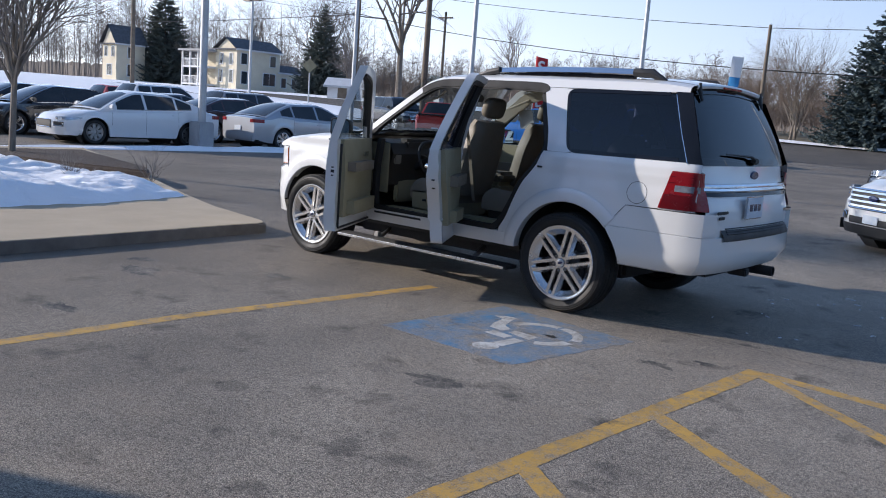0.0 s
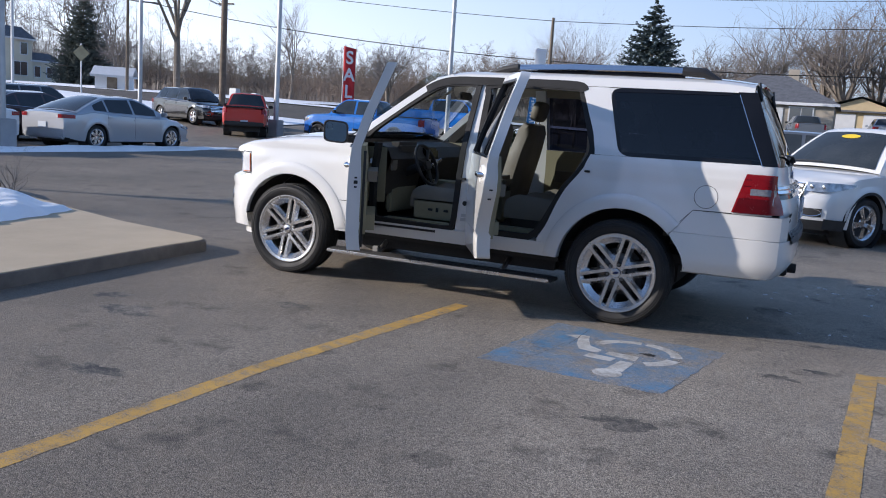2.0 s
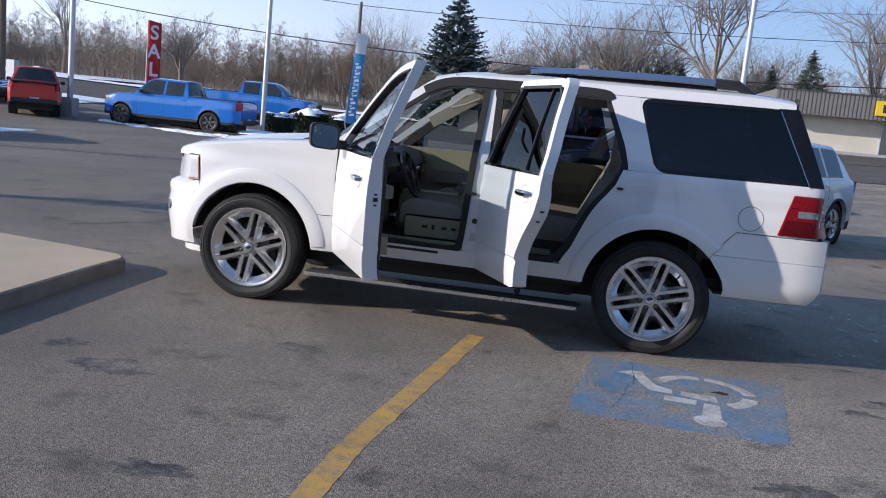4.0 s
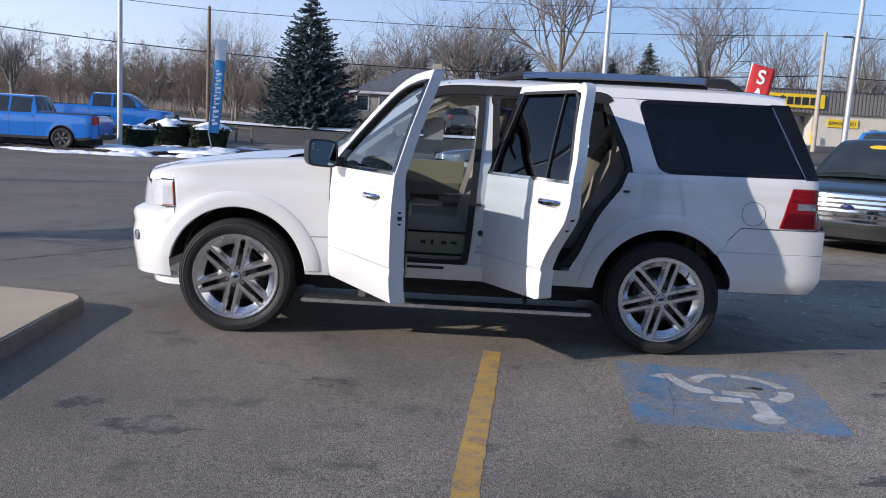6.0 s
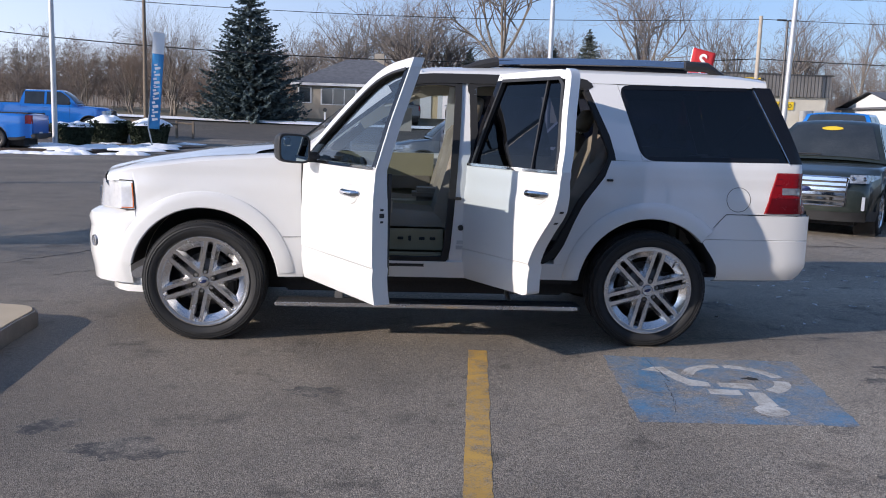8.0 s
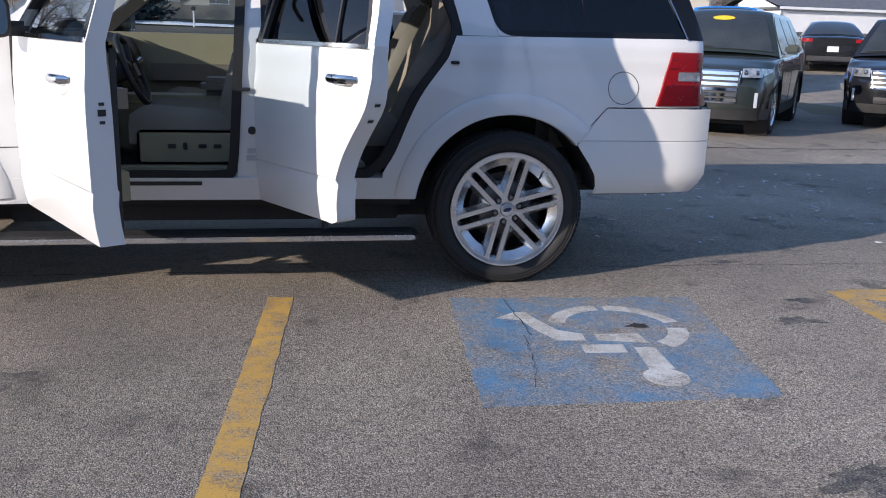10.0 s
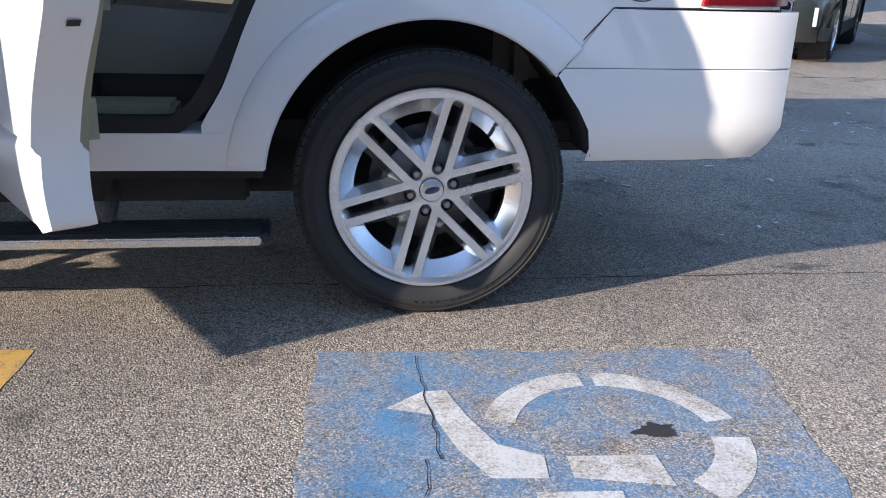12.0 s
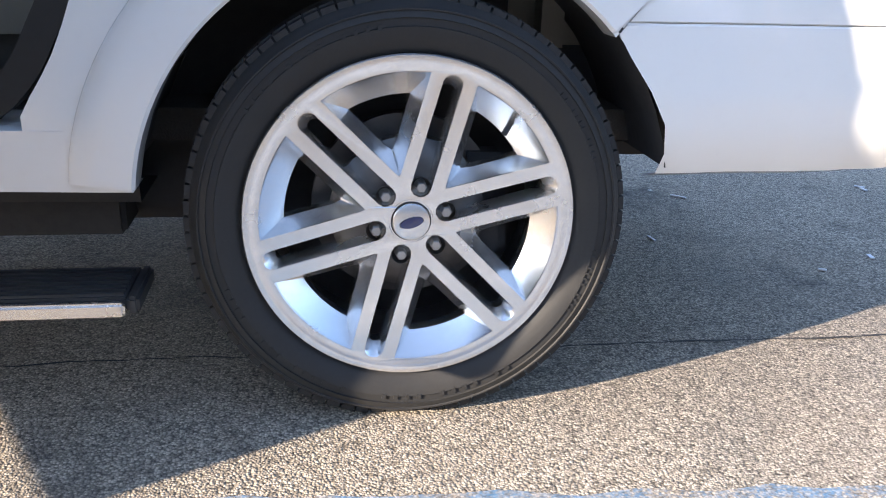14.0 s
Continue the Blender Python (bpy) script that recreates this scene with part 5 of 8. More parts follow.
RD_EDGE = curvy([(0.455, -0.600), (0.475, -0.578), (0.56, -0.566), (0.66, -0.545), (0.76, -0.50), (0.86, -0.43), (0.97, -0.345), (1.05, -0.315), (1.235, -0.30)], 6)
_, fd = door("front_door", F_SWING, F_PIVOT, "white front door standing open")
def slim(x, z, i=0.0):
    """The door's depth, thinner towards the belt line."""
    return left(x, z, i * (1 - 0.28 * smooth01(0.98, 1.235, z)))


fl = lambda z: -2.358 + 0.035 * (1.235 - z) / 0.8
fr = lambda z: -1.325 + 0.02 * (1.235 - z)
fd("door_skin", z_slab([0.445, 0.46, 0.52, 0.60, 0.655, 0.665, 0.75, 0.85, 0.95, 1.05, 1.15, 1.235], fl, fr, 12, lambda x, z, i: slim(x, z, i + (0.006 if 0.65 < z < 0.66 else 0)), 0.0, 0.10), WHITE_CAR)
fd("door_trim", z_slab([0.56, 0.60, 0.75, 0.90, 1.05, 1.20, 1.235], lambda z: fl(z) + 0.09, lambda z: fr(z) - 0.09, 6, slim, 0.10, 0.145), BEIGE_TRIM, "beige door trim panel")
fd("map_pocket", z_slab([0.58, 0.62, 0.70], lambda z: -2.15, lambda z: -1.50, 4, left, 0.145, 0.215), BEIGE_TRIM)
fd("armrest", z_slab([0.96, 0.98, 1.02, 1.04], lambda z: -2.05, lambda z: -1.48, 4, left, 0.145, 0.22), BEIGE)
fd("inner_handle", z_slab([1.08, 1.12], lambda z: -2.02, lambda z: -1.90, 2, left, 0.145, 0.16), CHROME)
fd("window_frame", band(curvy([(-2.36, 1.215), (-2.22, 1.345), (-2.00, 1.535), (-1.77, 1.71), (-1.66, 1.775), (-1.53, 1.815), (-1.325, 1.838)], 3), 0.056, left, 0.0, 0.072), WHITE_CAR)
fd("frame_edge", band([(-1.333, 1.865), (-1.322, 1.5), (-1.326, 1.225)], 0.012, left, 0.0, 0.072), WHITE_CAR)
fd("window_frame", band([(-1.362, 1.815), (-1.352, 1.5), (-1.358, 1.235)], 0.046, left, 0.002, 0.045), BLACK_GLOSS, "glossy black pillar trim")
fd("frame_seal", band(curvy([(-2.315, 1.235), (-2.19, 1.345), (-1.985, 1.512), (-1.755, 1.685), (-1.645, 1.745), (-1.52, 1.782), (-1.37, 1.802)], 3), 0.016, left, -0.002, 0.045), BLACK_TRIM)
fd("frame_inner", band(curvy([(-2.31, 1.235), (-2.18, 1.345), (-1.98, 1.512), (-1.75, 1.685), (-1.64, 1.74), (-1.40, 1.79)], 3), 0.022, left, 0.045, 0.07), DARK_TRIM)
fd("window", z_panel(steps(1.22, 1.795, 8), lambda z: -2.36 + 1.16 * (z - 1.22) + 0.5 * max(z - 1.66, 0), lambda z: -1.35, 10, left, 0.025), CLEAR_GLASS, "clear side window", "all")
fd("belt_trim", band([(-2.30, 1.232), (-1.34, 1.232)], 0.018, left, -0.012, 0.012), CHROME, "chrome belt strip")
fd("door_seal", band([(-2.30, 0.47), (-1.36, 0.47), (-1.345, 1.2)], 0.014, left, 0.095, 0.115), BLACK_TRIM)
for hz in (0.92, 0.99):
    fd("latch_slot", z_slab([hz, hz + 0.012], lambda z: -1.327, lambda z: -1.316, 1, left, 0.05, 0.07), BLACK_TRIM)
fd("latch_slot", z_slab([0.95, 0.975], lambda z: -1.327, lambda z: -1.316, 1, left, 0.045, 0.075), BLACK_TRIM)


def door_handle(add, x, z, mat=CHROME):
    b = bm_new()
    add_lathe(b, [(0.0005, -0.001), (0.030, -0.001), (0.040, -0.003), (0.047, -0.014), (0.053, -0.015), (0.060, 0.002)], (0, 0, 0), "y", 28)
    bmesh.ops.transform(b, matrix=Matrix.Translation((x, side_y(x, z), z)) @ Matrix.Diagonal((1.75, 1, 1.2, 1)), verts=b.verts[:])
    add("handle_cup", b, WHITE_CAR, "", "all")
    y0 = side_y(x, z)
    add("door_handle", tube([(x - 0.088, y0 + 0.0, z), (x - 0.07, y0 - 0.026, z), (x, y0 - 0.034, z), (x + 0.07, y0 - 0.028, z), (x + 0.088, y0 + 0.0, z)], [0.018, 0.021, 0.022, 0.021, 0.018], 12), mat, "chrome door handle")


door_handle(fd, -1.60, 1.075)
fd("lock_barrel", lathe([(0.0005, -0.004), (0.012, -0.003), (0.013, 0.004)], (-1.50, side_y(-1.5, 1.075), 1.075), "y", 16), CHROME)
# door mirror
fd("mirror_arm", box(-2.22, -2.12, -0.06, 0.06, 1.225, 1.29, 0.02), BLACK_TRIM)
def mirror_shape(rings, hub=(-2.095, -0.128, 1.312), half=(0.104, 0.092)):
    """Rounded oblong rings one behind the other, set square to the road and toed in."""
    b = bm_new()
    loops = []
    for dx, k in rings:
        ring = []
        for n in range(32):
            a = 2 * math.pi * n / 32
            c, d = math.cos(a), math.sin(a)
            y = half[0] * k * math.copysign(abs(c) ** 0.42, c)
            z = half[1] * k * math.copysign(abs(d) ** 0.42, d)
            ring.append(b.verts.new((hub[0] + dx + 0.10 * (hub[1] + y), hub[1] + y, hub[2] + z - 0.06 * y)))
        loops.append(ring)
    for r0, r1 in zip(loops, loops[1:]):
        for n in range(32):
            b.faces.new((r0[n], r0[(n + 1) % 32], r1[(n + 1) % 32], r1[n]))
    b.faces.new(loops[0])
    b.faces.new(loops[-1])
    return b


fd("mirror_housing", mirror_shape([(-0.15, 0.45), (-0.14, 0.68), (-0.10, 0.90), (-0.05, 0.985), (0.0, 1.0), (0.008, 0.97), (0.008, 0.86), (0.002, 0.85)]), BLACK_TRIM, "black door mirror housing", 40)
fd("mirror_glass", mirror_shape([(0.002, 0.86), (0.0055, 0.85)]), MIRROR, "", False)
fd("spot_mirror", mirror_shape([(0.006, 1.0), (0.0085, 0.9)], (-2.095, -0.178, 1.355), (0.022, 0.026)), MIRROR, "small wide-angle mirror in the corner of the glass", False)

_, rd = door("rear_door", R_SWING, R_PIVOT, "white rear door standing open")
rl = lambda z: -1.262
rr = lambda z: lerp_at(RD_EDGE, z)
rd("door_skin", z_slab(sorted(steps(0.455, 1.235, 30) + [0.462, 0.47, 0.652, 0.655, 0.665]), rl, rr, 10, lambda x, z, i: slim(x, z, i + (0.02 if math.hypot(x, z - HUB_Z) < 0.6 else 0) + (0.006 if 0.65 < z < 0.66 else 0)), 0.0, 0.10), WHITE_CAR)
rd("door_trim", z_slab([0.60, 0.64, 0.72, 0.80, 0.90, 1.0, 1.1, 1.235], lambda z: -1.18, lambda z: rr(z) - 0.10, 6, slim, 0.10, 0.145), BEIGE_TRIM, "beige door trim panel")
rd("armrest", z_slab([0.93, 0.95, 1.0, 1.02], lambda z: -1.10, lambda z: -0.62, 4, left, 0.145, 0.21), BEIGE)
rd("map_pocket", z_slab([0.62, 0.66, 0.72], lambda z: -1.12, lambda z: -0.75, 4, left, 0.145, 0.20), BEIGE_TRIM)
rd("window_frame", band([(-1.245, 1.215), (-1.225, 1.5), (-1.205, 1.815)], 0.046, left, 0.0, 0.05), BLACK_GLOSS, "glossy black pillar trim")
rd("window_frame", band([(-1.23, 1.812), (-0.9, 1.824), (-0.62, 1.827), (-0.545, 1.81)], 0.046, left, 0.0, 0.072), WHITE_CAR)
rd("window_frame", band(curvy([(-0.575, 1.832), (-0.535, 1.815), (-0.502, 1.76), (-0.425, 1.55), (-0.352, 1.36), (-0.325, 1.22)], 4), 0.048, left, 0.0, 0.072), WHITE_CAR)
rd("frame_seal", band([(-1.215, 1.235), (-1.19, 1.5), (-1.172, 1.79), (-0.60, 1.795), (-0.548, 1.755), (-0.456, 1.54), (-0.384, 1.36), (-0.355, 1.235)], 0.022, left, -0.002, 0.045), BLACK_TRIM)
rd("frame_inner", band([(-1.21, 1.235), (-1.18, 1.5), (-1.16, 1.78), (-0.62, 1.785), (-0.57, 1.73), (-0.48, 1.52), (-0.39, 1.235)], 0.028, left, 0.045, 0.07), DARK_TRIM)
rd("window", z_panel(steps(1.22, 1.79, 8), lambda z: -1.205 + 0.09 * (z - 1.22), lambda z: -0.322 - 0.345 * (z - 1.22), 10, left, 0.025), TINT_GLASS, "dark privacy glass", "all")
rd("window_divider", band([(-0.60, 1.235), (-0.65, 1.5), (-0.715, 1.785)], 0.012, left, 0.01, 0.04), BLACK_TRIM)
rd("belt_trim", band([(-1.25, 1.232), (-0.33, 1.232)], 0.018, left, -0.012, 0.012), CHROME, "chrome belt strip")
door_handle(rd, -0.50, 1.095)
for hz in (0.92, 0.99):
    rd("latch_slot", z_slab([hz, hz + 0.012], lambda z: rr(z) - 0.003, lambda z: rr(z) + 0.005, 1, left, 0.045, 0.07), BLACK_TRIM)

# ---- right side: closed doors with their windows and trim ----
part("right_window", z_panel(steps(1.235, 1.765, 6), lambda z: -2.28 + 1.16 * (z - 1.235), lambda z: -1.36, 8, right, 0.02), CLEAR_GLASS, suv, "clear side window", "all")
part("right_window", z_panel(steps(1.235, 1.775, 6), lambda z: -1.24, lambda z: -0.36 - 0.3 * (z - 1.235), 8, right, 0.02), TINT_GLASS, suv, "dark privacy glass", "all")
part("window_sticker", z_panel(steps(1.42, 1.62, 2), lambda z: -1.80, lambda z: -1.62, 2, right, 0.035), PAPER, suv, "white paper price sheet on the window", False)
part("right_trim", z_slab([0.60, 0.8, 1.0, 1.15, 1.235], lambda z: -2.30, lambda z: -1.42, 4, right, 0.06, 0.13), BEIGE_TRIM, suv)
part("right_trim", z_slab([0.62, 0.8, 1.0, 1.15, 1.235], lambda z: -1.22, lambda z: -0.70 + 0.5 * (z - 0.62), 4, right, 0.06, 0.13), BEIGE_TRIM, suv)
part("right_armrest", z_slab([0.93, 0.96, 1.02, 1.04], lambda z: -2.0, lambda z: -1.45, 3, right, 0.13, 0.20), BEIGE, suv)
part("right_armrest", z_slab([0.93, 0.96, 1.02, 1.04], lambda z: -1.1, lambda z: -0.6, 3, right, 0.13, 0.19), BEIGE, suv)
part("right_door_frame", band([(-2.30, 1.235), (-2.0, 1.485), (-1.70, 1.70), (-1.5, 1.775), (-1.33, 1.79)], 0.07, right, 0.004, 0.08), DARK_TRIM, suv)
for place, e in ((left, 0.13), (right, 0.06)):
    part("cargo_trim", z_slab([0.93, 1.0, 1.1, 1.28], lambda z: -0.28 + 0.05 * (z - 0.6), lambda z: 0.95, 4, place, e, e + 0.06), BEIGE_TRIM, suv)
part("mirror_housing", box(-2.30, -2.16, WY - 0.02, WY + 0.26, 1.22, 1.39, 0.03), BLACK_TRIM, suv, "black door mirror housing")
part("mirror_glass", box(-2.163, -2.155, WY + 0.04, WY + 0.245, 1.24, 1.375, 0.002), MIRROR, suv)

# ---- cabin ----
part("cabin_floor", box(-2.45, 0.95, 0.24, WY - 0.2, 0.50, 0.565), CARPET, suv, "dark carpet")
part("firewall", box(-2.52, -2.42, 0.12, WY - 0.12, 0.5, 1.2), DARK_TRIM, suv)
bm = bm_new()
dash_prof = [(-2.50, 1.20), (-2.30, 1.235), (-2.14, 1.20), (-2.09, 1.10), (-2.13, 0.98), (-2.16, 0.80), (-2.26, 0.72), (-2.46, 0.70)]
add_grid(bm, [[(x + 0.04 * abs(v - 0.5), 0.15 + (WY - 0.3) * v, z) for x, z in dash_prof] for v in steps(0, 1, 10)])
part("dashboard", bm, DARK_TRIM, suv, "dark dashboard", 40)
part("dash_end", box(-2.40, -2.12, 0.145, 0.16, 0.72, 1.20, 0.006), BEIGE_TRIM, suv)
part("knee_panel", box(-2.20, -2.14, 0.30, 0.80, 0.62, 0.86, 0.02), BEIGE_TRIM, suv)
part("instrument_hood", box(-2.24, -2.10, 0.36, 0.76, 1.13, 1.245, 0.03), DARK_TRIM, suv)
part("centre_stack", box(-2.20, -2.08, 0.84, 1.12, 0.70, 1.19, 0.02), BLACK_GLOSS, suv)
for vz, vy in ((1.05, 0.23), (1.05, 0.90), (1.05, 1.06), (1.05, 1.73)):
    part("air_vent", box(-2.10, -2.075, vy - 0.05, vy + 0.05, vz - 0.05, vz + 0.05, 0.01), ALLOY_DULL, suv)
wheel_m = Matrix.Translation((-1.93, 0.56, 1.055)) @ Matrix.Rotation(radians(-22), 4, "Y")
bm = bm_new()
ringp = [wheel_m @ Vector((0, 0.185 * math.cos(a), 0.185 * math.sin(a))) for a in steps(0, 2 * math.pi, 36)]
add_tube(bm, ringp, 0.016, 8)
part("steering_wheel", bm, BLACK_TRIM, suv, "black leather steering wheel", "all")
bm = bm_new()
add_box(bm, -0.02, 0.02, -0.07, 0.07, -0.06, 0.05, 0.02, m=wheel_m)
for a in (90, 200, 340):
    add_tube(bm, [wheel_m @ Vector((0, 0.05 * math.cos(radians(a + 70)), 0.05 * math.sin(radians(a + 70)))), wheel_m @ Vector((0, 0.18 * math.cos(radians(a + 70)), 0.18 * math.sin(radians(a + 70))))], 0.016, 6)
part("steering_hub", bm, DARK_TRIM, suv)
part("steering_column", tube([(-2.15, 0.56, 0.97), (-1.95, 0.56, 1.05)], 0.045, 10), BLACK_TRIM, suv)
part("shift_lever", tube([(-2.0, 0.72, 1.02), (-1.93, 0.86, 1.10)], [0.010, 0.014], 8), ALLOY, suv)
part("pedal", box(-2.30, -2.26, 0.50, 0.62, 0.62, 0.72, 0.01), BLACK_TRIM, suv)
part("console", box(-2.10, -1.30, 0.84, 1.12, 0.56, 0.90, 0.04), BEIGE_TRIM, suv)
part("console_lid", box(-1.62, -1.28, 0.85, 1.11, 0.90, 1.0, 0.035), BEIGE, suv)


def seat(x, y, w, lean, kind):
    """A padded seat: base valance, cushion with bolsters, back with bolsters, headrest."""
    base_z = 0.57
    part("seat_base", box(x + 0.03, x + 0.52, y - w / 2 + 0.02, y + w / 2 - 0.02, base_z, 0.72, 0.02), BEIGE_TRIM if kind == "front" else DARK_TRIM, suv, "", 30)
    bm = bm_new()
    rows = []
    for u in steps(0, 1, 10):
        row = []
        for v in steps(0, 1, 12):
            e = abs(2 * v - 1)
            edge = min(u, 1 - u) * 2
            zz = 0.86 + 0.045 * smooth01(0.55, 0.85, e) - 0.05 * smooth01(0.88, 1.0, e) - 0.035 * u - 0.06 * max(0, 0.15 - u) / 0.15
            row.append((x + 0.54 * u - 0.02, y - w / 2 + w * v, zz))
        rows.append(row)
    vv = add_grid(bm, rows)
    low = [bm.verts.new((v.co.x, v.co.y, 0.70)) for v in (vv[0] + [r[-1] for r in vv[1:]] + vv[-1][-2::-1] + [r[0] for r in vv[-2:0:-1]])]
    top = vv[0] + [r[-1] for r in vv[1:]] + vv[-1][-2::-1] + [r[0] for r in vv[-2:0:-1]]
    for k in range(len(top)):
        bm.faces.new((top[k], top[(k + 1) % len(top)], low[(k + 1) % len(top)], low[k]))
    part("seat_cushion", bm, BEIGE, suv, "beige leather seat cushion", 50)
    m = Matrix.Translation((x + 0.50, y, 0.80)) @ Matrix.Rotation(radians(lean), 4, "Y")
    bm = bm_new()
    fr_rows, bk_rows = [], []
    for t in steps(0, 1, 10):
        ww = w * (1 - 0.22 * smooth01(0.55, 1.0, t)) * (0.94 if t == 1 else 1)
        fr_rows.append([m @ Vector((-0.055 - 0.045 * smooth01(0.5, 0.85, abs(2 * v - 1)) * (1 - 0.4 * t) + 0.07 * smooth01(0.85, 1, abs(2 * v - 1)) + (0.03 if t == 1 else 0), -ww / 2 + ww * v, 0.70 * t)) for v in steps(0, 1, 12)])
        bk_rows.append([m @ Vector((0.085 - 0.05 * smooth01(0.7, 1, abs(2 * v - 1)) - (0.03 if t == 1 else 0), -ww / 2 + ww * v, 0.70 * t)) for v in steps(0, 1, 12)])
    a, b = add_grid(bm, fr_rows), add_grid(bm, bk_rows)
    ra = a[0] + [r[-1] for r in a[1:]] + a[-1][-2::-1] + [r[0] for r in a[-2:0:-1]]
    rb = b[0] + [r[-1] for r in b[1:]] + b[-1][-2::-1] + [r[0] for r in b[-2:0:-1]]
    for k in range(len(ra)):
        bm.faces.new((ra[k], ra[(k + 1) % len(ra)], rb[(k + 1) % len(ra)], rb[k]))
    part("seat_back", bm, BEIGE, suv, "beige leather seat back", 50)
    bm = bm_new()
    rows = []
    for a in steps(0, 2 * math.pi, 20)[:-1]:
        row = []
        for b in steps(-math.pi / 2, math.pi / 2, 10):
            cb, sb, ca, sa = math.cos(b), math.sin(b), math.cos(a), math.sin(a)
            sg = lambda v: math.copysign(abs(v) ** 0.55, v)
            row.append(m @ Vector((0.005 + 0.055 * sg(ca) * sg(cb), 0.14 * sg(sa) * sg(cb), 0.825 + 0.095 * sg(sb))))
        rows.append(row)
    rows.append(rows[0])
    add_grid(bm, rows)
    bmesh.ops.remove_doubles(bm, verts=bm.verts[:], dist=0.001)
    part("headrest", bm, BEIGE, suv, "beige leather headrest", 60)
    bm = bm_new()
    for s in (-0.06, 0.06):
        add_tube(bm, [m @ Vector((0.01, s, 0.68)), m @ Vector((0.01, s, 0.76))], 0.007, 6)
    part("headrest_post", bm, CHROME, suv)


seat(-1.90, 0.53, 0.54, 14, "front")
seat(-1.90, 1.43, 0.54, 14, "front")
seat(-1.02, 0.50, 0.50, 24, "rear")
seat(-1.02, 1.46, 0.50, 24, "rear")
part("third_row_bench", box(0.25, 0.42, 0.34, WY - 0.34, 0.62, 1.36, 0.06, Matrix.Translation((0, 0, 0))), BEIGE, suv)
part("third_row_headrest", box(0.33, 0.42, 0.50, 0.76, 1.39, 1.54, 0.04), BEIGE, suv)
part("third_row_headrest", box(0.33, 0.42, 1.20, 1.46, 1.39, 1.54, 0.04), BEIGE, suv)
part("seat_valance", box(-1.88, -1.40, 0.235, 0.262, 0.60, 0.775, 0.02), BEIGE_TRIM, suv)
for k in range(4):
    part("seat_switch", box(-1.73 + 0.075 * k, -1.69 + 0.075 * k - (0.02 if k == 1 else 0), 0.222, 0.237, 0.685 - (0.008 if k == 1 else 0), 0.705 + (0.008 if k == 1 else 0), 0.003), BLACK_TRIM, suv)
for bx, bz0, by in ((-1.27, 1.62, 0.20), (-0.36, 1.60, 0.24)):
    bm = bm_new()
    add_grid(bm, [[(bx - 0.02 + 0.10 * u * (1 if bx < -1 else -0.3) + d, by + 0.10 * u, bz0 - (bz0 - 0.75) * u) for d in (0, 0.036)] for u in steps(0, 1, 8)])
    part("seat_belt", bm, BEIGE, suv, "beige seat belt webbing")
for yy in (0.30, 1.66):
    part("grab_handle", tube([(-1.85, yy, 1.62), (-1.72, yy + (0.03 if yy < 1 else -0.03), 1.66), (-1.6, yy, 1.72)], 0.012, 8), LINER, suv)


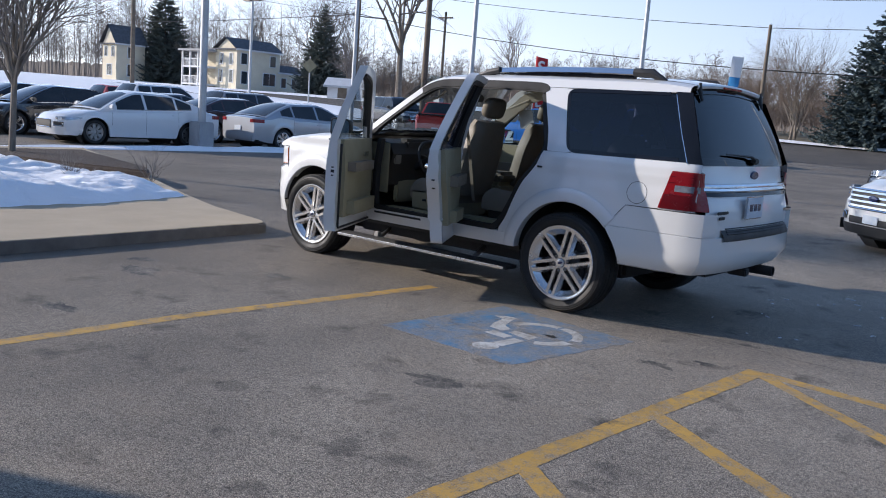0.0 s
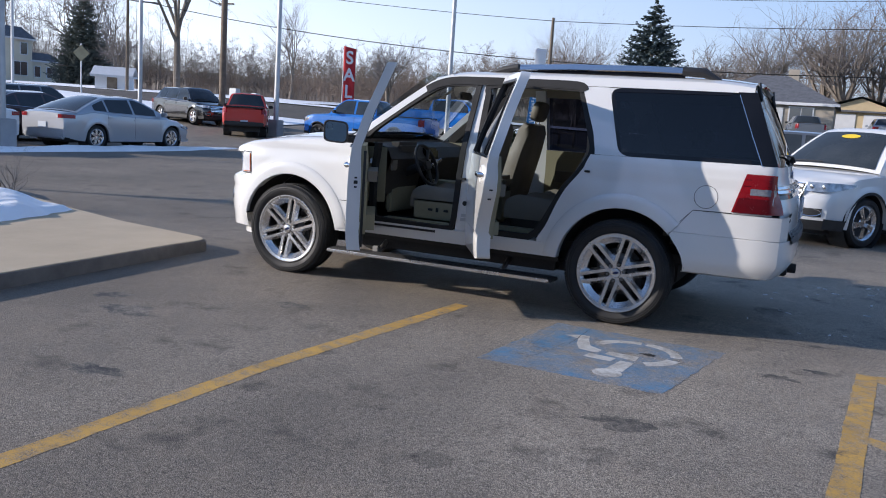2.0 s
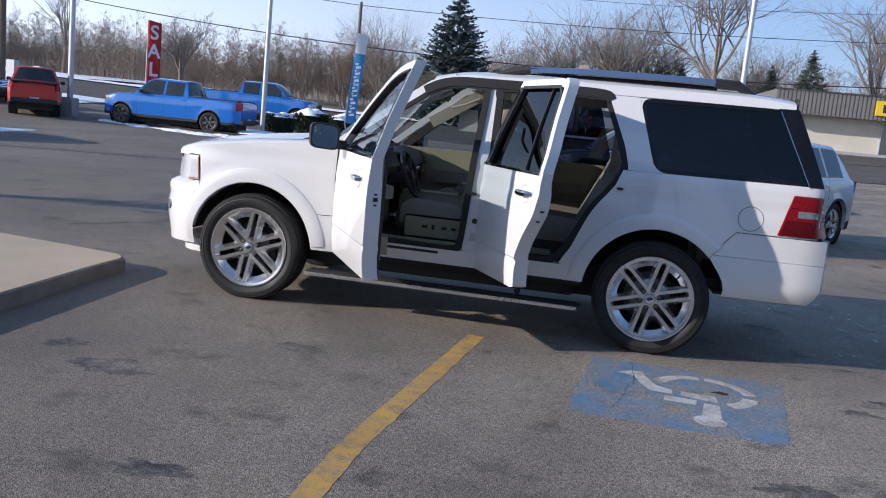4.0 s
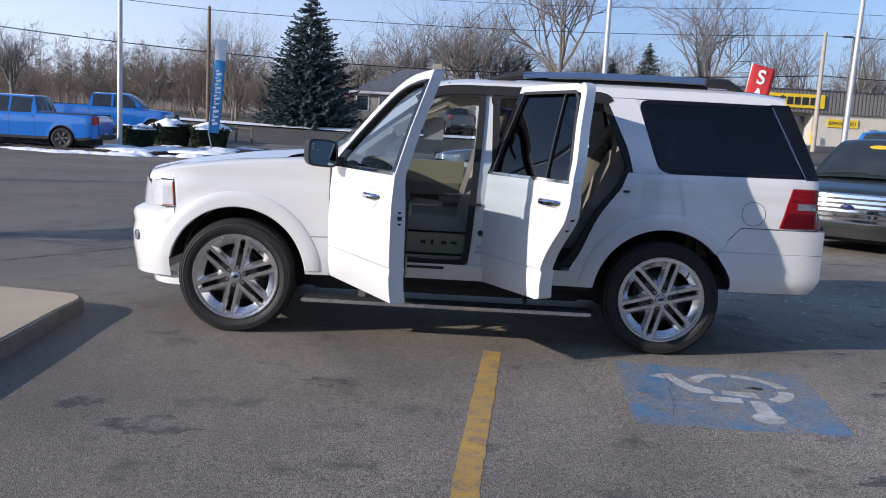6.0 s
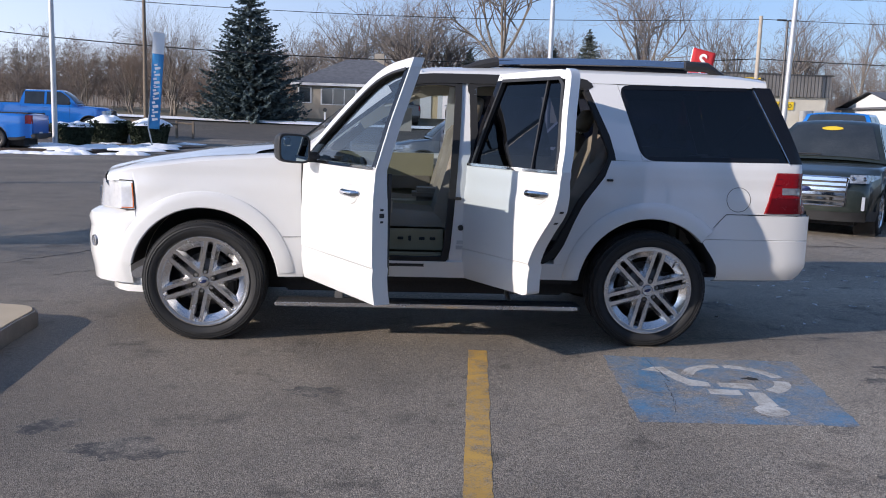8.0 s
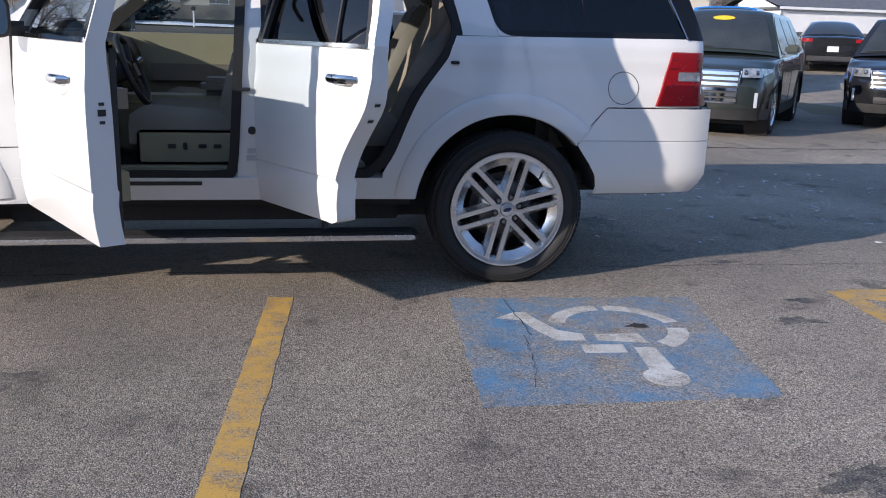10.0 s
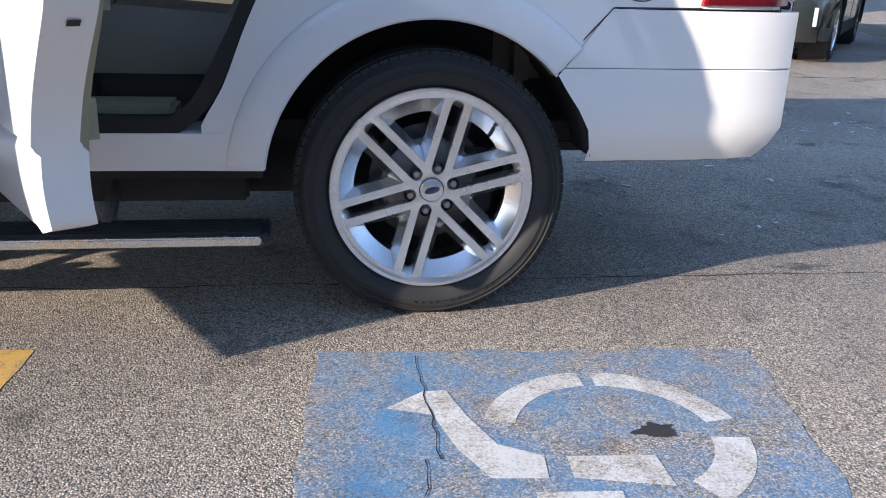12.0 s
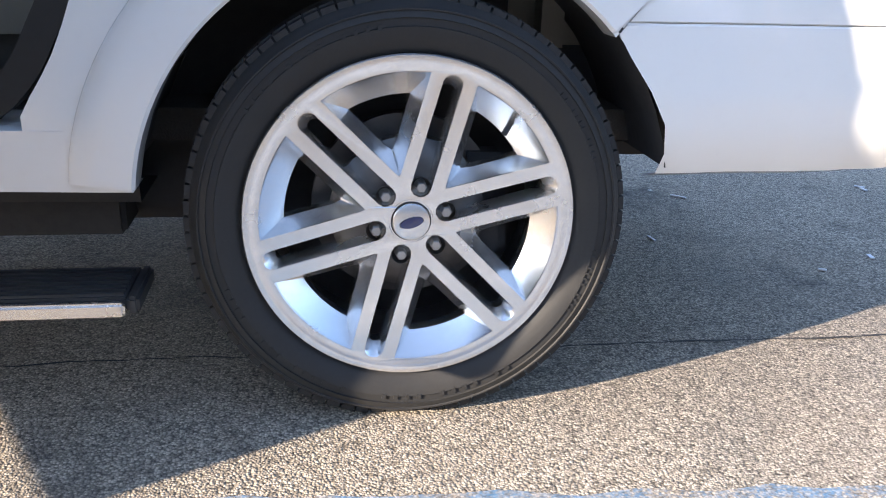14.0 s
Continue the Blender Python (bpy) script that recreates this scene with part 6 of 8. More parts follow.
# ---- other vehicles ----
def car(name, label, category, style, colour, m, group="parked cars", trim=BLACK_TRIM, extras=()):
    """A parked vehicle facing +x in its own space, its wheels on z = 0, set down at the pose m."""
    S = style
    L, W, H, wb, wr = S["L"], S["W"], S["H"], S["wb"], S["wr"]
    fo = S.get("fo", 0.95)                                      # front axle to nose
    xf, xr = wb / 2 + fo, wb / 2 + fo - L
    hubs = (wb / 2, -wb / 2)
    ar = wr + 0.065
    top = S["top"]                                              # (x, z) of hood, belt and deck
    hw = W / 2
    root = thing(name, label, category, group=group)
    rootpaint = colour

    def half(x):
        return hw - 0.11 * smooth01(xf - 0.9, xf, x) ** 1.5 - 0.12 * smooth01(xr + 0.45, xr, x) ** 1.5

    nose_z = S.get("nose_z", 0.60)

    def swept(x, y, z):
        """Rounds the nose: corners swept back, the upper and lower front leaning in."""
        g = smooth01(xf - 0.85, xf, x)
        e = min(abs(y) / (hw - 0.11), 1.0)
        return x - g * (0.05 * e * e + 0.20 * e ** 5 + S.get("rake", 0.30) * max(z - nose_z, 0) ** 1.35 + 0.35 * max(0.44 - z, 0) ** 1.2)

    def low(x):
        z = S.get("sill", 0.24) + 0.10 * smooth01(xf - 0.5, xf, x) * 0.3 + 0.08 * smooth01(xr + 0.6, xr, x)
        for hx in hubs:
            if abs(x - hx) < ar:
                z = max(z, wr + math.sqrt(ar ** 2 - (x - hx) ** 2))
        return z

    def body_side(x, z):
        zl, zt = S.get("sill", 0.24), lerp_at(top, x)
        t = (z - zl) / max(zt - zl, 0.1)
        y = half(x) - 0.035 * (1 - t) ** 2 - 0.05 * max(t - 0.62, 0) ** 1.3 * 2.2
        for hx in hubs:
            y += 0.018 * (1 - smooth01(ar + 0.05, ar + 0.07, math.hypot(x - hx, z - wr)))
        return y

    xs = sorted(set(steps(xr, xf, 56) + [h + s * ar * 0.999 for h in hubs for s in (-1, 1)] + [h + s * ar * 0.93 for h in hubs for s in (-1, 1)]))
    bm = bm_new()
    rows = []
    for x in xs:
        zl, zt = low(x), lerp_at(top, x)
        end = 0.06 * smooth01(xf - 0.12, xf, x) + 0.05 * smooth01(xr + 0.12, xr, x)
        sec = [(body_side(x, zl) - 0.06, zl)]
        for t in (0.0, 0.2, 0.4, 0.55, 0.7, 0.82, 0.91, 0.96):
            z = zl + (zt - 0.03 - zl) * t
            sec.append((body_side(x, z), z - end * t))
        w9 = body_side(x, zt - 0.06)
        sec += [(w9 - 0.05, zt - 0.012 - end), (w9 * 0.82, zt + 0.004 - end), (w9 * 0.45, zt + 0.022 - end), (0.0, zt + 0.028 - end)]
        rows.append([(swept(x, y, z), y, z) for y, z in sec] + [(swept(x, y, z), -y, z) for y, z in sec[-2::-1]])
        last = sec
    vv = add_grid(bm, rows)
    bm.faces.new(vv[0])
    add_grid(bm, [[(swept(xf, y * k, z), y * k, z) for k in steps(-1, 1, 18)] for y, z in last[:-1]])
    bmesh.ops.remove_doubles(bm, verts=bm.verts[:], dist=0.0008)
    part("body", bm, rootpaint, root, smooth=40)
    # cabin
    xa, xb, xc, xd = S["cabin"]                                 # screen base, roof front, roof rear, rear screen base
    za, zd = lerp_at(top, xa), lerp_at(top, xd)
    wt = hw * S.get("tuck", 0.72)

    def gz(x):
        if x > xb:
            return za + (H - 0.03 - za) * (1 - (1 - min((x - xa) / (xb - xa), 1.0)) ** 1.35)
        if x < xc:
            return zd + (H - 0.05 - zd) * (1 - (1 - min((x - xd) / (xc - xd), 1.0)) ** 1.4)
        return H - 0.03 - 0.02 * smooth01(xb, xc, x)

    def cab(x, z, i=0.0):
        zb = lerp_at(top, x) - 0.03
        t = min(max((z - zb) / (H - zb), 0), 1)
        return body_side(x, lerp_at(top, x) - 0.05) * (1 - t) + wt * t - 0.03 * t * t - i - 0.02

    for s in (1, -1):
        bm = bm_new()
        add_grid(bm, [[(x, s * cab(x, z), z) for z in steps(lerp_at(top, x) - 0.04, max(gz(x), lerp_at(top, x) - 0.035), 6)] for x in steps(xd, xa, 36)])
        part("cabin_side", bm, rootpaint, root, smooth=40)
        for a, b in S["windows"]:
            bm = bm_new()
            cols = [x for x in steps(a, b, 14) if gz(x) - 0.055 > lerp_at(top, x) + 0.035]
            add_grid(bm, [[(x, s * (cab(x, z) + 0.006), z) for z in steps(lerp_at(top, x) + 0.03, gz(x) - 0.05, 5)] for x in cols])
            part("side_window", bm, CAR_GLASS, root, smooth="all")
        bm = bm_new()
        add_tube(bm, [(x, s * (cab(x, lerp_at(top, x) + 0.02) + 0.008), lerp_at(top, x) + 0.018) for x in steps(S["windows"][-1][0], S["windows"][0][1], 10)], 0.009, 5)
        part("belt_strip", bm, CHROME if S.get("bright", True) else BLACK_TRIM, root)
        mx = xa - 0.32
        part("mirror", box(mx - 0.06, mx + 0.07, *sorted((s * (half(mx) - 0.03), s * (half(mx) + 0.17))), lerp_at(top, mx) + 0.02, lerp_at(top, mx) + 0.16, 0.03), rootpaint if not S.get("dark_mirror") else BLACK_TRIM, root)
        for hx0 in S["handles"]:
            zz = lerp_at(top, hx0) - 0.13
            part("door_handle", box(hx0 - 0.10, hx0 + 0.10, *sorted((s * (body_side(hx0, zz) - 0.01), s * (body_side(hx0, zz) + 0.028))), zz - 0.015, zz + 0.015, 0.008), rootpaint if not S.get("chrome_handles") else CHROME, root)
        for sx in S["seams"]:
            bm = bm_new()
            add_tube(bm, [(sx, s * (body_side(sx, z) - 0.0015), z) for z in steps(low(sx) + 0.06, lerp_at(top, sx) - 0.05, 8)], 0.005, 4)
            part("door_seam", bm, UNDER, root)
        bm = bm_new()
        add_grid(bm, [[(x, s * (body_side(x, z) + 0.006), z) for z in (low(x) - 0.02, low(x) + (0.02 if any(abs(x - h) < ar for h in hubs) else S.get("cladding", 0.06)))] for x in xs if xr + 0.15 < x < xf - 0.15])
        part("sill_cladding", bm, trim, root)
    def shell(x, v, out=0.0):
        """The cabin's upper skin from side to side."""
        z, w0 = gz(x), cab(x, max(gz(x), lerp_at(top, x)))
        c = 1 - (2 * v - 1) ** 2
        bow = 0.10 * c * (smooth01(xb - 0.1, xa, x) - smooth01(xc + 0.1, xd, x))
        return (x + bow + out * (1 if x > xb else -1 if x < xc else 0), -w0 + 2 * w0 * v, z + 0.045 * (1 - abs(2 * v - 1) ** 2.6) + out)
    bm = bm_new()
    add_grid(bm, [[shell(x, v) for v in steps(0, 1, 16)] for x in steps(xd, xa, 48)])
    part("roof", bm, rootpaint, root, smooth=50)
    for nm, x0, x1, u1 in (("windscreen", xa, xb, 0.80), ("rear_window", xd, xc, 0.84)):
        bm = bm_new()
        add_grid(bm, [[shell(x0 + (x1 - x0) * u, v, 0.007) for v in steps(0.045 + 0.035 * u, 0.955 - 0.035 * u, 12)] for u in steps(0.05, u1, 9)])
        part(nm, bm, CAR_GLASS, root, smooth="all")
    part("wiper", tube([shell(xa + (xb - xa) * 0.07, v, 0.02) for v in (0.1, 0.3, 0.48)], 0.009, 5), BLACK_TRIM, root)
    # wheels
    for hx in hubs:
        for s in (1, -1):
            y0 = s * (hw - 0.035)
            w = part("wheel", lathe([(0.0005, s * -0.03), (wr * 0.16, s * -0.03), (wr * 0.2, s * -0.05), (wr * 0.56, s * -0.055), (wr * 0.6, s * -0.02), (wr * 0.68, 0.0), (wr * 0.71, s * -0.01), (wr * 0.68, s * -0.05)], (hx, y0, wr), "y", 32), S.get("rim", ALLOY), root)
            ty = new("tyre", mesh_of(lathe([(wr * 0.70, s * -0.012), (wr * 0.76, s * 0.008), (wr * 0.9, s * 0.008), (wr * 0.97, s * -0.015), (wr, s * -0.05), (wr, s * -0.19), (wr * 0.95, s * -0.22), (wr * 0.7, s * -0.21)], (hx, y0, wr), "y", 36), RUBBER, 40))
            ty.parent = w
            bm = bm_new()
            for k in range(S.get("spokes", 5)):
                for d in (-6, 6):
                    a = 360 / S.get("spokes", 5) * k + d + 9
                    add_box(bm, wr * 0.20, wr * 0.60, *sorted((s * -0.045, s * -0.004)), -0.022, 0.022, m=Matrix.Translation((hx, y0, wr)) @ Matrix.Rotation(radians(a), 4, "Y"))
            sp = new("spokes", mesh_of(bm, S.get("rim", ALLOY)))
            sp.parent = w
            gap = new("wheel_gap", mesh_of(lathe([(wr * 0.2, s * -0.048), (wr * 0.58, s * -0.050)], (hx, y0, wr), "y", 24), UNDER))
            gap.parent = w
            part("wheel_well", lathe([(ar + 0.01, s * -0.01), (ar + 0.01, s * -0.32), (0.0005, s * -0.32)], (hx, y0, wr), "y", 28), UNDER, root)
    part("underbody", box(xr + 0.35, xf - 0.35, -hw + 0.3, hw - 0.3, 0.17, 0.5), UNDER, root)
    # lights and ends
    def front_patch(ya, yb, za_, zb_, out, n=10):
        g = bm_new()
        add_grid(g, [[(swept(xf, y, z) + out, y, z) for y in steps(ya, yb, n)] for z in steps(za_, zb_, 5)])
        return g

    zt_f, zt_r = lerp_at(top, xf - 0.15), lerp_at(top, xr + 0.12)
    fl0, fl1 = S.get("lamp_z", (0.62, 0.76))
    tl0, tl1 = S.get("tail_z", (0.72, 0.95))
    tw = S.get("tail_w", 0.30)
    for s in (1, -1):
        def corner(za_, zb_, back, inner, out, taper=0.0, n=4):
            """A patch wrapped round the front corner."""
            g = bm_new()
            rows = []
            for t in steps(0, 1, n):
                row = []
                for x in steps(xf - back, xf, 8)[:-1]:
                    k = (xf - x) / max(back, 0.01)
                    z = za_ + (zb_ - za_) * (t + (0.62 - t) * taper * k) + 0.04 * k * back
                    y = body_side(x, z) + out
                    row.append((swept(x, y, z), s * y, z))
                for k in steps(0, 1, 6):
                    z = za_ + (zb_ - za_) * t
                    y = (body_side(xf, z) + out) * (1 - k) + inner * k
                    row.append((swept(xf, y, z) + out, s * y, z))
                rows.append(row)
            add_grid(g, rows)
            return g
        bm = corner(fl0, fl1, S.get("lamp_back", 0.55), S.get("lamp_in", 0.62) * hw, 0.008, 0.75)
        part("headlight", bm, HEADLAMP, root, "clear headlight", "all")
        bm = bm_new()
        rows = []
        for z in steps(tl0, tl1, 3):
            row = [(x, s * (body_side(x, z) + 0.008), z) for x in steps(xr + tw, xr + 0.04, 4)]
            row += [(xr - 0.012, s * (half(xr) * (1 - 0.16 * k)), z) for k in (0.1, 1, S.get("tail_in", 2))]
            rows.append(row)
        add_grid(bm, rows)
        part("tail_light", bm, RED_LENS, root, "red tail light", "all")
        if S.get("projector", True):
            for k in (0.80, 0.66):
                y = hw * k
                z = (fl0 + fl1) / 2
                part("lamp_projector", lathe([(0.0005, 0.012), (0.03, 0.01), (0.036, 0.0)], (swept(xf, y, z) + 0.008, s * y, z), "x", 14), CHROME, root)
        if S.get("fog", "round") == "round":
            fz = S.get("fog_z", 0.50)
            bez = part("fog_bezel", front_patch(s * 0.56 * hw, s * 0.83 * hw, fz - 0.06, fz + 0.06, 0.006), BLACK_TRIM, root, "dark fog lamp recess")
            yy, rim = 0.70 * hw, bm_new()
            add_tube(rim, [(swept(xf, y, z) + 0.014, s * y, z) for y, z in [(yy + 0.13 * hw * math.cos(a), fz + 0.055 * math.sin(a)) for a in steps(0, 2 * math.pi, 20)]], 0.008, 5)
            ring_ob = new("fog_ring", mesh_of(rim, CHROME, True))
            ring_ob.parent = bez
        else:
            part("running_light", front_patch(s * 0.80 * hw, s * 0.84 * hw, 0.42, 0.62, 0.012), WHITE_LENS, root, "upright white running light")
    g0, g1, gw = S.get("grille", (0.52, 0.74, 0.55))
    gr = part("grille", front_patch(-gw, gw, g0, g1, 0.008), BLACK_TRIM, root, "dark grille with bright bars")
    for k in range(S.get("bars", 3)):
        z = g0 + (g1 - g0) * (k + 0.5) / S.get("bars", 3)
        hb = S.get("bar_h", 0.018)
        g = bm_new()
        add_grid(g, [[(swept(xf, y, z + dz) + dx, y, z + dz) for y in steps(-gw + 0.02, gw - 0.02, 14)] for dx, dz in ((0.006, hb), (0.03, hb * 0.8), (0.03, -hb * 0.8), (0.006, -hb))])
        br = new("grille_bar", mesh_of(g, CHROME, True))
        br.parent = gr
    rim = bm_new()
    add_tube(rim, [(swept(xf, y, z) + 0.012, y, z) for y, z in [(gw * c, g0 if lo else g1) for lo, cs in ((True, steps(-0.92, 0.92, 8)), (False, steps(1, -1, 8))) for c in cs] + [(-gw * 0.92, g0)]], 0.014, 6)
    rm = new("grille_rim", mesh_of(rim, CHROME, True))
    rm.parent = gr
    part("front_valance", front_patch(-half(xf) * 0.97, half(xf) * 0.97, S.get("sill", 0.24) - 0.02, S.get("sill", 0.24) + S.get("valance", 0.12), 0.010, 18), trim, root)
    part("lower_intake", front_patch(-0.5 * hw, 0.5 * hw, S.get("sill", 0.24) + S.get("valance", 0.12) + 0.01, min(g0 - 0.08, 0.50), 0.006), BLACK_TRIM, root) if g0 > 0.55 else None
    part("rear_valance", box(xr - 0.015, xr + 0.12, -half(xr) * 0.92, half(xr) * 0.92, S.get("sill", 0.24) + 0.02, S.get("sill", 0.24) + 0.2, 0.03), trim, root)
    part("number_plate", box(xr - 0.025, xr - 0.008, -0.16, 0.16, S.get("plate_z", 0.75) - 0.08, S.get("plate_z", 0.75) + 0.08, 0.004), PLATE_WHITE, root)
    if S.get("front_plate"):
        part("front_plate", box(swept(xf, 0, 0.5) + 0.01, swept(xf, 0, 0.5) + 0.02, -0.15, 0.15, 0.42, 0.54, 0.003), PLATE_WHITE, root)
    if S.get("badge"):
        bm = bm_new()
        add_lathe(bm, [(0.0005, 0.012), (0.045, 0.008), (0.052, 0)], (0, 0, 0), "x", 24)
        bmesh.ops.transform(bm, matrix=Matrix.Translation((swept(xf, 0, (g0 + g1) / 2) + 0.04, 0, (g0 + g1) / 2 + 0.02)) @ Matrix.Diagonal((1, 1.8, 0.8, 1)), verts=bm.verts[:])
        part("badge", bm, BADGE_BLUE, root)
    if S.get("rails"):
        for s in (1, -1):
            part("roof_rail", tube([(x, s * (wt - 0.10), gz(x) + 0.055) for x in steps(xc + 0.1, xb - 0.2, 5)], 0.016, 6), BLACK_TRIM, root)
    if S.get("sticker"):
        bm = bm_new()
        rows = []
        for r in (0.001, 1.0):
            rows.append([shell(xa + (xb - xa) * (0.66 + 0.055 * r * math.sin(a)), 0.5 + 0.115 * r * math.cos(a), 0.012) for a in steps(0, 2 * math.pi, 24)])
        add_grid(bm, rows)
        part("window_sticker", bm, YELLOW_STICKER, root, "yellow oval windscreen sticker")
    if S.get("bed"):
        b0, b1 = S["bed"]
        zt = lerp_at(top, (b0 + b1) / 2)
        part("bed_liner", box(b0, b1, -hw + 0.12, hw - 0.12, zt - 0.02, zt + 0.036, 0.005), UNDER, root)
        part("tailgate", box(xr - 0.02, xr + 0.03, -hw + 0.22, hw - 0.22, 0.62, zt - 0.06, 0.02), rootpaint, root)
        part("rear_bumper", box(xr - 0.12, xr + 0.06, -hw + 0.12, hw - 0.12, 0.45, 0.60, 0.03), BLACK_TRIM, root)
    root.matrix_basis = m
    return root


CAR_GLASS = surface("car_window_glass", (0.024, 0.031, 0.038), (0.045, 0.053, 0.060), 2, 40, 0.05, bump_by=0.0, rough_var=0.03, spec=0.4)
WHITE_LENS = surface("white_lamp_lens", (0.82, 0.83, 0.85), (0.75, 0.76, 0.78), 9, 60, 0.2, coat=1.0)
HEADLAMP = surface("headlamp_lens", (0.55, 0.57, 0.60), (0.10, 0.105, 0.115), 11, 60, 0.15, metal=0.6, coat=1.0, bump_by=0.1)
SILVER_CAR = paint("silver_car_paint", (0.42, 0.44, 0.47), 0.6, 0.35, 0.2)
WHITE_CAR2 = paint("white_sedan_paint", (0.72, 0.73, 0.74), 0.0, 0.35, 0.2)
BLACK_CAR = paint("black_car_paint", (0.008, 0.0085, 0.010), 0.0, 0.16, 0.08)
MAROON_CAR = paint("dark_maroon_paint", (0.035, 0.012, 0.015), 0.3, 0.3, 0.2)
GREY_CAR = paint("grey_car_paint", (0.16, 0.17, 0.185), 0.6, 0.35, 0.2)
GREEN_CAR = paint("dark_green_paint", (0.026, 0.036, 0.030), 0.45, 0.35, 0.25)
BLUE_CAR = paint("bright_blue_paint", (0.0, 0.145, 0.52), 0.0, 0.3, 0.03)
RED_CAR = paint("red_truck_paint", (0.60, 0.035, 0.02), 0.0, 0.32, 0.1)
FADED_RED = paint("faded_red_paint", (0.5, 0.06, 0.05), 0.0, 0.5, 0.3)

SEDAN = dict(L=4.87, W=1.85, H=1.47, wb=2.85, wr=0.335, fo=0.98, top=[(-2.0, 0.98), (-1.6, 1.04), (-0.8, 0.99), (0.6, 0.94), (1.05, 0.93), (1.7, 0.86), (2.25, 0.74), (2.42, 0.62)], cabin=(1.30, 0.10, -0.85, -2.10),
             windows=((-0.02, 0.80), (-0.98, -0.10), (-1.50, -1.05)), handles=(-0.02, -0.95), seams=(0.95, -0.05, -1.05), lamp_z=(0.60, 0.70), tail_z=(0.82, 0.92), tail_w=0.30, tail_in=1.6, grille=(0.40, 0.60, 0.42), bars=0, plate_z=0.62, tuck=0.64)
CUV = dict(L=4.78, W=1.93, H=1.74, wb=2.85, wr=0.372, fo=0.98, top=[(-1.95, 1.16), (-1.5, 1.17), (0.5, 1.10), (1.10, 1.10), (1.75, 1.03), (2.2, 0.93), (2.40, 0.78)], cabin=(1.22, 0.42, -1.55, -1.93),
           windows=((-0.02, 0.92), (-0.98, -0.10), (-1.62, -1.06)), handles=(-0.02, -0.98), seams=(1.02, -0.05, -1.05), sill=0.27, cladding=0.13, lamp_z=(0.80, 0.93), lamp_back=0.62, lamp_in=0.60, tail_z=(0.92, 1.12), grille=(0.62, 0.90, 0.56), bars=4, plate_z=0.95, tuck=0.70, badge=True, rails=False)
WHITE_CUV = dict(CUV, sticker=True, front_plate=True)
GREEN_CUV = dict(CUV, sticker=True, grille=(0.48, 0.90, 0.58), bars=6, bar_h=0.026, fog="upright", lamp_back=0.50, lamp_in=0.62, lamp_z=(0.82, 0.94), rake=0.22)
BLACK_CUV = dict(CUV, fog="upright")
PICKUP = dict(L=5.89, W=2.02, H=1.95, wb=3.68, wr=0.41, fo=0.94, top=[(-3.12, 1.30), (-0.95, 1.32), (-0.9, 1.30), (1.25, 1.28), (1.6, 1.25), (2.4, 1.19), (2.70, 1.10), (2.78, 0.9)], cabin=(1.32, 0.58, -0.72, -0.92),
              windows=((0.12, 1.02), (-0.72, 0.03)), handles=(0.10, -0.75), seams=(1.18, 0.07, -0.86), sill=0.38, cladding=0.08, lamp_z=(0.88, 1.08), lamp_back=0.25, tail_z=(0.95, 1.25), tail_w=0.20, tail_in=1, grille=(0.72, 1.08, 0.62), bars=3, plate_z=0.58, tuck=0.74, rake=0.12, nose_z=0.8, fog_z=0.55,
              bed=(-3.0, -0.98), rim=ALLOY_DULL, dark_mirror=True, spokes=6, bright=False)
BIG_PICKUP = dict(PICKUP, H=2.05, L=6.35, wb=4.06, fo=0.97, top=[(-3.4, 1.42), (-0.95, 1.44), (-0.9, 1.40), (1.4, 1.38), (1.8, 1.36), (2.7, 1.30), (2.94, 1.20), (3.0, 0.95)], cabin=(1.5, 0.75, -0.72, -0.92), windows=((0.2, 1.18), (-0.72, 0.1)), wr=0.44, sill=0.45,
                  grille=(0.80, 1.22, 0.70), lamp_z=(0.95, 1.2), rim=ALLOY)


def parked(x, y, heading, lift=0.0):
    return Matrix.Translation((x, y, lie(x, y) + lift)) @ Matrix.Rotation(radians(heading), 4, "Z")


car("sedan", "white four-door sedan parked along the lane", "car", dict(SEDAN, spokes=8, rim=ALLOY_DULL), WHITE_CAR2, parked(-19.2, 7.2, -91), trim=WHITE_CAR2)
car("sedan", "silver four-door sedan parked along the lane", "car", dict(SEDAN, spokes=7), SILVER_CAR, parked(-18.15, 12.7, 89), trim=SILVER_CAR)
car("sedan", "dark maroon sedan parked behind the silver one", "car", SEDAN, MAROON_CAR, parked(-21.2, 12.3, 90))
car("sedan", "black sedan in the parked row", "car", SEDAN, BLACK_CAR, parked(-22.6, 6.6, -90))
car("sedan", "black sedan in the parked row", "car", SEDAN, BLACK_CAR, parked(-25.8, 7.0, -90))
car("sedan", "dark grey sedan in the back row", "car", SEDAN, GREY_CAR, parked(-25.0, 12.3, 90))
car("crossover", "white crossover in the back row of parked cars", "car", CUV, WHITE_CAR2, parked(-31.0, 15.6, 90, -0.1))
car("crossover", "grey crossover in the back row of parked cars", "car", CUV, GREY_CAR, parked(-27.6, 17.6, 90, -0.1))
car("crossover", "faded red crossover beyond the parked rows", "car", CUV, FADED_RED, parked(-37.0, 17.5, 90, -0.5))
car("crossover", "black crossover parked at an angle by the exit", "car", CUV, BLACK_CAR, parked(-29.0, 28.5, -15))
car("pickup", "bright red pickup seen from its tailgate", "truck", dict(PICKUP, L=5.4, wb=3.22, W=1.9, H=1.82, top=[(-2.9, 1.2), (-0.95, 1.22), (-0.9, 1.2), (1.15, 1.18), (1.6, 1.15), (2.2, 1.08), (2.45, 1.0), (2.5, 0.85)]), RED_CAR, parked(-23.6, 26.0, 125))
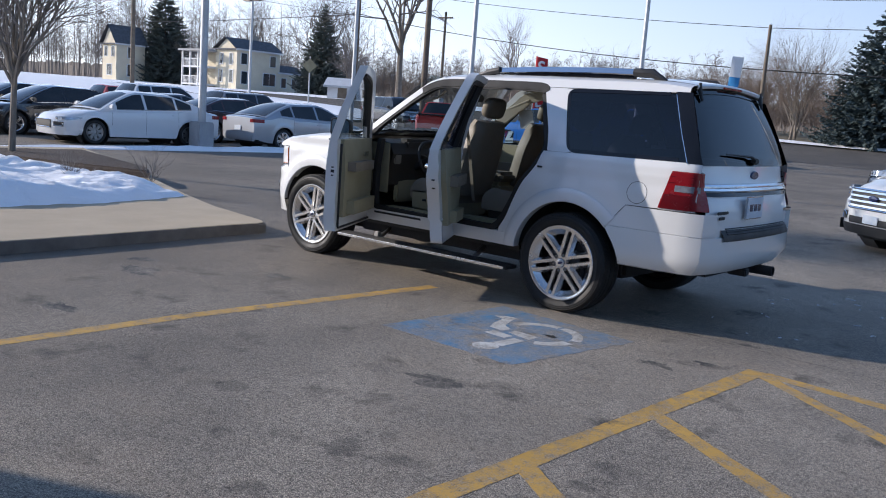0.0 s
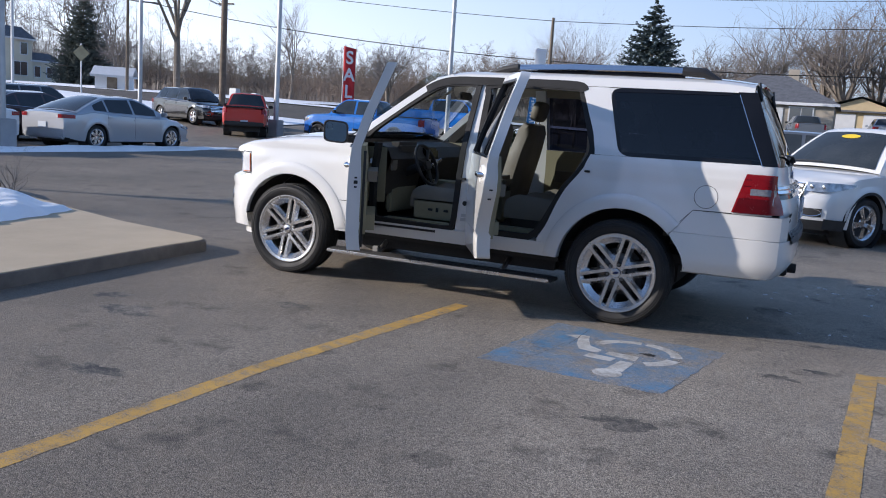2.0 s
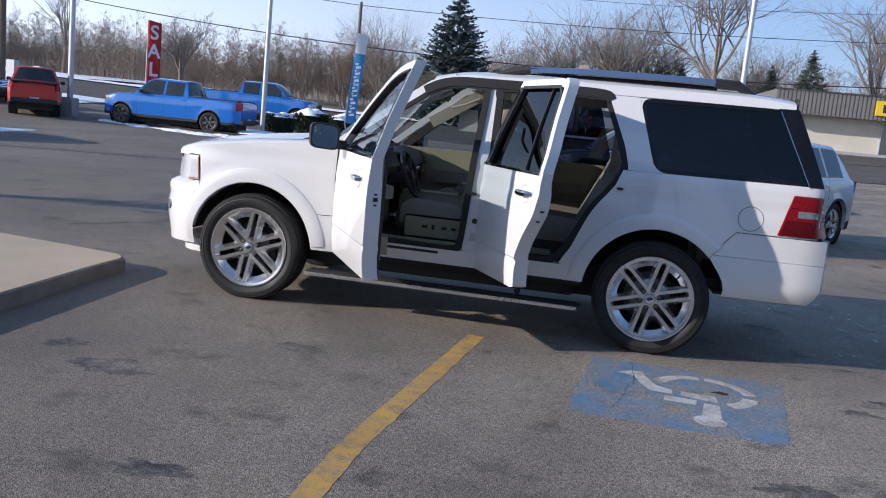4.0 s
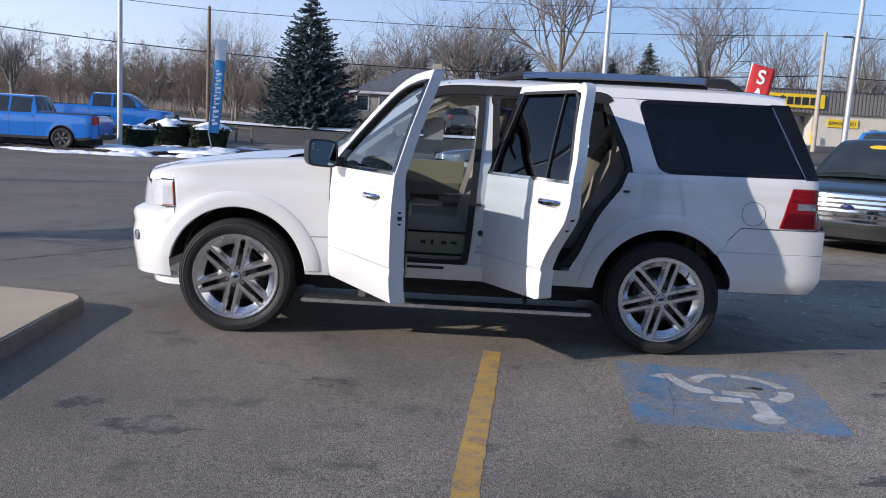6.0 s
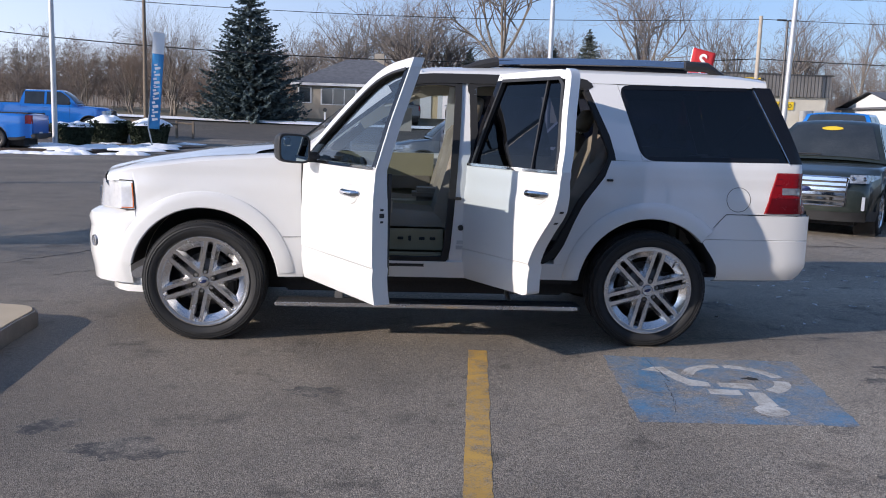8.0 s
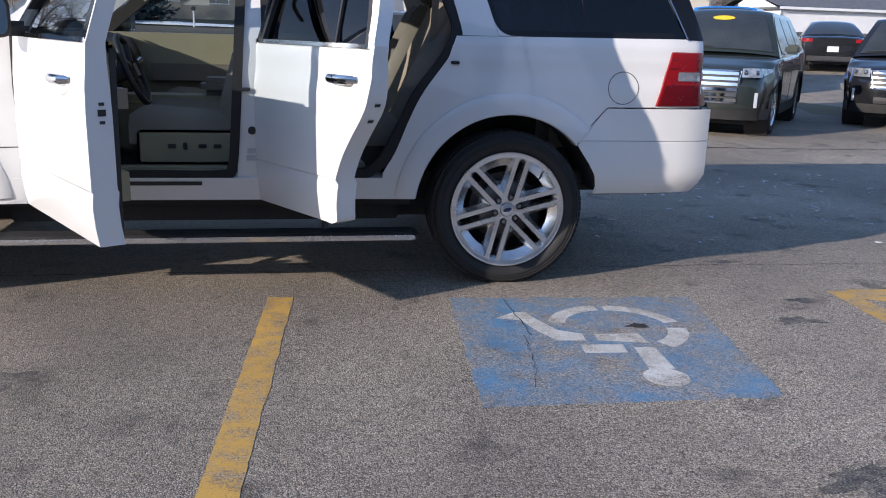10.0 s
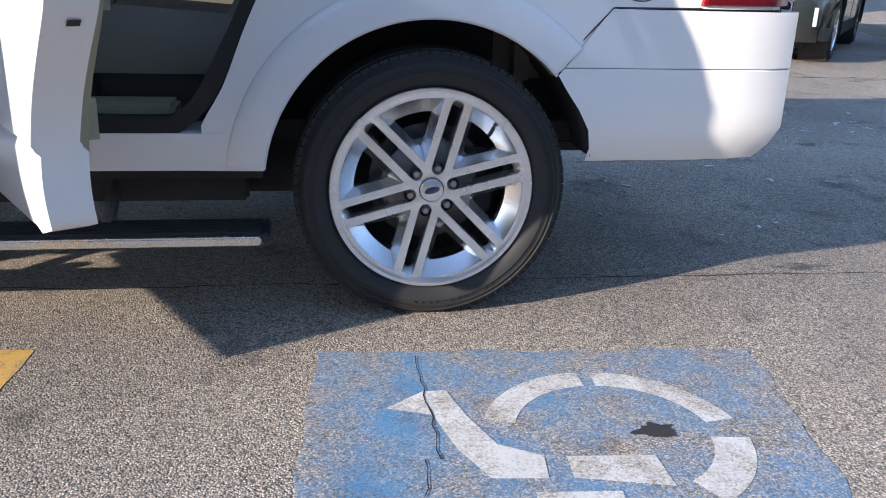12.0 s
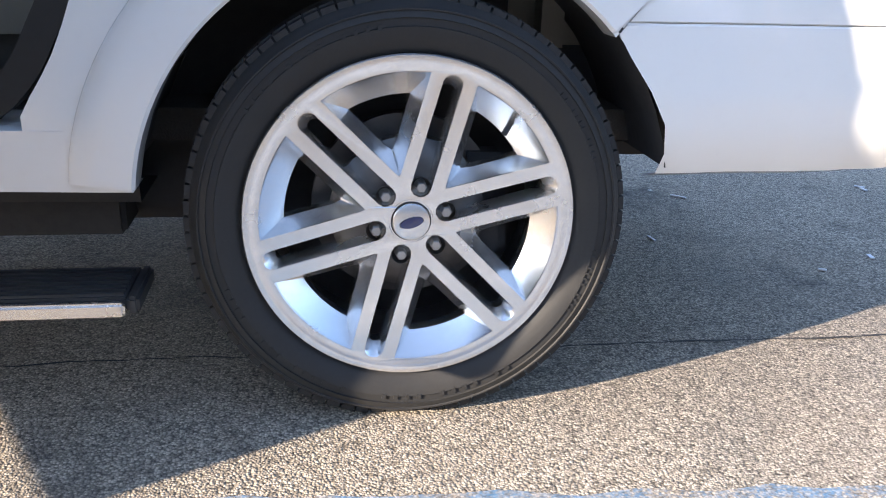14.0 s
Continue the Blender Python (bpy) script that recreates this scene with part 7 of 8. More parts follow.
car("pickup", "bright blue crew-cab pickup by the snowy island", "truck", dict(PICKUP, rim=STEEL), BLUE_CAR, parked(-17.8, 26.8, 183), "blue pickups")
car("pickup", "bright blue heavy-duty pickup behind the shrubs", "truck", BIG_PICKUP, BLUE_CAR, parked(-17.7, 35.4, 8, 0.05), "blue pickups")
car("pickup", "bright blue pickup with its cab lights towards the lot", "truck", PICKUP, BLUE_CAR, parked(9.9, 16.4, 53), "blue pickups")
car("crossover", "white crossover with a yellow windscreen sticker", "car", WHITE_CUV, WHITE_CAR, parked(1.95, 9.15, -127), trim=BLACK_TRIM)
car("crossover", "dark green crossover with a bright chrome grille", "car", GREEN_CUV, GREEN_CAR, parked(5.85, 8.7, -128))
car("crossover", "black crossover with upright running lights", "car", BLACK_CUV, BLACK_CAR, parked(9.8, 9.5, -128))
car("crossover", "dark blue-grey crossover out on the far lane", "car", CUV, GREY_CAR, parked(0.35, 17.4, 184))
car("sedan", "dark sedan seen from its boot", "car", SEDAN, BLACK_CAR, parked(16.4, 21.9, 60))
car("sedan", "dark maroon sedan seen from its boot", "car", SEDAN, MAROON_CAR, parked(19.5, 21.0, 60))
car("pickup", "dark grey pickup standing in the drive beyond the road", "truck", dict(PICKUP, H=1.85), GREY_CAR, parked(-1.4, 57.5, 100))
car("crossover", "silver crossover parked before the garage", "car", CUV, SILVER_CAR, parked(3.6, 66.0, 95))


# ---- trees ----
BARK = surface("grey_bark", (0.24, 0.205, 0.17), (0.15, 0.125, 0.10), 5, 40, 0.95, bump_by=0.5, bump_size=0.01)
TWIG = surface("brown_twigs", (0.235, 0.207, 0.19), (0.155, 0.137, 0.125), 1.5, 20, 0.95, bump_by=0.0)
RUST_TWIG = surface("rusty_twigs", (0.22, 0.168, 0.132), (0.15, 0.113, 0.09), 1.5, 20, 0.95, bump_by=0.0)
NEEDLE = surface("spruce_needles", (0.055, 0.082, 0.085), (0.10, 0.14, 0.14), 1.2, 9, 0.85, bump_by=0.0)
# far needles: distance haze is put into the colour, paler and greyer than near
NEEDLE_HAZED = surface("dark_needles", (0.10, 0.12, 0.105), (0.16, 0.18, 0.155), 1.2, 9, 0.85, bump_by=0.0)
SHRUB = surface("clipped_yew", (0.020, 0.032, 0.016), (0.036, 0.05, 0.026), 5, 30, 0.9, bump_by=0.6, bump_size=0.03)


def limb(bm, rng, p, d, length, r, level, levels, sides, droop, spread, splits):
    segs = 4 if level < 2 else 3
    pts, radii = [p.copy()], [r]
    for i in range(segs):
        d = (d + Vector((rng.gauss(0, 0.13), rng.gauss(0, 0.13), rng.gauss(0, 0.10) + droop))).normalized()
        p = p + d * length / segs
        pts.append(p.copy())
        radii.append(r * (1 - 0.62 * (i + 1) / segs))
    add_tube(bm, pts, radii, max(3, sides - level), 0 if level < 2 else 1, cap=False)
    if level >= levels:
        return
    n = splits[level]
    for k in range(n):
        t = rng.uniform(0.30 if level else 0.28, 1.0) if k else 1.0
        i = min(int(t * segs), segs - 1)
        base = pts[i].lerp(pts[i + 1], t * segs - i)
        out = Vector((rng.gauss(0, 1), rng.gauss(0, 1), rng.gauss(0.15, 0.5)))
        out = (out - out.dot(d) * d).normalized()
        nd_ = (d * math.cos(spread) + out * math.sin(spread) * rng.uniform(0.7, 1.2)).normalized()
        limb(bm, rng, base, nd_, length * rng.uniform(0.50, 0.78), radii[i] * 0.62, level + 1, levels, sides, droop, spread, splits)


def bare_tree(name, label, height, seed, spread=0.62, splits=(7, 6, 5, 3), twig=TWIG, trunk=0.035, stems=1, group="bare trees"):
    """A tapered trunk with forking limbs and fine twigs, rooted at the origin."""
    rng = random.Random(seed)
    root = thing(name, label, "tree", group=group)
    tb, cb = bm_new(), bm_new()
    for s in range(stems):
        d0 = Vector((rng.gauss(0, 0.28 if stems > 1 else 0.04), rng.gauss(0, 0.28 if stems > 1 else 0.04), 1)).normalized()
        p = Vector((rng.uniform(-0.2, 0.2), rng.uniform(-0.2, 0.2), -0.15)) if stems > 1 else Vector((0, 0, -0.15))
        h0 = height * ((0.26 if trunk > 0.03 else 0.34) if stems == 1 else 0.16)
        top = p + d0 * h0
        r0 = height * trunk / (stems ** 0.5)
        add_tube(tb, [p, p.lerp(top, 0.12), p.lerp(top, 0.6), top], [r0 * 1.35, r0, r0 * 0.85, r0 * 0.75], 8)
        for k in range(splits[0]):
            a = 2 * math.pi * (k / splits[0]) + rng.uniform(-0.4, 0.4)
            lean = rng.uniform(0.2, 1.0) * spread if k else 0.05
            d = Vector((math.cos(a) * math.sin(lean), math.sin(a) * math.sin(lean), math.cos(lean)))
            limb(cb, rng, p.lerp(top, rng.uniform(0.72, 1.0)), d, height * rng.uniform(0.36, 0.46), r0 * 0.5, 1, len(splits), 6, 0.02, spread, splits)
    part("trunk", tb, BARK, root)
    part("crown", cb, [BARK, twig], root, "leafless branches and twigs", False)
    return root


def spruce(name, label, height, width, seed, mat=NEEDLE, group="evergreens"):
    rng = random.Random(seed)
    root = thing(name, label, "tree", group=group)
    part("trunk", tube([(0, 0, -0.2), (0, 0, height * 0.5), (0, 0, height)], [height * 0.02, height * 0.012, 0.01], 8), BARK, root)
    vs, fs = [], []
    levels = int(height * 3.2)
    for i in range(levels):
        t = i / (levels - 1)
        z0 = height * (0.05 + 0.945 * t)
        reach = width * ((1 - t) ** 0.72 * 0.98 + 0.02) * (0.86 + 0.14 * smooth01(0, 0.10, t))
        n = int(9 + 13 * (1 - t))
        for k in range(n):
            a = 2 * math.pi * (k + rng.random()) / n
            rr = reach * (rng.uniform(0.72, 1.0) if rng.random() < 0.8 else rng.uniform(1.0, 1.14))
            ca, sa = math.cos(a), math.sin(a)
            zb = z0 + rng.uniform(-0.12, 0.12)
            bits = max(4, int(rr * 13))
            for j in range(bits):
                u = (j + rng.random()) / bits
                if u < 0.25 and rr > 1.2:
                    continue
                x, zc = rr * u, zb - 0.34 * rr * u + 0.30 * rr * u * u * u
                w = (0.10 + 0.16 * rr * (1 - u)) * rng.uniform(0.6, 1.2)
                for s in (-1, 1):
                    tilt = rng.gauss(0, 0.45)
                    roll_ = rng.gauss(-0.35, 0.5)
                    ox, oy = w * math.cos(0.75 + tilt), s * w * math.sin(0.75 + tilt)
                    dz = w * math.sin(roll_)
                    hw_ = 0.055 + 0.03 * rng.random()
                    quad = [(x - 0.04, -s * 0.02, zc), (x + ox * 0.55 + hw_, oy * 0.5 - s * hw_, zc + dz * 0.5 + hw_ * rng.uniform(-1, 1)), (x + ox * 1.15, oy * 1.15, zc + dz * 1.15), (x + ox * 0.45 - hw_, oy * 0.55 + s * hw_, zc + dz * 0.5 - hw_ * rng.uniform(-1, 1))]
                    q = len(vs)
                    for px, py, pz in quad:
                        vs.append((px * ca - py * sa, px * sa + py * ca, pz))
                    fs.append((q, q + 1, q + 2, q + 3))
    me = bpy.data.meshes.new("crown")
    me.from_pydata(vs, [], fs)
    me.materials.append(mat)
    ob = new("crown", me)
    ob.parent = root
    ob["label"] = "dense drooping needle sprays"
    return root


def planted(ob, x, y, turn=0.0, scale=1.0, sink=0.0):
    ob.matrix_basis = Matrix.Translation((x, y, lie(x, y) - sink)) @ Matrix.Rotation(radians(turn), 4, "Z") @ Matrix.Scale(scale, 4)
    return ob


def again(ob, x, y, turn=0.0, scale=1.0, sink=0.0):
    return copy_thing(ob, Matrix.Translation((x, y, lie(x, y) - sink)) @ Matrix.Rotation(radians(turn), 4, "Z") @ Matrix.Scale(scale, 4))


planted(spruce("spruce", "tall blue-green spruce at the roadside", 9.15, 4.4, 3), -11.7, 55.2, 10)
far_spruce = planted(spruce("spruce", "dark evergreen beyond the road", 12.0, 4.4, 8, NEEDLE_HAZED), -106.8, 62.7, 0, 1.2)
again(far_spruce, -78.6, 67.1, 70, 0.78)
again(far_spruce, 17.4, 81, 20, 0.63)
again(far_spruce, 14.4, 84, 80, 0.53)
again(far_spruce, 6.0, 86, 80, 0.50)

oak = planted(bare_tree("bare_tree", "wide leafless tree beyond the road", 18.5, 11, 0.80, (8, 6, 5, 4), TWIG, 0.018), 8.9, 80, 0)
slim = planted(bare_tree("bare_tree", "slim leafless tree with upswept branches", 12.5, 23, 0.42, (5, 5, 5, 3), TWIG, 0.017), 24.0, 84, 0)
round_t = planted(bare_tree("bare_tree", "leafless rounded tree behind the house", 9.5, 31, 0.75, (8, 6, 5, 3)), -6.0, 76, 0)
bushy = planted(bare_tree("bare_tree", "multi-stemmed leafless bush by the road", 8.2, 47, 0.55, (5, 6, 5, 3), RUST_TWIG, 0.022, 5), -17.2, 56.2, 0)
for x, y, t, s in ((31.0, 85, 60, 1.0), (41.0, 86, 140, 1.05), (47.5, 84, 200, 0.95), (36.5, 92, 300, 1.0), (54, 90, 33, 1.1), (62, 84, 77, 1.0), (-62, 84, 10, 0.95), (-108, 80, 50, 1.2), (-122, 68, 95, 1.2), (-92, 84, 15, 1.1)):
    again(slim, x, y, t, s)
for x, y, t, s in ((0.5, 84, 90, 1.3), (-1.5, 88, 200, 1.3), (3.5, 90, 310, 1.25), (-34, 58, 70, 0.6), (-10.5, 79, 45, 0.85), (14, 92, 45, 1.1), (-66, 60, 45, 0.7), (48, 100, 45, 1.3)):
    again(round_t, x, y, t, s)
again(oak, -52.6, 53.5, 140, 0.95)
again(oak, -97, 84, 60, 0.9)
again(oak, 27.5, 98, 210, 1.0)
again(bushy, -20.5, 58.0, 120, 0.75)
again(bushy, -24.5, 60, 220, 0.7)
again(bushy, -7.0, 82.0, 200, 0.8)
street_tree = planted(bare_tree("street_tree", "small leafless tree in the snowy bed", 5.2, 71, 0.55, (17, 10, 8, 5), TWIG, 0.0125), -12.8, 1.2, 0, 1.0, -0.15)


def thicket(name, label, n, x0, x1, y0, y1, h0, h1, seed, twig, branches=34):
    """Far woods: many thin leafless trees in one mesh."""
    rng = random.Random(seed)
    vs, fs = [], []

    def stick(p, q, r0, r1):
        d = (q - p).normalized()
        a = d.cross(Vector((0.3, 0.9, 0.1))).normalized()
        b = d.cross(a)
        i = len(vs)
        for c, r in ((p, r0), (q, r1)):
            for k in range(3):
                t = 2.094 * k
                vs.append(tuple(c + r * (math.cos(t) * a + math.sin(t) * b)))
        for k in range(3):
            fs.append((i + k, i + (k + 1) % 3, i + 3 + (k + 1) % 3, i + 3 + k))

    def twig_(p, q, r):
        d = (q - p).normalized()
        a = d.cross(Vector((rng.gauss(0, 0.4), 1.0, rng.gauss(0, 0.4)))).normalized() * r
        i = len(vs)
        vs.extend((tuple(p - a), tuple(p + a), tuple(q + a * 0.4), tuple(q - a * 0.4)))
        fs.append((i, i + 1, i + 2, i + 3))
    for _ in range(n):
        x, y, h = rng.uniform(x0, x1), rng.uniform(y0, y1), rng.uniform(h0, h1)
        base = Vector((x, y, lie(x, y) - 0.2))
        top = base + Vector((rng.gauss(0, 0.05 * h), rng.gauss(0, 0.05 * h), h))
        r = h * 0.0055
        stick(base, base.lerp(top, 0.6), r, r * 0.6)
        stick(base.lerp(top, 0.6), top, r * 0.6, 0.012)
        for k in range(branches):
            t = rng.uniform(0.22, 0.97)
            p = base.lerp(top, t)
            a, up = rng.uniform(0, 6.283), rng.uniform(0.35, 1.1)
            ln = h * (1 - t * 0.75) * rng.uniform(0.16, 0.38)
            q = p + Vector((math.cos(a) * math.cos(up), math.sin(a) * math.cos(up), math.sin(up))) * ln
            stick(p, q, r * 0.42 * (1.1 - t) + 0.004, 0.007)
            for j in range(5):
                p2 = p.lerp(q, rng.uniform(0.25, 1.0))
                a2, up2 = a + rng.gauss(0, 0.9), rng.uniform(0.1, 1.3)
                q2 = p2 + Vector((math.cos(a2) * math.cos(up2), math.sin(a2) * math.cos(up2), math.sin(up2))) * ln * rng.uniform(0.35, 0.7)
                twig_(p2, q2, 0.012)
                twig_(p2.lerp(q2, 0.5), p2.lerp(q2, 0.5) + (q2 - p2).length * 0.5 * Vector((math.cos(a2 + 1), math.sin(a2 + 1), rng.uniform(0, 1))), 0.009)
    me = bpy.data.meshes.new("thicket")
    me.from_pydata(vs, [], fs)
    me.materials.append(twig)
    return tagged(new(name, me), label, "woods", kind="stuff")


def far_belt():
    """The closed back of the woods, far off: uneven ridges of brown treetops."""
    bm = bm_new()
    for k, (y0, h) in enumerate(((150, 5.2), (175, 7.0))):
        rows = [[], []]
        for i in range(700):
            x = -900 + 1400 * i / 699
            y = y0 + 8 * noise.noise((x * 0.02, k, 0))
            z = lie(x, y)
            rows[0].append((x, y, z - 0.5))
            rows[1].append((x, y, z + h * (0.8 + 0.35 * noise.noise((x * 0.05, k, 1)) + 0.25 * noise.noise((x * 0.6, k, 2)) + 0.2 * noise.noise((x * 1.9, k, 3)))))
        add_grid(bm, rows)
    return solid("backdrop", bm, TWIG, "distant grey-brown ridge of leafless woods", "woods", kind="structure", smooth=False)


far_belt()
thicket("woods", "far belt of leafless grey-brown woods", 860, -190, -14, 104, 135, 6.0, 10.0, 5, TWIG, 28)
thicket("woods", "far belt of leafless grey-brown woods", 560, -14, 120, 104, 140, 8.0, 12.5, 6, TWIG, 28)
thicket("woods", "leafless woods behind the houses on the rise", 260, -190, -95, 60, 104, 10, 15, 7, TWIG, 24)
thicket("woods", "leafless woods far down the road", 420, -330, -150, -20, 110, 9, 14, 17, TWIG, 24)
thicket("brushwood", "rust-coloured leafless brush along the road", 260, -50, -10, 60, 80, 2.0, 4.5, 8, RUST_TWIG, 26)
thicket("brushwood", "rust-coloured leafless brush at the wood's edge", 1000, -150, 110, 94, 106, 2.5, 5.5, 9, RUST_TWIG, 18)


# ---- buildings ----
SIDING = surface("pale_yellow_siding", (0.74, 0.66, 0.50), (0.66, 0.58, 0.44), 1, 12, 0.8, bump_by=0.1)
TAN_BRICK = surface("tan_brick", (0.40, 0.355, 0.29), (0.32, 0.28, 0.23), 2, 14, 0.85, bump_by=0.2)
GOLD_SIDING = surface("gold_siding", (0.58, 0.46, 0.28), (0.52, 0.41, 0.25), 1, 12, 0.8, bump_by=0.1)
SHINGLE = surface("grey_shingle", (0.14, 0.145, 0.16), (0.09, 0.095, 0.105), 3, 25, 0.9, bump_by=0.3)
WHITE_TRIM = surface("white_house_trim", (0.70, 0.71, 0.72), (0.62, 0.63, 0.64), 2, 30, 0.6)
DARK_PANE = paint("house_window_glass", (0.03, 0.04, 0.05), 0.0, 0.1, 0.05)
METAL_RIB = surface("grey_ribbed_metal", (0.23, 0.215, 0.20), (0.18, 0.17, 0.16), 1, 20, 0.6, metal=0.2)
CREAM_WALL = surface("cream_block_wall", (0.60, 0.56, 0.47), (0.52, 0.48, 0.40), 1, 16, 0.85)
WHITE_WALL = surface("white_metal_wall", (0.72, 0.72, 0.72), (0.64, 0.64, 0.65), 1, 12, 0.6)
SIGN_YELLOW = surface("yellow_sign_face", (0.80, 0.55, 0.02), (0.74, 0.50, 0.02), 2, 30, 0.5)
SIGN_BLACK = surface("black_letters", (0.02, 0.02, 0.02), (0.03, 0.03, 0.03), 5, 30, 0.6)
WOOD_OLD = surface("weathered_wood", (0.21, 0.165, 0.12), (0.14, 0.11, 0.085), 4, 40, 0.9, bump_by=0.4)
GALV = surface("galvanised_steel", (0.55, 0.56, 0.57), (0.46, 0.47, 0.48), 3, 40, 0.45, metal=0.5)
BLUE_FLAG = surface("blue_flag_cloth", (0.05, 0.29, 0.58), (0.035, 0.23, 0.50), 2, 80, 0.8)
WHITE_CLOTH = surface("white_cloth", (0.75, 0.76, 0.77), (0.68, 0.69, 0.70), 3, 80, 0.8)
RED_CLOTH = surface("red_banner_cloth", (0.50, 0.025, 0.03), (0.42, 0.02, 0.025), 2, 80, 0.8)


def window_in(root, x, y, z, w, h, facing, panes=2):
    """A framed window on a wall; facing: the wall's outward way (dx, dy)."""
    ang = math.atan2(facing[1], facing[0])
    m = Matrix.Translation((x, y, z)) @ Matrix.Rotation(ang, 4, "Z")
    wf = part("window", box(-0.02, 0.05, -w / 2 - 0.08, w / 2 + 0.08, -0.08, h + 0.08, 0.01, m), WHITE_TRIM, root)
    for k in range(panes):
        a = -w / 2 + w * k / panes
        pn = new("pane", mesh_of(box(0.045, 0.058, a + 0.03, a + w / panes - 0.03, 0.0, h, 0.0, m), DARK_PANE))
        pn.parent = wf


def gable_house(name, label, x, y, w, d, eave, ridge, turn, wall, roof=SHINGLE, hip=0.0, windows=(), doors=(), chimney=None, over=0.35):
    """Walls, a ridged roof along the local x axis, windows as (side, along, sill, width, height, panes)."""
    root = thing(name, label, "house")
    part("wall", box(-w / 2, w / 2, -d / 2, d / 2, -1.2, eave), wall, root, smooth=False)
    bm = bm_new()
    a, b = w / 2 + over, d / 2 + over
    hx = w / 2 - hip if hip else a
    vs = [bm.verts.new(p) for p in ((-a, -b, eave - 0.05), (a, -b, eave - 0.05), (a, b, eave - 0.05), (-a, b, eave - 0.05), (-hx, 0, ridge), (hx, 0, ridge),
                                    (-a, -b, eave + 0.10), (a, -b, eave + 0.10), (a, b, eave + 0.10), (-a, b, eave + 0.10), (-hx, 0, ridge + 0.12), (hx, 0, ridge + 0.12))]
    for q in ((6, 7, 11, 10), (8, 9, 10, 11)) + (((9, 6, 10), (7, 8, 11)) if hip else ()) + ((0, 1, 7, 6), (1, 2, 8, 7), (2, 3, 9, 8), (3, 0, 6, 9), (0, 3, 2, 1)):
        bm.faces.new([vs[i] for i in q])
    part("roof", bm, roof, root, smooth=False)
    if not hip:
        for s in (-1, 1):
            bm = bm_new()
            g = [(s * (w / 2 - 0.002), -d / 2, eave - 0.1), (s * (w / 2 - 0.002), d / 2, eave - 0.1), (s * (w / 2 - 0.002), 0, ridge - 0.05)]
            bm.faces.new([bm.verts.new((p[0] + (0.004 * s), p[1], p[2])) for p in g])
            part("gable", bm, wall, root, smooth=False)
    part("fascia", box(-w / 2 - over - 0.02, w / 2 + over + 0.02, -d / 2 - over - 0.03, -d / 2 - over, eave - 0.08, eave + 0.12), WHITE_TRIM, root, smooth=False)
    for side, along, sill, ww, hh, panes in windows:
        px, py, f = {"s": (along, -d / 2, (0, -1)), "n": (along, d / 2, (0, 1)), "e": (w / 2, along, (1, 0)), "w": (-w / 2, along, (-1, 0))}[side]
        window_in(root, px, py, sill, ww, hh, f, panes)
    for side, along, ww, hh, mat in doors:
        px, py, f = {"s": (along, -d / 2, (0, -1)), "e": (w / 2, along, (1, 0))}[side]
        m = Matrix.Translation((px, py, 0)) @ Matrix.Rotation(math.atan2(f[1], f[0]), 4, "Z")
        part("door", box(-0.02, 0.06, -ww / 2, ww / 2, -0.1, hh, 0.01, m), mat, root)
    if chimney:
        part("chimney", box(chimney[0] - 0.4, chimney[0] + 0.4, chimney[1] - 0.3, chimney[1] + 0.3, ridge - 1.5, ridge + chimney[2]), TAN_BRICK, root, smooth=False)
    root.matrix_basis = Matrix.Translation((x, y, lie(x, y))) @ Matrix.Rotation(radians(turn), 4, "Z")
    return root


gable_house("ranch_house", "low brick house with a grey hipped roof", -4.6, 67.0, 9.6, 9.0, 2.35, 4.5, 0, TAN_BRICK, hip=3.6, windows=(("s", -1.5, 0.9, 2.6, 1.15, 3), ("s", -4.1, 1.0, 0.9, 1.1, 1), ("s", 2.6, 1.0, 1.6, 1.1, 2), ("w", 1.0, 1.0, 1.0, 1.1, 1)), doors=(("s", 0.9, 0.95, 2.05, WHITE_TRIM),), chimney=(1.5, 0.8, 0.7))
gable_house("garage", "gold-sided double garage with white doors", 2.0, 80.0, 6.5, 7.2, 2.3, 3.5, 90, GOLD_SIDING, windows=(), doors=(), over=0.4)
gable_house("side_house", "grey low house beside the garage", 13.5, 84.0, 9.0, 7.0, 2.4, 3.9, 0, WHITE_WALL, windows=(("s", -2, 0.9, 1.4, 1.1, 2), ("s", 2, 0.9, 1.4, 1.1, 2)))
garage_doors = thing("garage_doors", "two white panelled garage doors", "door", 2.0, 76.7, lie(2, 76.7))
for gx in (0.5, 3.5):
    part("door_leaf", box(gx - 1.2, gx + 1.2, 76.68, 76.74, lie(2, 76.7) - 0.1, lie(2, 76.7) + 2.1, 0.02), WHITE_TRIM, garage_doors)

gable_house("farmhouse", "two-storey pale yellow house with a porch", -88.9, 63.6, 6.7, 4.4, 5.0, 6.4, 90, SIDING, windows=(("w", 1.1, 1.0, 0.7, 1.5, 1), ("w", -1.1, 1.0, 0.7, 1.5, 1), ("w", 1.0, 3.2, 0.6, 1.3, 1), ("w", -1.0, 3.2, 0.6, 1.3, 1), ("s", -2.3, 3.3, 0.9, 1.3, 1), ("s", 2.2, 3.3, 0.9, 1.3, 1), ("s", 1.7, 0.9, 1.9, 1.5, 2), ("s", -2.2, 0.9, 0.9, 1.5, 1)), chimney=(1.0, 0.3, 0.7))
wing = gable_house("house_wing", "single-storey wing joined to the pale house", -89.1, 69.1, 4.1, 4.2, 2.6, 3.6, 90, SIDING, windows=(("s", 0.9, 0.8, 1.5, 1.2, 2), ("s", -1.2, 0.8, 0.8, 1.2, 1)))
zp = lie(-94, 60)
porch = thing("porch", "white two-deck porch on the pale house", "porch", -93.8, 60.0, zp)
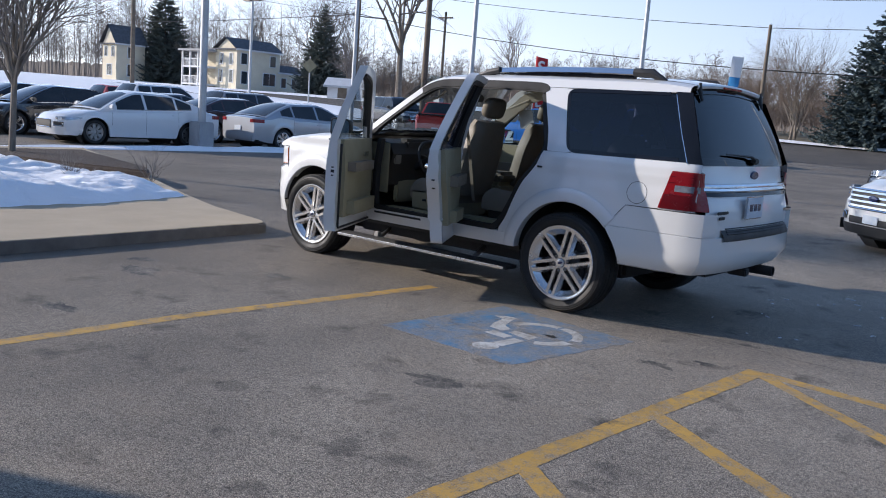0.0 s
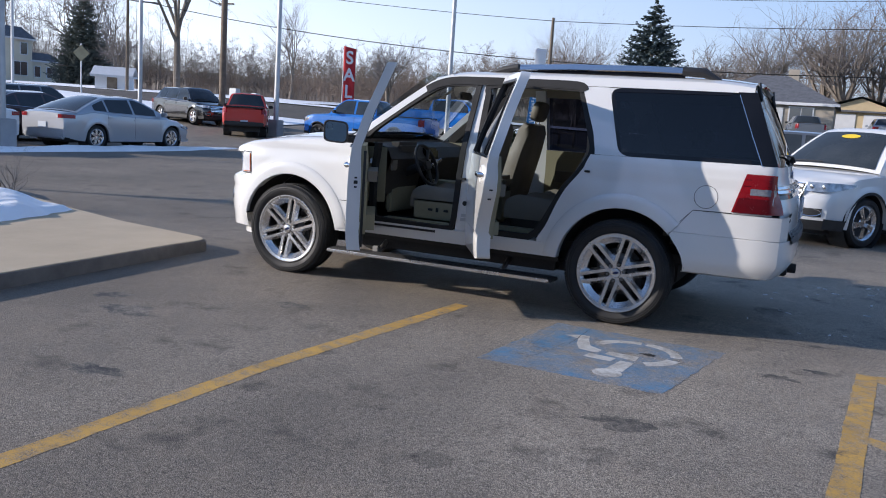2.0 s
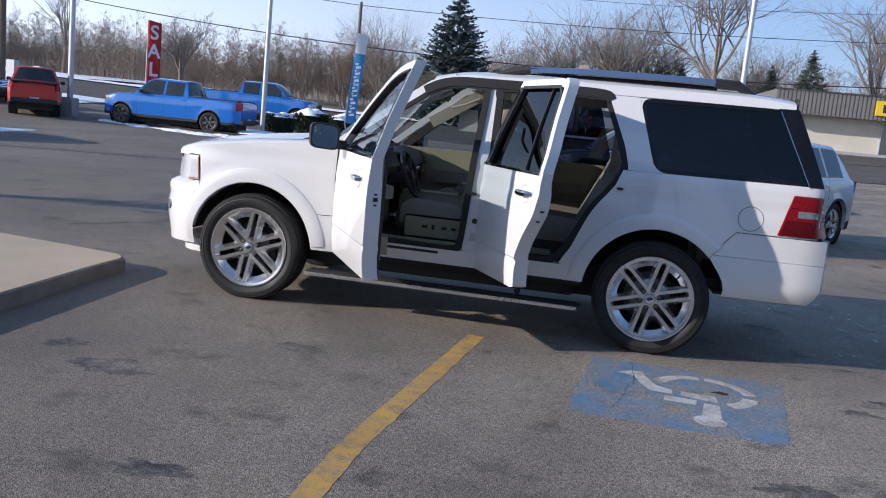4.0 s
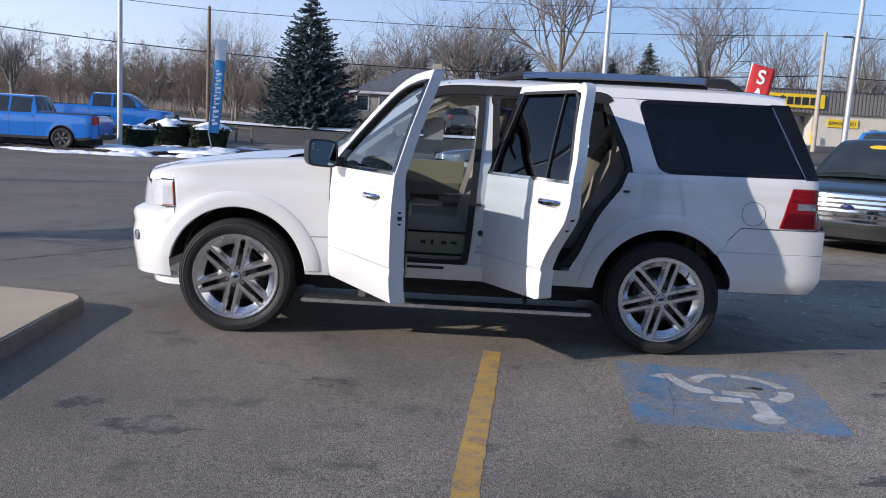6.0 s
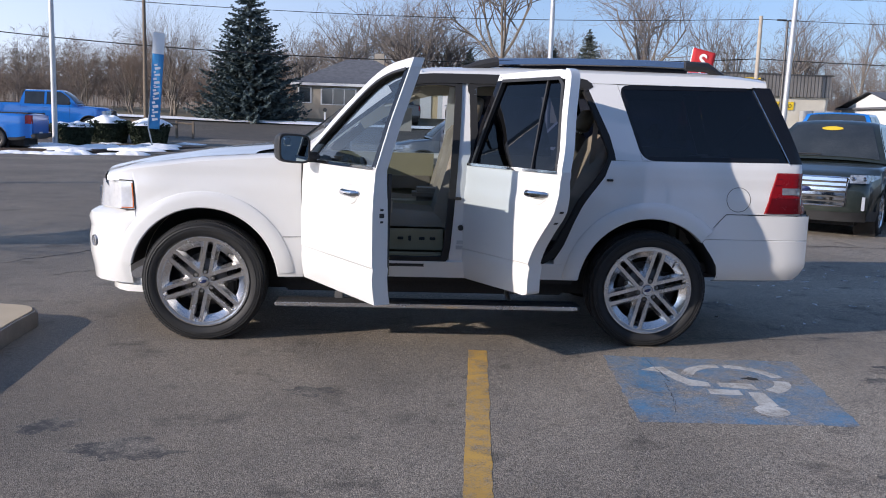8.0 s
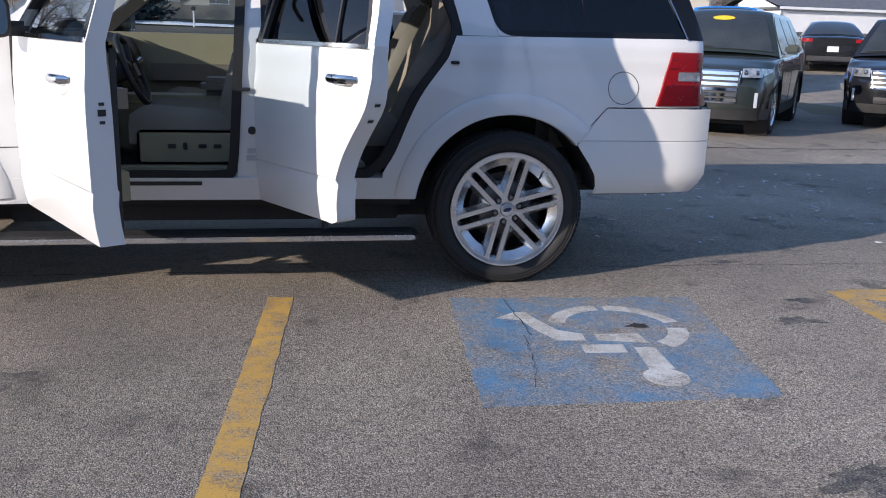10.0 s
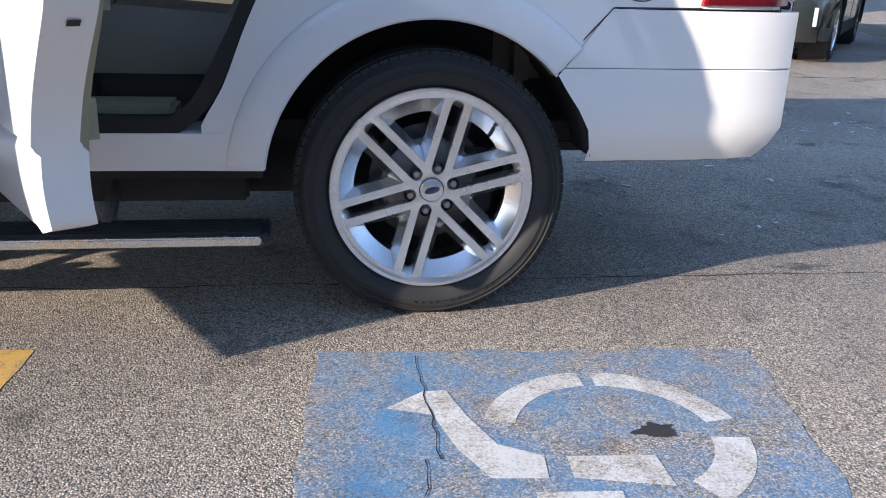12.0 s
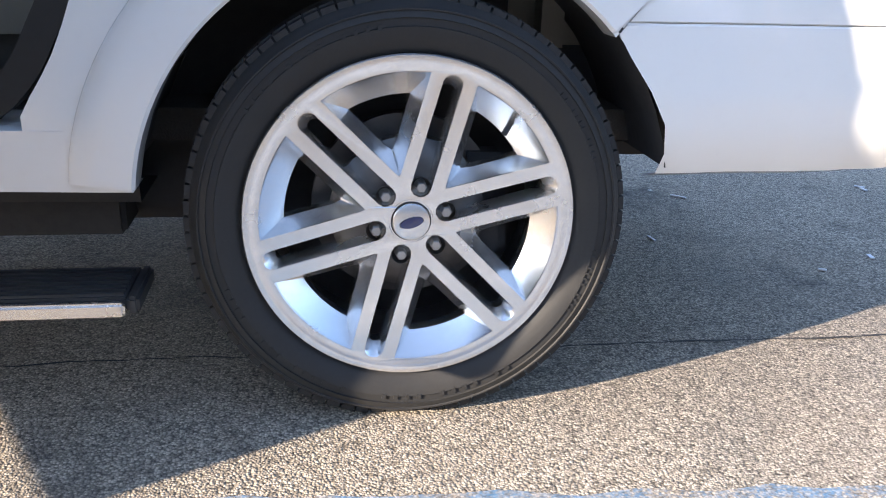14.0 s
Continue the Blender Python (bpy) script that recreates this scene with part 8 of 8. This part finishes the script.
for zz in (0.55, 2.75):
    part("deck", box(-96.6, -91.15, 58.9, 61.6, zp + zz - 0.2, zp + zz), WHITE_TRIM, porch, smooth=False)
    part("rail", box(-96.6, -91.15, 58.92, 59.02, zp + zz + 0.85, zp + zz + 0.95), WHITE_TRIM, porch, smooth=False)
    for k in range(20):
        part("baluster", box(-96.5 + 0.27 * k, -96.43 + 0.27 * k, 58.94, 59.0, zp + zz, zp + zz + 0.85), WHITE_TRIM, porch, smooth=False)
for px in (-96.5, -94.75, -93.0, -91.25):
    part("post", box(px - 0.1, px + 0.1, 58.87, 59.07, zp - 0.3, zp + 4.6), WHITE_TRIM, porch, smooth=False)
part("porch_roof", box(-96.9, -90.9, 58.5, 61.8, zp + 4.6, zp + 4.85), PALE_CONCRETE, porch, "pale flat porch roof", smooth=False)
part("back_wall", box(-96.4, -91.2, 61.4, 61.7, zp - 0.3, zp + 4.6), SIDING, porch, smooth=False)
gable_house("old_house", "old pale house with a tall gable among trees", -108.6, 57.6, 4.2, 3.6, 4.9, 7.4, 90, SIDING, windows=(("w", 0.9, 3.3, 0.7, 1.3, 1), ("w", -0.9, 3.3, 0.7, 1.3, 1), ("s", 0, 3.2, 0.9, 1.4, 1), ("s", 0, 0.8, 1.0, 1.5, 1), ("w", 0, 0.8, 1.2, 1.4, 2)))
gable_house("shed", "small white shed with a snowy roof", -61, 54.6, 3.0, 2.6, 1.2, 2.0, 35, WHITE_WALL, WHITE_TRIM, windows=(), doors=(("s", 0.0, 0.9, 1.2, WOOD_OLD),))

# the roadside shop
def shop():
    z0 = lie(27, 66)
    root = thing("shop", "flat-roofed roadside shop with a yellow sign", "shop", 27, 70, z0)
    part("wall", box(27.5, 34.1, 65.0, 78, z0 - 1, z0 + 2.65), CREAM_WALL, root, "cream block wall", False)
    part("wall", box(12, 27.5, 66.5, 78, z0 - 1, z0 + 2.65), CREAM_WALL, root, "", False)
    bm = bm_new()
    for k in range(int(22.3 / 0.3)):
        x = 11.8 + 0.3 * k
        add_box(bm, x, x + 0.2, 64.72, 64.80, z0 + 2.62, z0 + 4.35)
    add_box(bm, 11.8, 34.2, 64.80, 78.2, z0 + 2.6, z0 + 4.35)
    part("metal_fascia", bm, METAL_RIB, root, "grey ribbed metal fascia", False)
    part("fascia_cap", box(11.7, 34.3, 64.66, 64.86, z0 + 4.33, z0 + 4.45), STEEL, root, "", False)
    sign = part("shop_sign", box(19.0, 28.2, 64.55, 64.71, z0 + 2.95, z0 + 4.05, 0.03), SIGN_YELLOW, root, "yellow fascia sign with black bars")
    x = 19.5
    for w in (0.55, 0.6, 0.5, 0.5, 0.6, 0.6, 0.0, 0.65, 0.6, 0.65, 0.6, 0.6, 0.65, 0.5):
        if w:
            b = new("sign_bar", mesh_of(box(x, x + w - 0.13, 64.52, 64.56, z0 + 3.2, z0 + 3.8), SIGN_BLACK))
            b.parent = sign
        x += w if w else 0.4
    ad = part("notice_board", box(28.7, 31.2, 64.9, 64.99, z0 + 1.55, z0 + 2.2, 0.02), SIGN_YELLOW, root, "yellow notice with a black word on it")
    curve = bpy.data.curves.new("word", "FONT")
    curve.body, curve.size, curve.extrude = "REMODELED", 0.42, 0.008
    word = new("notice_word", curve)
    word.matrix_basis = Matrix.Translation((28.78, 64.89, z0 + 1.73)) @ Matrix.Rotation(math.pi / 2, 4, "X") @ Matrix.Diagonal((0.93, 1, 1, 1))
    curve.materials.append(SIGN_BLACK)
    word.parent = root
    word.matrix_parent_inverse = root.matrix_basis.inverted()
    for k in range(7):
        xx = 20.2 + 1.04 * k
        part("shopfront_pane", box(xx, xx + 0.96, 66.40, 66.46, z0 + 0.15, z0 + 2.35), DARK_PANE, root, "", False)
        part("mullion", box(xx - 0.06, xx + 0.01, 66.36, 66.5, z0, z0 + 2.6), GALV, root, "", False)
    for xx in (23.3, 24.8, 27.3):
        part("bollard", tube([(xx, 64.4, z0 - 0.3), (xx, 64.4, z0 + 1.05)], 0.09, 10), SIGN_YELLOW, root, "yellow steel bollard")
    part("shop_walk", box(12, 34.2, 63.6, 66.5, z0 - 0.6, z0 + 0.06), PALE_CONCRETE, root, "", False)
    for k, xx in enumerate((32.0, 32.9, 33.8)):
        part("gas_cage", box(xx - 0.38, xx + 0.38, 64.0, 64.7, z0 + 0.06, z0 + 1.5, 0.03), GALV, root, "steel bottle cage")


shop()
gable_house("white_shed", "long white metal building with a grey roof", 49.0, 64.0, 23.5, 9.0, 1.75, 3.0, 0, WHITE_WALL, over=0.4)


# ---- poles, wires and signs ----
def pole(name, label, x, y, height, r0, r1, mat, base=0.0, heads=0, arm=None, cross=0.0, lean=0.0, group="poles"):
    z = lie(x, y)
    root = thing(name, label, "pole", x, y, z, group)
    part("shaft", tube([(x, y, z - 0.3), (x + lean * 0.5, y, z + height / 2), (x + lean, y, z + height)], [r0, (r0 + r1) / 2, r1], 12), mat, root)
    if base:
        part("concrete_base", box(x - base, x + base, y - base, y + base, z - 0.2, z + 0.75, 0.03), PALE_CONCRETE, root, "square concrete footing")
    for s in range(heads):
        sg = -1 if s else 1
        part("lamp_head", box(x + sg * 0.1, x + sg * 0.85, y - 0.15, y + 0.15, z + height - 0.02, z + height + 0.10, 0.03), STEEL, root, "flat lamp head")
    if arm:
        part("lamp_arm", tube([(x, y, z + height - 0.8), (x + arm[0] * 0.5, y + arm[1] * 0.5, z + height - 0.25), (x + arm[0], y + arm[1], z + height - 0.1)], 0.05, 8), GALV, root)
        part("lamp_head", box(x + arm[0] - 0.35, x + arm[0] + 0.35, y + arm[1] - 0.14, y + arm[1] + 0.14, z + height - 0.2, z + height - 0.06, 0.03), STEEL, root)
    if cross:
        part("cross_arm", box(x - cross, x + cross, y - 0.06, y + 0.06, z + height - 0.55, z + height - 0.43), WOOD_OLD, root, "", False)
    return root


LAMP = "tall pale steel lamp pole on a concrete footing"
UTIL = "weathered wooden utility pole"
pole("lamp_pole", LAMP, -17.9, 8.75, 10.5, 0.115, 0.09, GALV, 0.26)
pole("lamp_pole", LAMP, -22.3, 26.4, 10.5, 0.12, 0.09, GALV, 0.26)
pole("lamp_pole", LAMP, -15.1, 29.4, 10, 0.11, 0.085, GALV)
pole("lamp_pole", LAMP, 4.3, 28.6, 9.8, 0.11, 0.085, GALV)
pole("lamp_pole", LAMP, 18.0, 37.7, 11.5, 0.14, 0.11, GALV, lean=0.25)
pole("lamp_pole", LAMP, -33.2, 29.2, 10.5, 0.12, 0.09, GALV)
pole("lamp_pole", "pale steel lamp pole with two flat heads", -44.7, 30.6, 6.7, 0.10, 0.08, GALV, heads=2)
pole("lamp_pole", "grey lamp pole with two flat heads", 29.0, 62.5, 8.4, 0.12, 0.09, STEEL, heads=2)
pole("utility_pole", UTIL, 22.6, 52.4, 7.8, 0.16, 0.12, surface("pale_pole_wood", (0.48, 0.42, 0.34), (0.38, 0.33, 0.27), 3, 30, 0.9))
pole("utility_pole", UTIL, -17.2, 49.6, 7.4, 0.14, 0.10, WOOD_OLD, cross=0.0)
pole("utility_pole", UTIL, -58.2, 48.3 + 5, 11.5, 0.15, 0.11, WOOD_OLD, cross=0.9)
pole("utility_pole", UTIL, -46.6, 45.5 + 7, 8.2, 0.14, 0.10, WOOD_OLD, arm=(-2.6, -1.2), cross=0.8)
pole("utility_pole", "thick weathered wooden pole by the road", -27.2, 28.6, 9.5, 0.17, 0.14, WOOD_OLD)
pole("utility_pole", UTIL, -49.0, 24.5, 11.0, 0.15, 0.11, WOOD_OLD)
pole("utility_pole", UTIL, 66, 52.6, 8.5, 0.16, 0.12, WOOD_OLD)


def wire(a, b, sag, r=0.02, n=16):
    bm = bm_new()
    a, b = Vector(a), Vector(b)
    add_tube(bm, [a.lerp(b, t) - Vector((0, 0, 4 * sag * t * (1 - t))) for t in steps(0, 1, n)], r, 4)
    solid("overhead_wire", bm, SIGN_BLACK, "thin black overhead wire between the poles", "wire", "overhead wires")


top_of = lambda x, y, h: (x, y, lie(x, y) + h)
chain = [top_of(-140, 53, 10.5), top_of(-58.2, 53.3, 10.8), top_of(-17.2, 49.6, 7.2), top_of(22.6, 52.4, 7.6), top_of(66, 52.6, 8.2), top_of(120, 53, 8.6)]
for a, b in zip(chain, chain[1:]):
    wire(a, b, 0.45)
    wire((a[0], a[1], a[2] - 2.6), (b[0], b[1], b[2] - 2.6), 0.6, 0.03)
    wire((a[0], a[1] + 12, a[2] + 3.4), (b[0], b[1] + 12, b[2] + 3.4), 0.5, 0.016)
for k in range(3):
    wire(top_of(-49.0, 24.5, 9.6 - 0.9 * k), top_of(-120, 30, 9.0 - 0.9 * k), 0.7, 0.02)
    wire(top_of(-49.0, 24.5, 9.6 - 0.9 * k), top_of(-58.2, 53.3, 10.0 - 0.9 * k), 0.4, 0.018)


def banner(name, label, x, y, z0, w, h, word, cloth, lean, faces):
    """A tall feather banner on a pole, its face towards the lot."""
    root = thing(name, label, "banner", x, y, lie(x, y), "feather banners")
    ang = math.atan2(faces[1] - y, faces[0] - x) + math.pi / 2
    m = Matrix.Translation((x, y, z0)) @ Matrix.Rotation(ang, 4, "Z") @ Matrix.Rotation(radians(lean), 4, "Y")
    part("pole", tube([Vector((x, y, lie(x, y) - 0.2)), m @ Vector((-w / 2, 0, 0)), m @ Vector((-w / 2, 0, h))], 0.03, 8), GALV, root)
    bm = bm_new()
    rows = [[m @ Vector((-w / 2 + w * u, 0.07 * math.sin(5 * t + 2 * u), h * t - (0.10 * u if t == 1 else 0))) for u in steps(0, 1, 6)] for t in steps(0, 1, 16)]
    add_grid(bm, rows)
    ob = part("cloth", bm, cloth, root, "", "all")
    sol = ob.modifiers.new("thickness", "SOLIDIFY")
    sol.thickness = 0.012
    return root, m


for x, y, z0, w, h, lean in ((-20.0, 28.8, lie(-20.3, 28.8) + 1.0, 0.55, 3.3, 0), (13.0, 37.5, lie(13, 37.5) + 1.35, 1.1, 3.8, 9)):
    root, m = banner("sale_banner", "tall red feather banner with white letters SALE", x, y, z0, w, h, "SALE", RED_CLOTH, lean, (0, -6))
    for k, ch in enumerate("SALE"):
        curve = bpy.data.curves.new("letter", "FONT")
        curve.body, curve.size, curve.extrude, curve.align_x, curve.offset = ch, h * 0.25, 0.012, "CENTER", 0.018
        t = new("letter", curve)
        curve.materials.append(WHITE_CLOTH)
        t.parent = root
        t.matrix_parent_inverse = root.matrix_basis.inverted()
        t.matrix_basis = m @ Matrix.Translation((0.0, -0.10, h * (0.76 - 0.235 * k))) @ Matrix.Rotation(math.pi / 2, 4, "X") @ Matrix.Diagonal((0.92, 1, 1, 1))
root, m = banner("blue_banner", "tall blue feather banner with a white top", -11.7, 31.0, lie(-11.7, 31) + 0.8, 0.44, 3.9, "", BLUE_FLAG, 4, (1.5, -6))
bm = bm_new()
add_grid(bm, [[m @ Vector((-0.23 + 0.46 * u, 0.07 * math.sin(5 * t + 2 * u) - 0.032, 3.92 * t)) for u in steps(0, 1, 6)] for t in steps(0.78, 1.0, 5)])
part("cloth_top", bm, WHITE_CLOTH, root, "white upper end of the cloth", "all")
z = 0.35
for k, hgt in enumerate((0.30, 0.22, 0.34, 0.20, 0.28, 0.16, 0.32, 0.26, 0.30)):
    lean_k = m @ Matrix.Translation((0.02, 0, z)) @ Matrix.Rotation(radians(-14), 4, "Y")
    part("print_bar", box(-0.11, 0.11, -0.10, -0.088, 0.0, hgt * 0.32, 0.0, lean_k), WHITE_CLOTH, root, "", False)
    part("print_bar", box(-0.11, -0.03 if k % 2 else 0.02, -0.10, -0.088, hgt * 0.5, hgt * 0.78, 0.0, lean_k), WHITE_CLOTH, root, "", False)
    z += hgt

sign = thing("road_sign", "diamond road sign seen from its grey back", "sign", -45.5, 36.5, lie(-45.5, 36.5))
zs = lie(-45.5, 36.5)
part("post", tube([(-45.5, 36.5, zs - 0.3), (-45.5, 36.5, zs + 3.4)], 0.05, 8), GALV, sign)
part("plate", box(-0.38, 0.38, -0.015, 0.015, -0.38, 0.38, 0.04, Matrix.Translation((-45.45, 36.45, zs + 2.75)) @ Matrix.Rotation(radians(38), 4, "Z") @ Matrix.Rotation(radians(45), 4, "Y")), surface("sign_back", (0.30, 0.27, 0.17), (0.25, 0.22, 0.14), 3, 30, 0.6, metal=0.4), sign)
meter = thing("utility_boxes", "grey utility cabinets and pipes by the exit", "utility box", -30.5, 33.5, lie(-30.5, 33.5))
zm = lie(-30.5, 33.5)
for k, (dx, w, h) in enumerate(((0, 0.5, 1.7), (0.9, 0.35, 1.3), (1.5, 0.4, 1.5), (-0.8, 0.3, 1.1))):
    part("cabinet", box(-30.5 + dx, -30.5 + dx + w, 33.2, 33.6, zm, zm + h, 0.03), GALV if k != 1 else BLACK_TRIM, meter)
part("pipe", tube([(-29.2, 33.4, zm), (-29.2, 33.4, zm + 1.2), (-28.6, 33.4, zm + 1.2), (-28.6, 33.4, zm)], 0.07, 8), BLACK_TRIM, meter)

# ---- snowy island with clipped shrubs, fence ----
solid("island_bed", island([(-19.4, 26.3), (-16, 25.4), (-12.6, 26.6), (-10.0, 32.5), (-9.7, 35.6), (-10.6, 37.7), (-19.4, 37.7)], -0.1, lie(-14, 30) + 0.06, 0.03), MULCH, "dark bare ground of the roadside island", "mulch", kind="structure")
rng_bed = random.Random(12)
for k in range(34):
    bx, by = rng_bed.uniform(-18.2, -10.6), rng_bed.uniform(26.6, 36.8)
    rx, ry = rng_bed.uniform(0.4, 1.3), rng_bed.uniform(0.25, 0.8)
    solid("snow_patch", snow_heap(bx - rx, bx + rx, by - ry, by + ry, rng_bed.uniform(0.06, 0.16), k * 1.3 + 0.4, 30, lie(-14, 30) + 0.058), SNOW, "lumpy patch of old snow on bare ground", "snow", "snow patches", smooth="all")


def shrub(x, y, r, h, seed):
    z = lie(x, y)
    rng = random.Random(seed)
    root = thing("shrub", "clipped dark evergreen shrub with a cap of snow", "shrub", x, y, z, "clipped shrubs")
    vs, fs = [], []
    for _ in range(2600):
        a, t = rng.uniform(0, 6.283), rng.uniform(0, 1)
        prof = r * (0.78 + 0.24 * t) * (1 if t < 0.9 else math.sqrt(rng.random()))
        t = min(t, 0.93)
        c = Vector((x + prof * math.cos(a), y + prof * math.sin(a), z + 0.05 + h * t))
        d = Vector((rng.gauss(0, 1), rng.gauss(0, 1), rng.gauss(0, 1))).normalized() * 0.07
        e = Vector((rng.gauss(0, 1), rng.gauss(0, 1), rng.gauss(0, 1))).normalized() * 0.07
        b = len(vs)
        vs += [tuple(c - d), tuple(c + e), tuple(c + d), tuple(c - e)]
        fs.append((b, b + 1, b + 2, b + 3))
    me = bpy.data.meshes.new("foliage")
    me.from_pydata(vs, [], fs)
    me.materials.append(SHRUB)
    ob = new("foliage", me)
    ob.parent = root
    ob.matrix_parent_inverse = root.matrix_basis.inverted()
    bm = bm_new()
    add_lathe(bm, [(0.0005, h * 0.9), (r * 0.6, h * 0.92), (r * 0.92, h * 0.86), (r * 0.82, h * 0.3), (r * 0.72, -0.05)], (x, y, z), "z", 20)
    part("core", bm, SHRUB, root)
    part("snow_cap", snow_heap(x - r * 0.98, x + r * 0.98, y - r * 0.98, y + r * 0.98, 0.34, seed * 1.7, 30, z + h * 0.92), SNOW, root, "lumpy cap of snow", "all")


shrub(-14.8, 30.4, 0.80, 0.88, 1)
shrub(-14.3, 33.4, 0.90, 0.95, 2)
shrub(-12.5, 33.2, 0.88, 0.92, 3)
fence = thing("rail_fence", "weathered wooden rail fence by the road", "fence", -12, 37.5, lie(-12, 37.5))
posts = [(-14.6, 38.0), (-13.2, 37.4), (-12.5, 38.1), (-11.7, 38.1)]
for x, y in posts:
    z = lie(x, y)
    part("post", box(x - 0.06, x + 0.06, y - 0.06, y + 0.06, z - 0.2, z + 0.85, 0.02), WOOD_OLD, fence)
for (xa, ya), (xb, yb) in zip(posts, posts[1:]):
    za = lie(xa, ya)
    part("rail", tube([(xa, ya, za + 0.75), (xb, yb, za + 0.70)], 0.05, 6), WOOD_OLD, fence)
part("rail", tube([(-14.0, 37.6, lie(-13, 37) + 0.2), (-13.2, 37.4, lie(-12, 37) + 0.7)], 0.05, 6), WOOD_OLD, fence)
for k in range(26):
    u = (k + rng_bed.random()) / 26
    bx, by = -20.4 + 9.4 * u, 26.3 - 1.2 * math.sin(math.pi * u) + 1.6 * max(u - 0.7, 0) + rng_bed.uniform(-0.3, 0.3)
    r = rng_bed.uniform(0.18, 0.5)
    solid("snow_lump", snow_heap(bx - r * 1.5, bx + r * 1.5, by - r, by + r, r * rng_bed.uniform(0.15, 0.5), k * 2.1, 40, lie(bx, by) - 0.01), SNOW, "ploughed lump of dirty snow at the island's edge", "snow", "ploughed snow lumps", smooth="all")
solid("snow_ridge", snow_heap(-17.9, -16.4, 3.0, 17.0, 0.12, 2.7, 110, 0.0), SNOW, "thin ridge of snow before the parked cars", "snow", kind="stuff", smooth="all")

# ---- the planted bed near the lane ----
solid("snow_heap", snow_block([(-6.5, -7.2), (-6.35, -3.0), (-6.25, -0.6), (-6.75, 1.0), (-8.2, 1.15), (-9.6, 0.7), (-12.3, 0.2), (-12.6, -7.2)], 0.29), SNOW, "thick lumpy snow on the planted island", "snow", kind="stuff", smooth="all")
solid("mulch_bed", island([(-13.6, 0.6), (-12.4, 0.4), (-9.0, 1.75), (-9.6, 2.1), (-13.4, 2.9)], 0.1, 0.24, 0.04), MULCH, "dark mulch of the planted bed", "mulch", kind="structure")


def twiggy(x, y, h, n, seed, spread):
    rng = random.Random(seed)
    root = thing("dry_plant", "dry brown leafless plant poking through snow", "plant", x, y, 0.3, "dry plants")
    for k in range(n):
        d = Vector((rng.gauss(0, spread), rng.gauss(0, spread), 1)).normalized()
        bm = bm_new()
        limb(bm, rng, Vector((x + rng.gauss(0, 0.08), y + rng.gauss(0, 0.08), 0.15)), d, h * rng.uniform(0.6, 1.0), 0.007, 2, 4, 4, 0.0, 0.5, (4, 4, 4, 3, 2))
        part("stem", bm, [TWIG, TWIG], root, "", False)


twiggy(-8.2, 1.25, 0.45, 8, 3, 0.3)
twiggy(-8.3, 0.1, 0.30, 22, 4, 0.8)

# ---- the dealer's building behind the lane, and its long shadow ----
solid("dealer_building", box(-7.0, 26, -22, -8.05, -0.2, 4.3), surface("pale_cladding", (0.42, 0.435, 0.46), (0.36, 0.375, 0.40), 1.5, 20, 0.5), "pale panelled wall of the dealer's building", "building", kind="structure", smooth=False)

mailbox = thing("mailbox", "small dark roadside mailbox on a pale post", "mailbox", -6.3, 51.9, lie(-6.3, 51.9))
zq = lie(-6.3, 51.9)
part("post", box(-6.35, -6.25, 51.85, 51.95, zq - 0.2, zq + 0.95, 0.01), WHITE_TRIM, mailbox)
part("box", box(-6.42, -6.18, 51.6, 52.1, zq + 0.95, zq + 1.2, 0.05), BLACK_TRIM, mailbox)
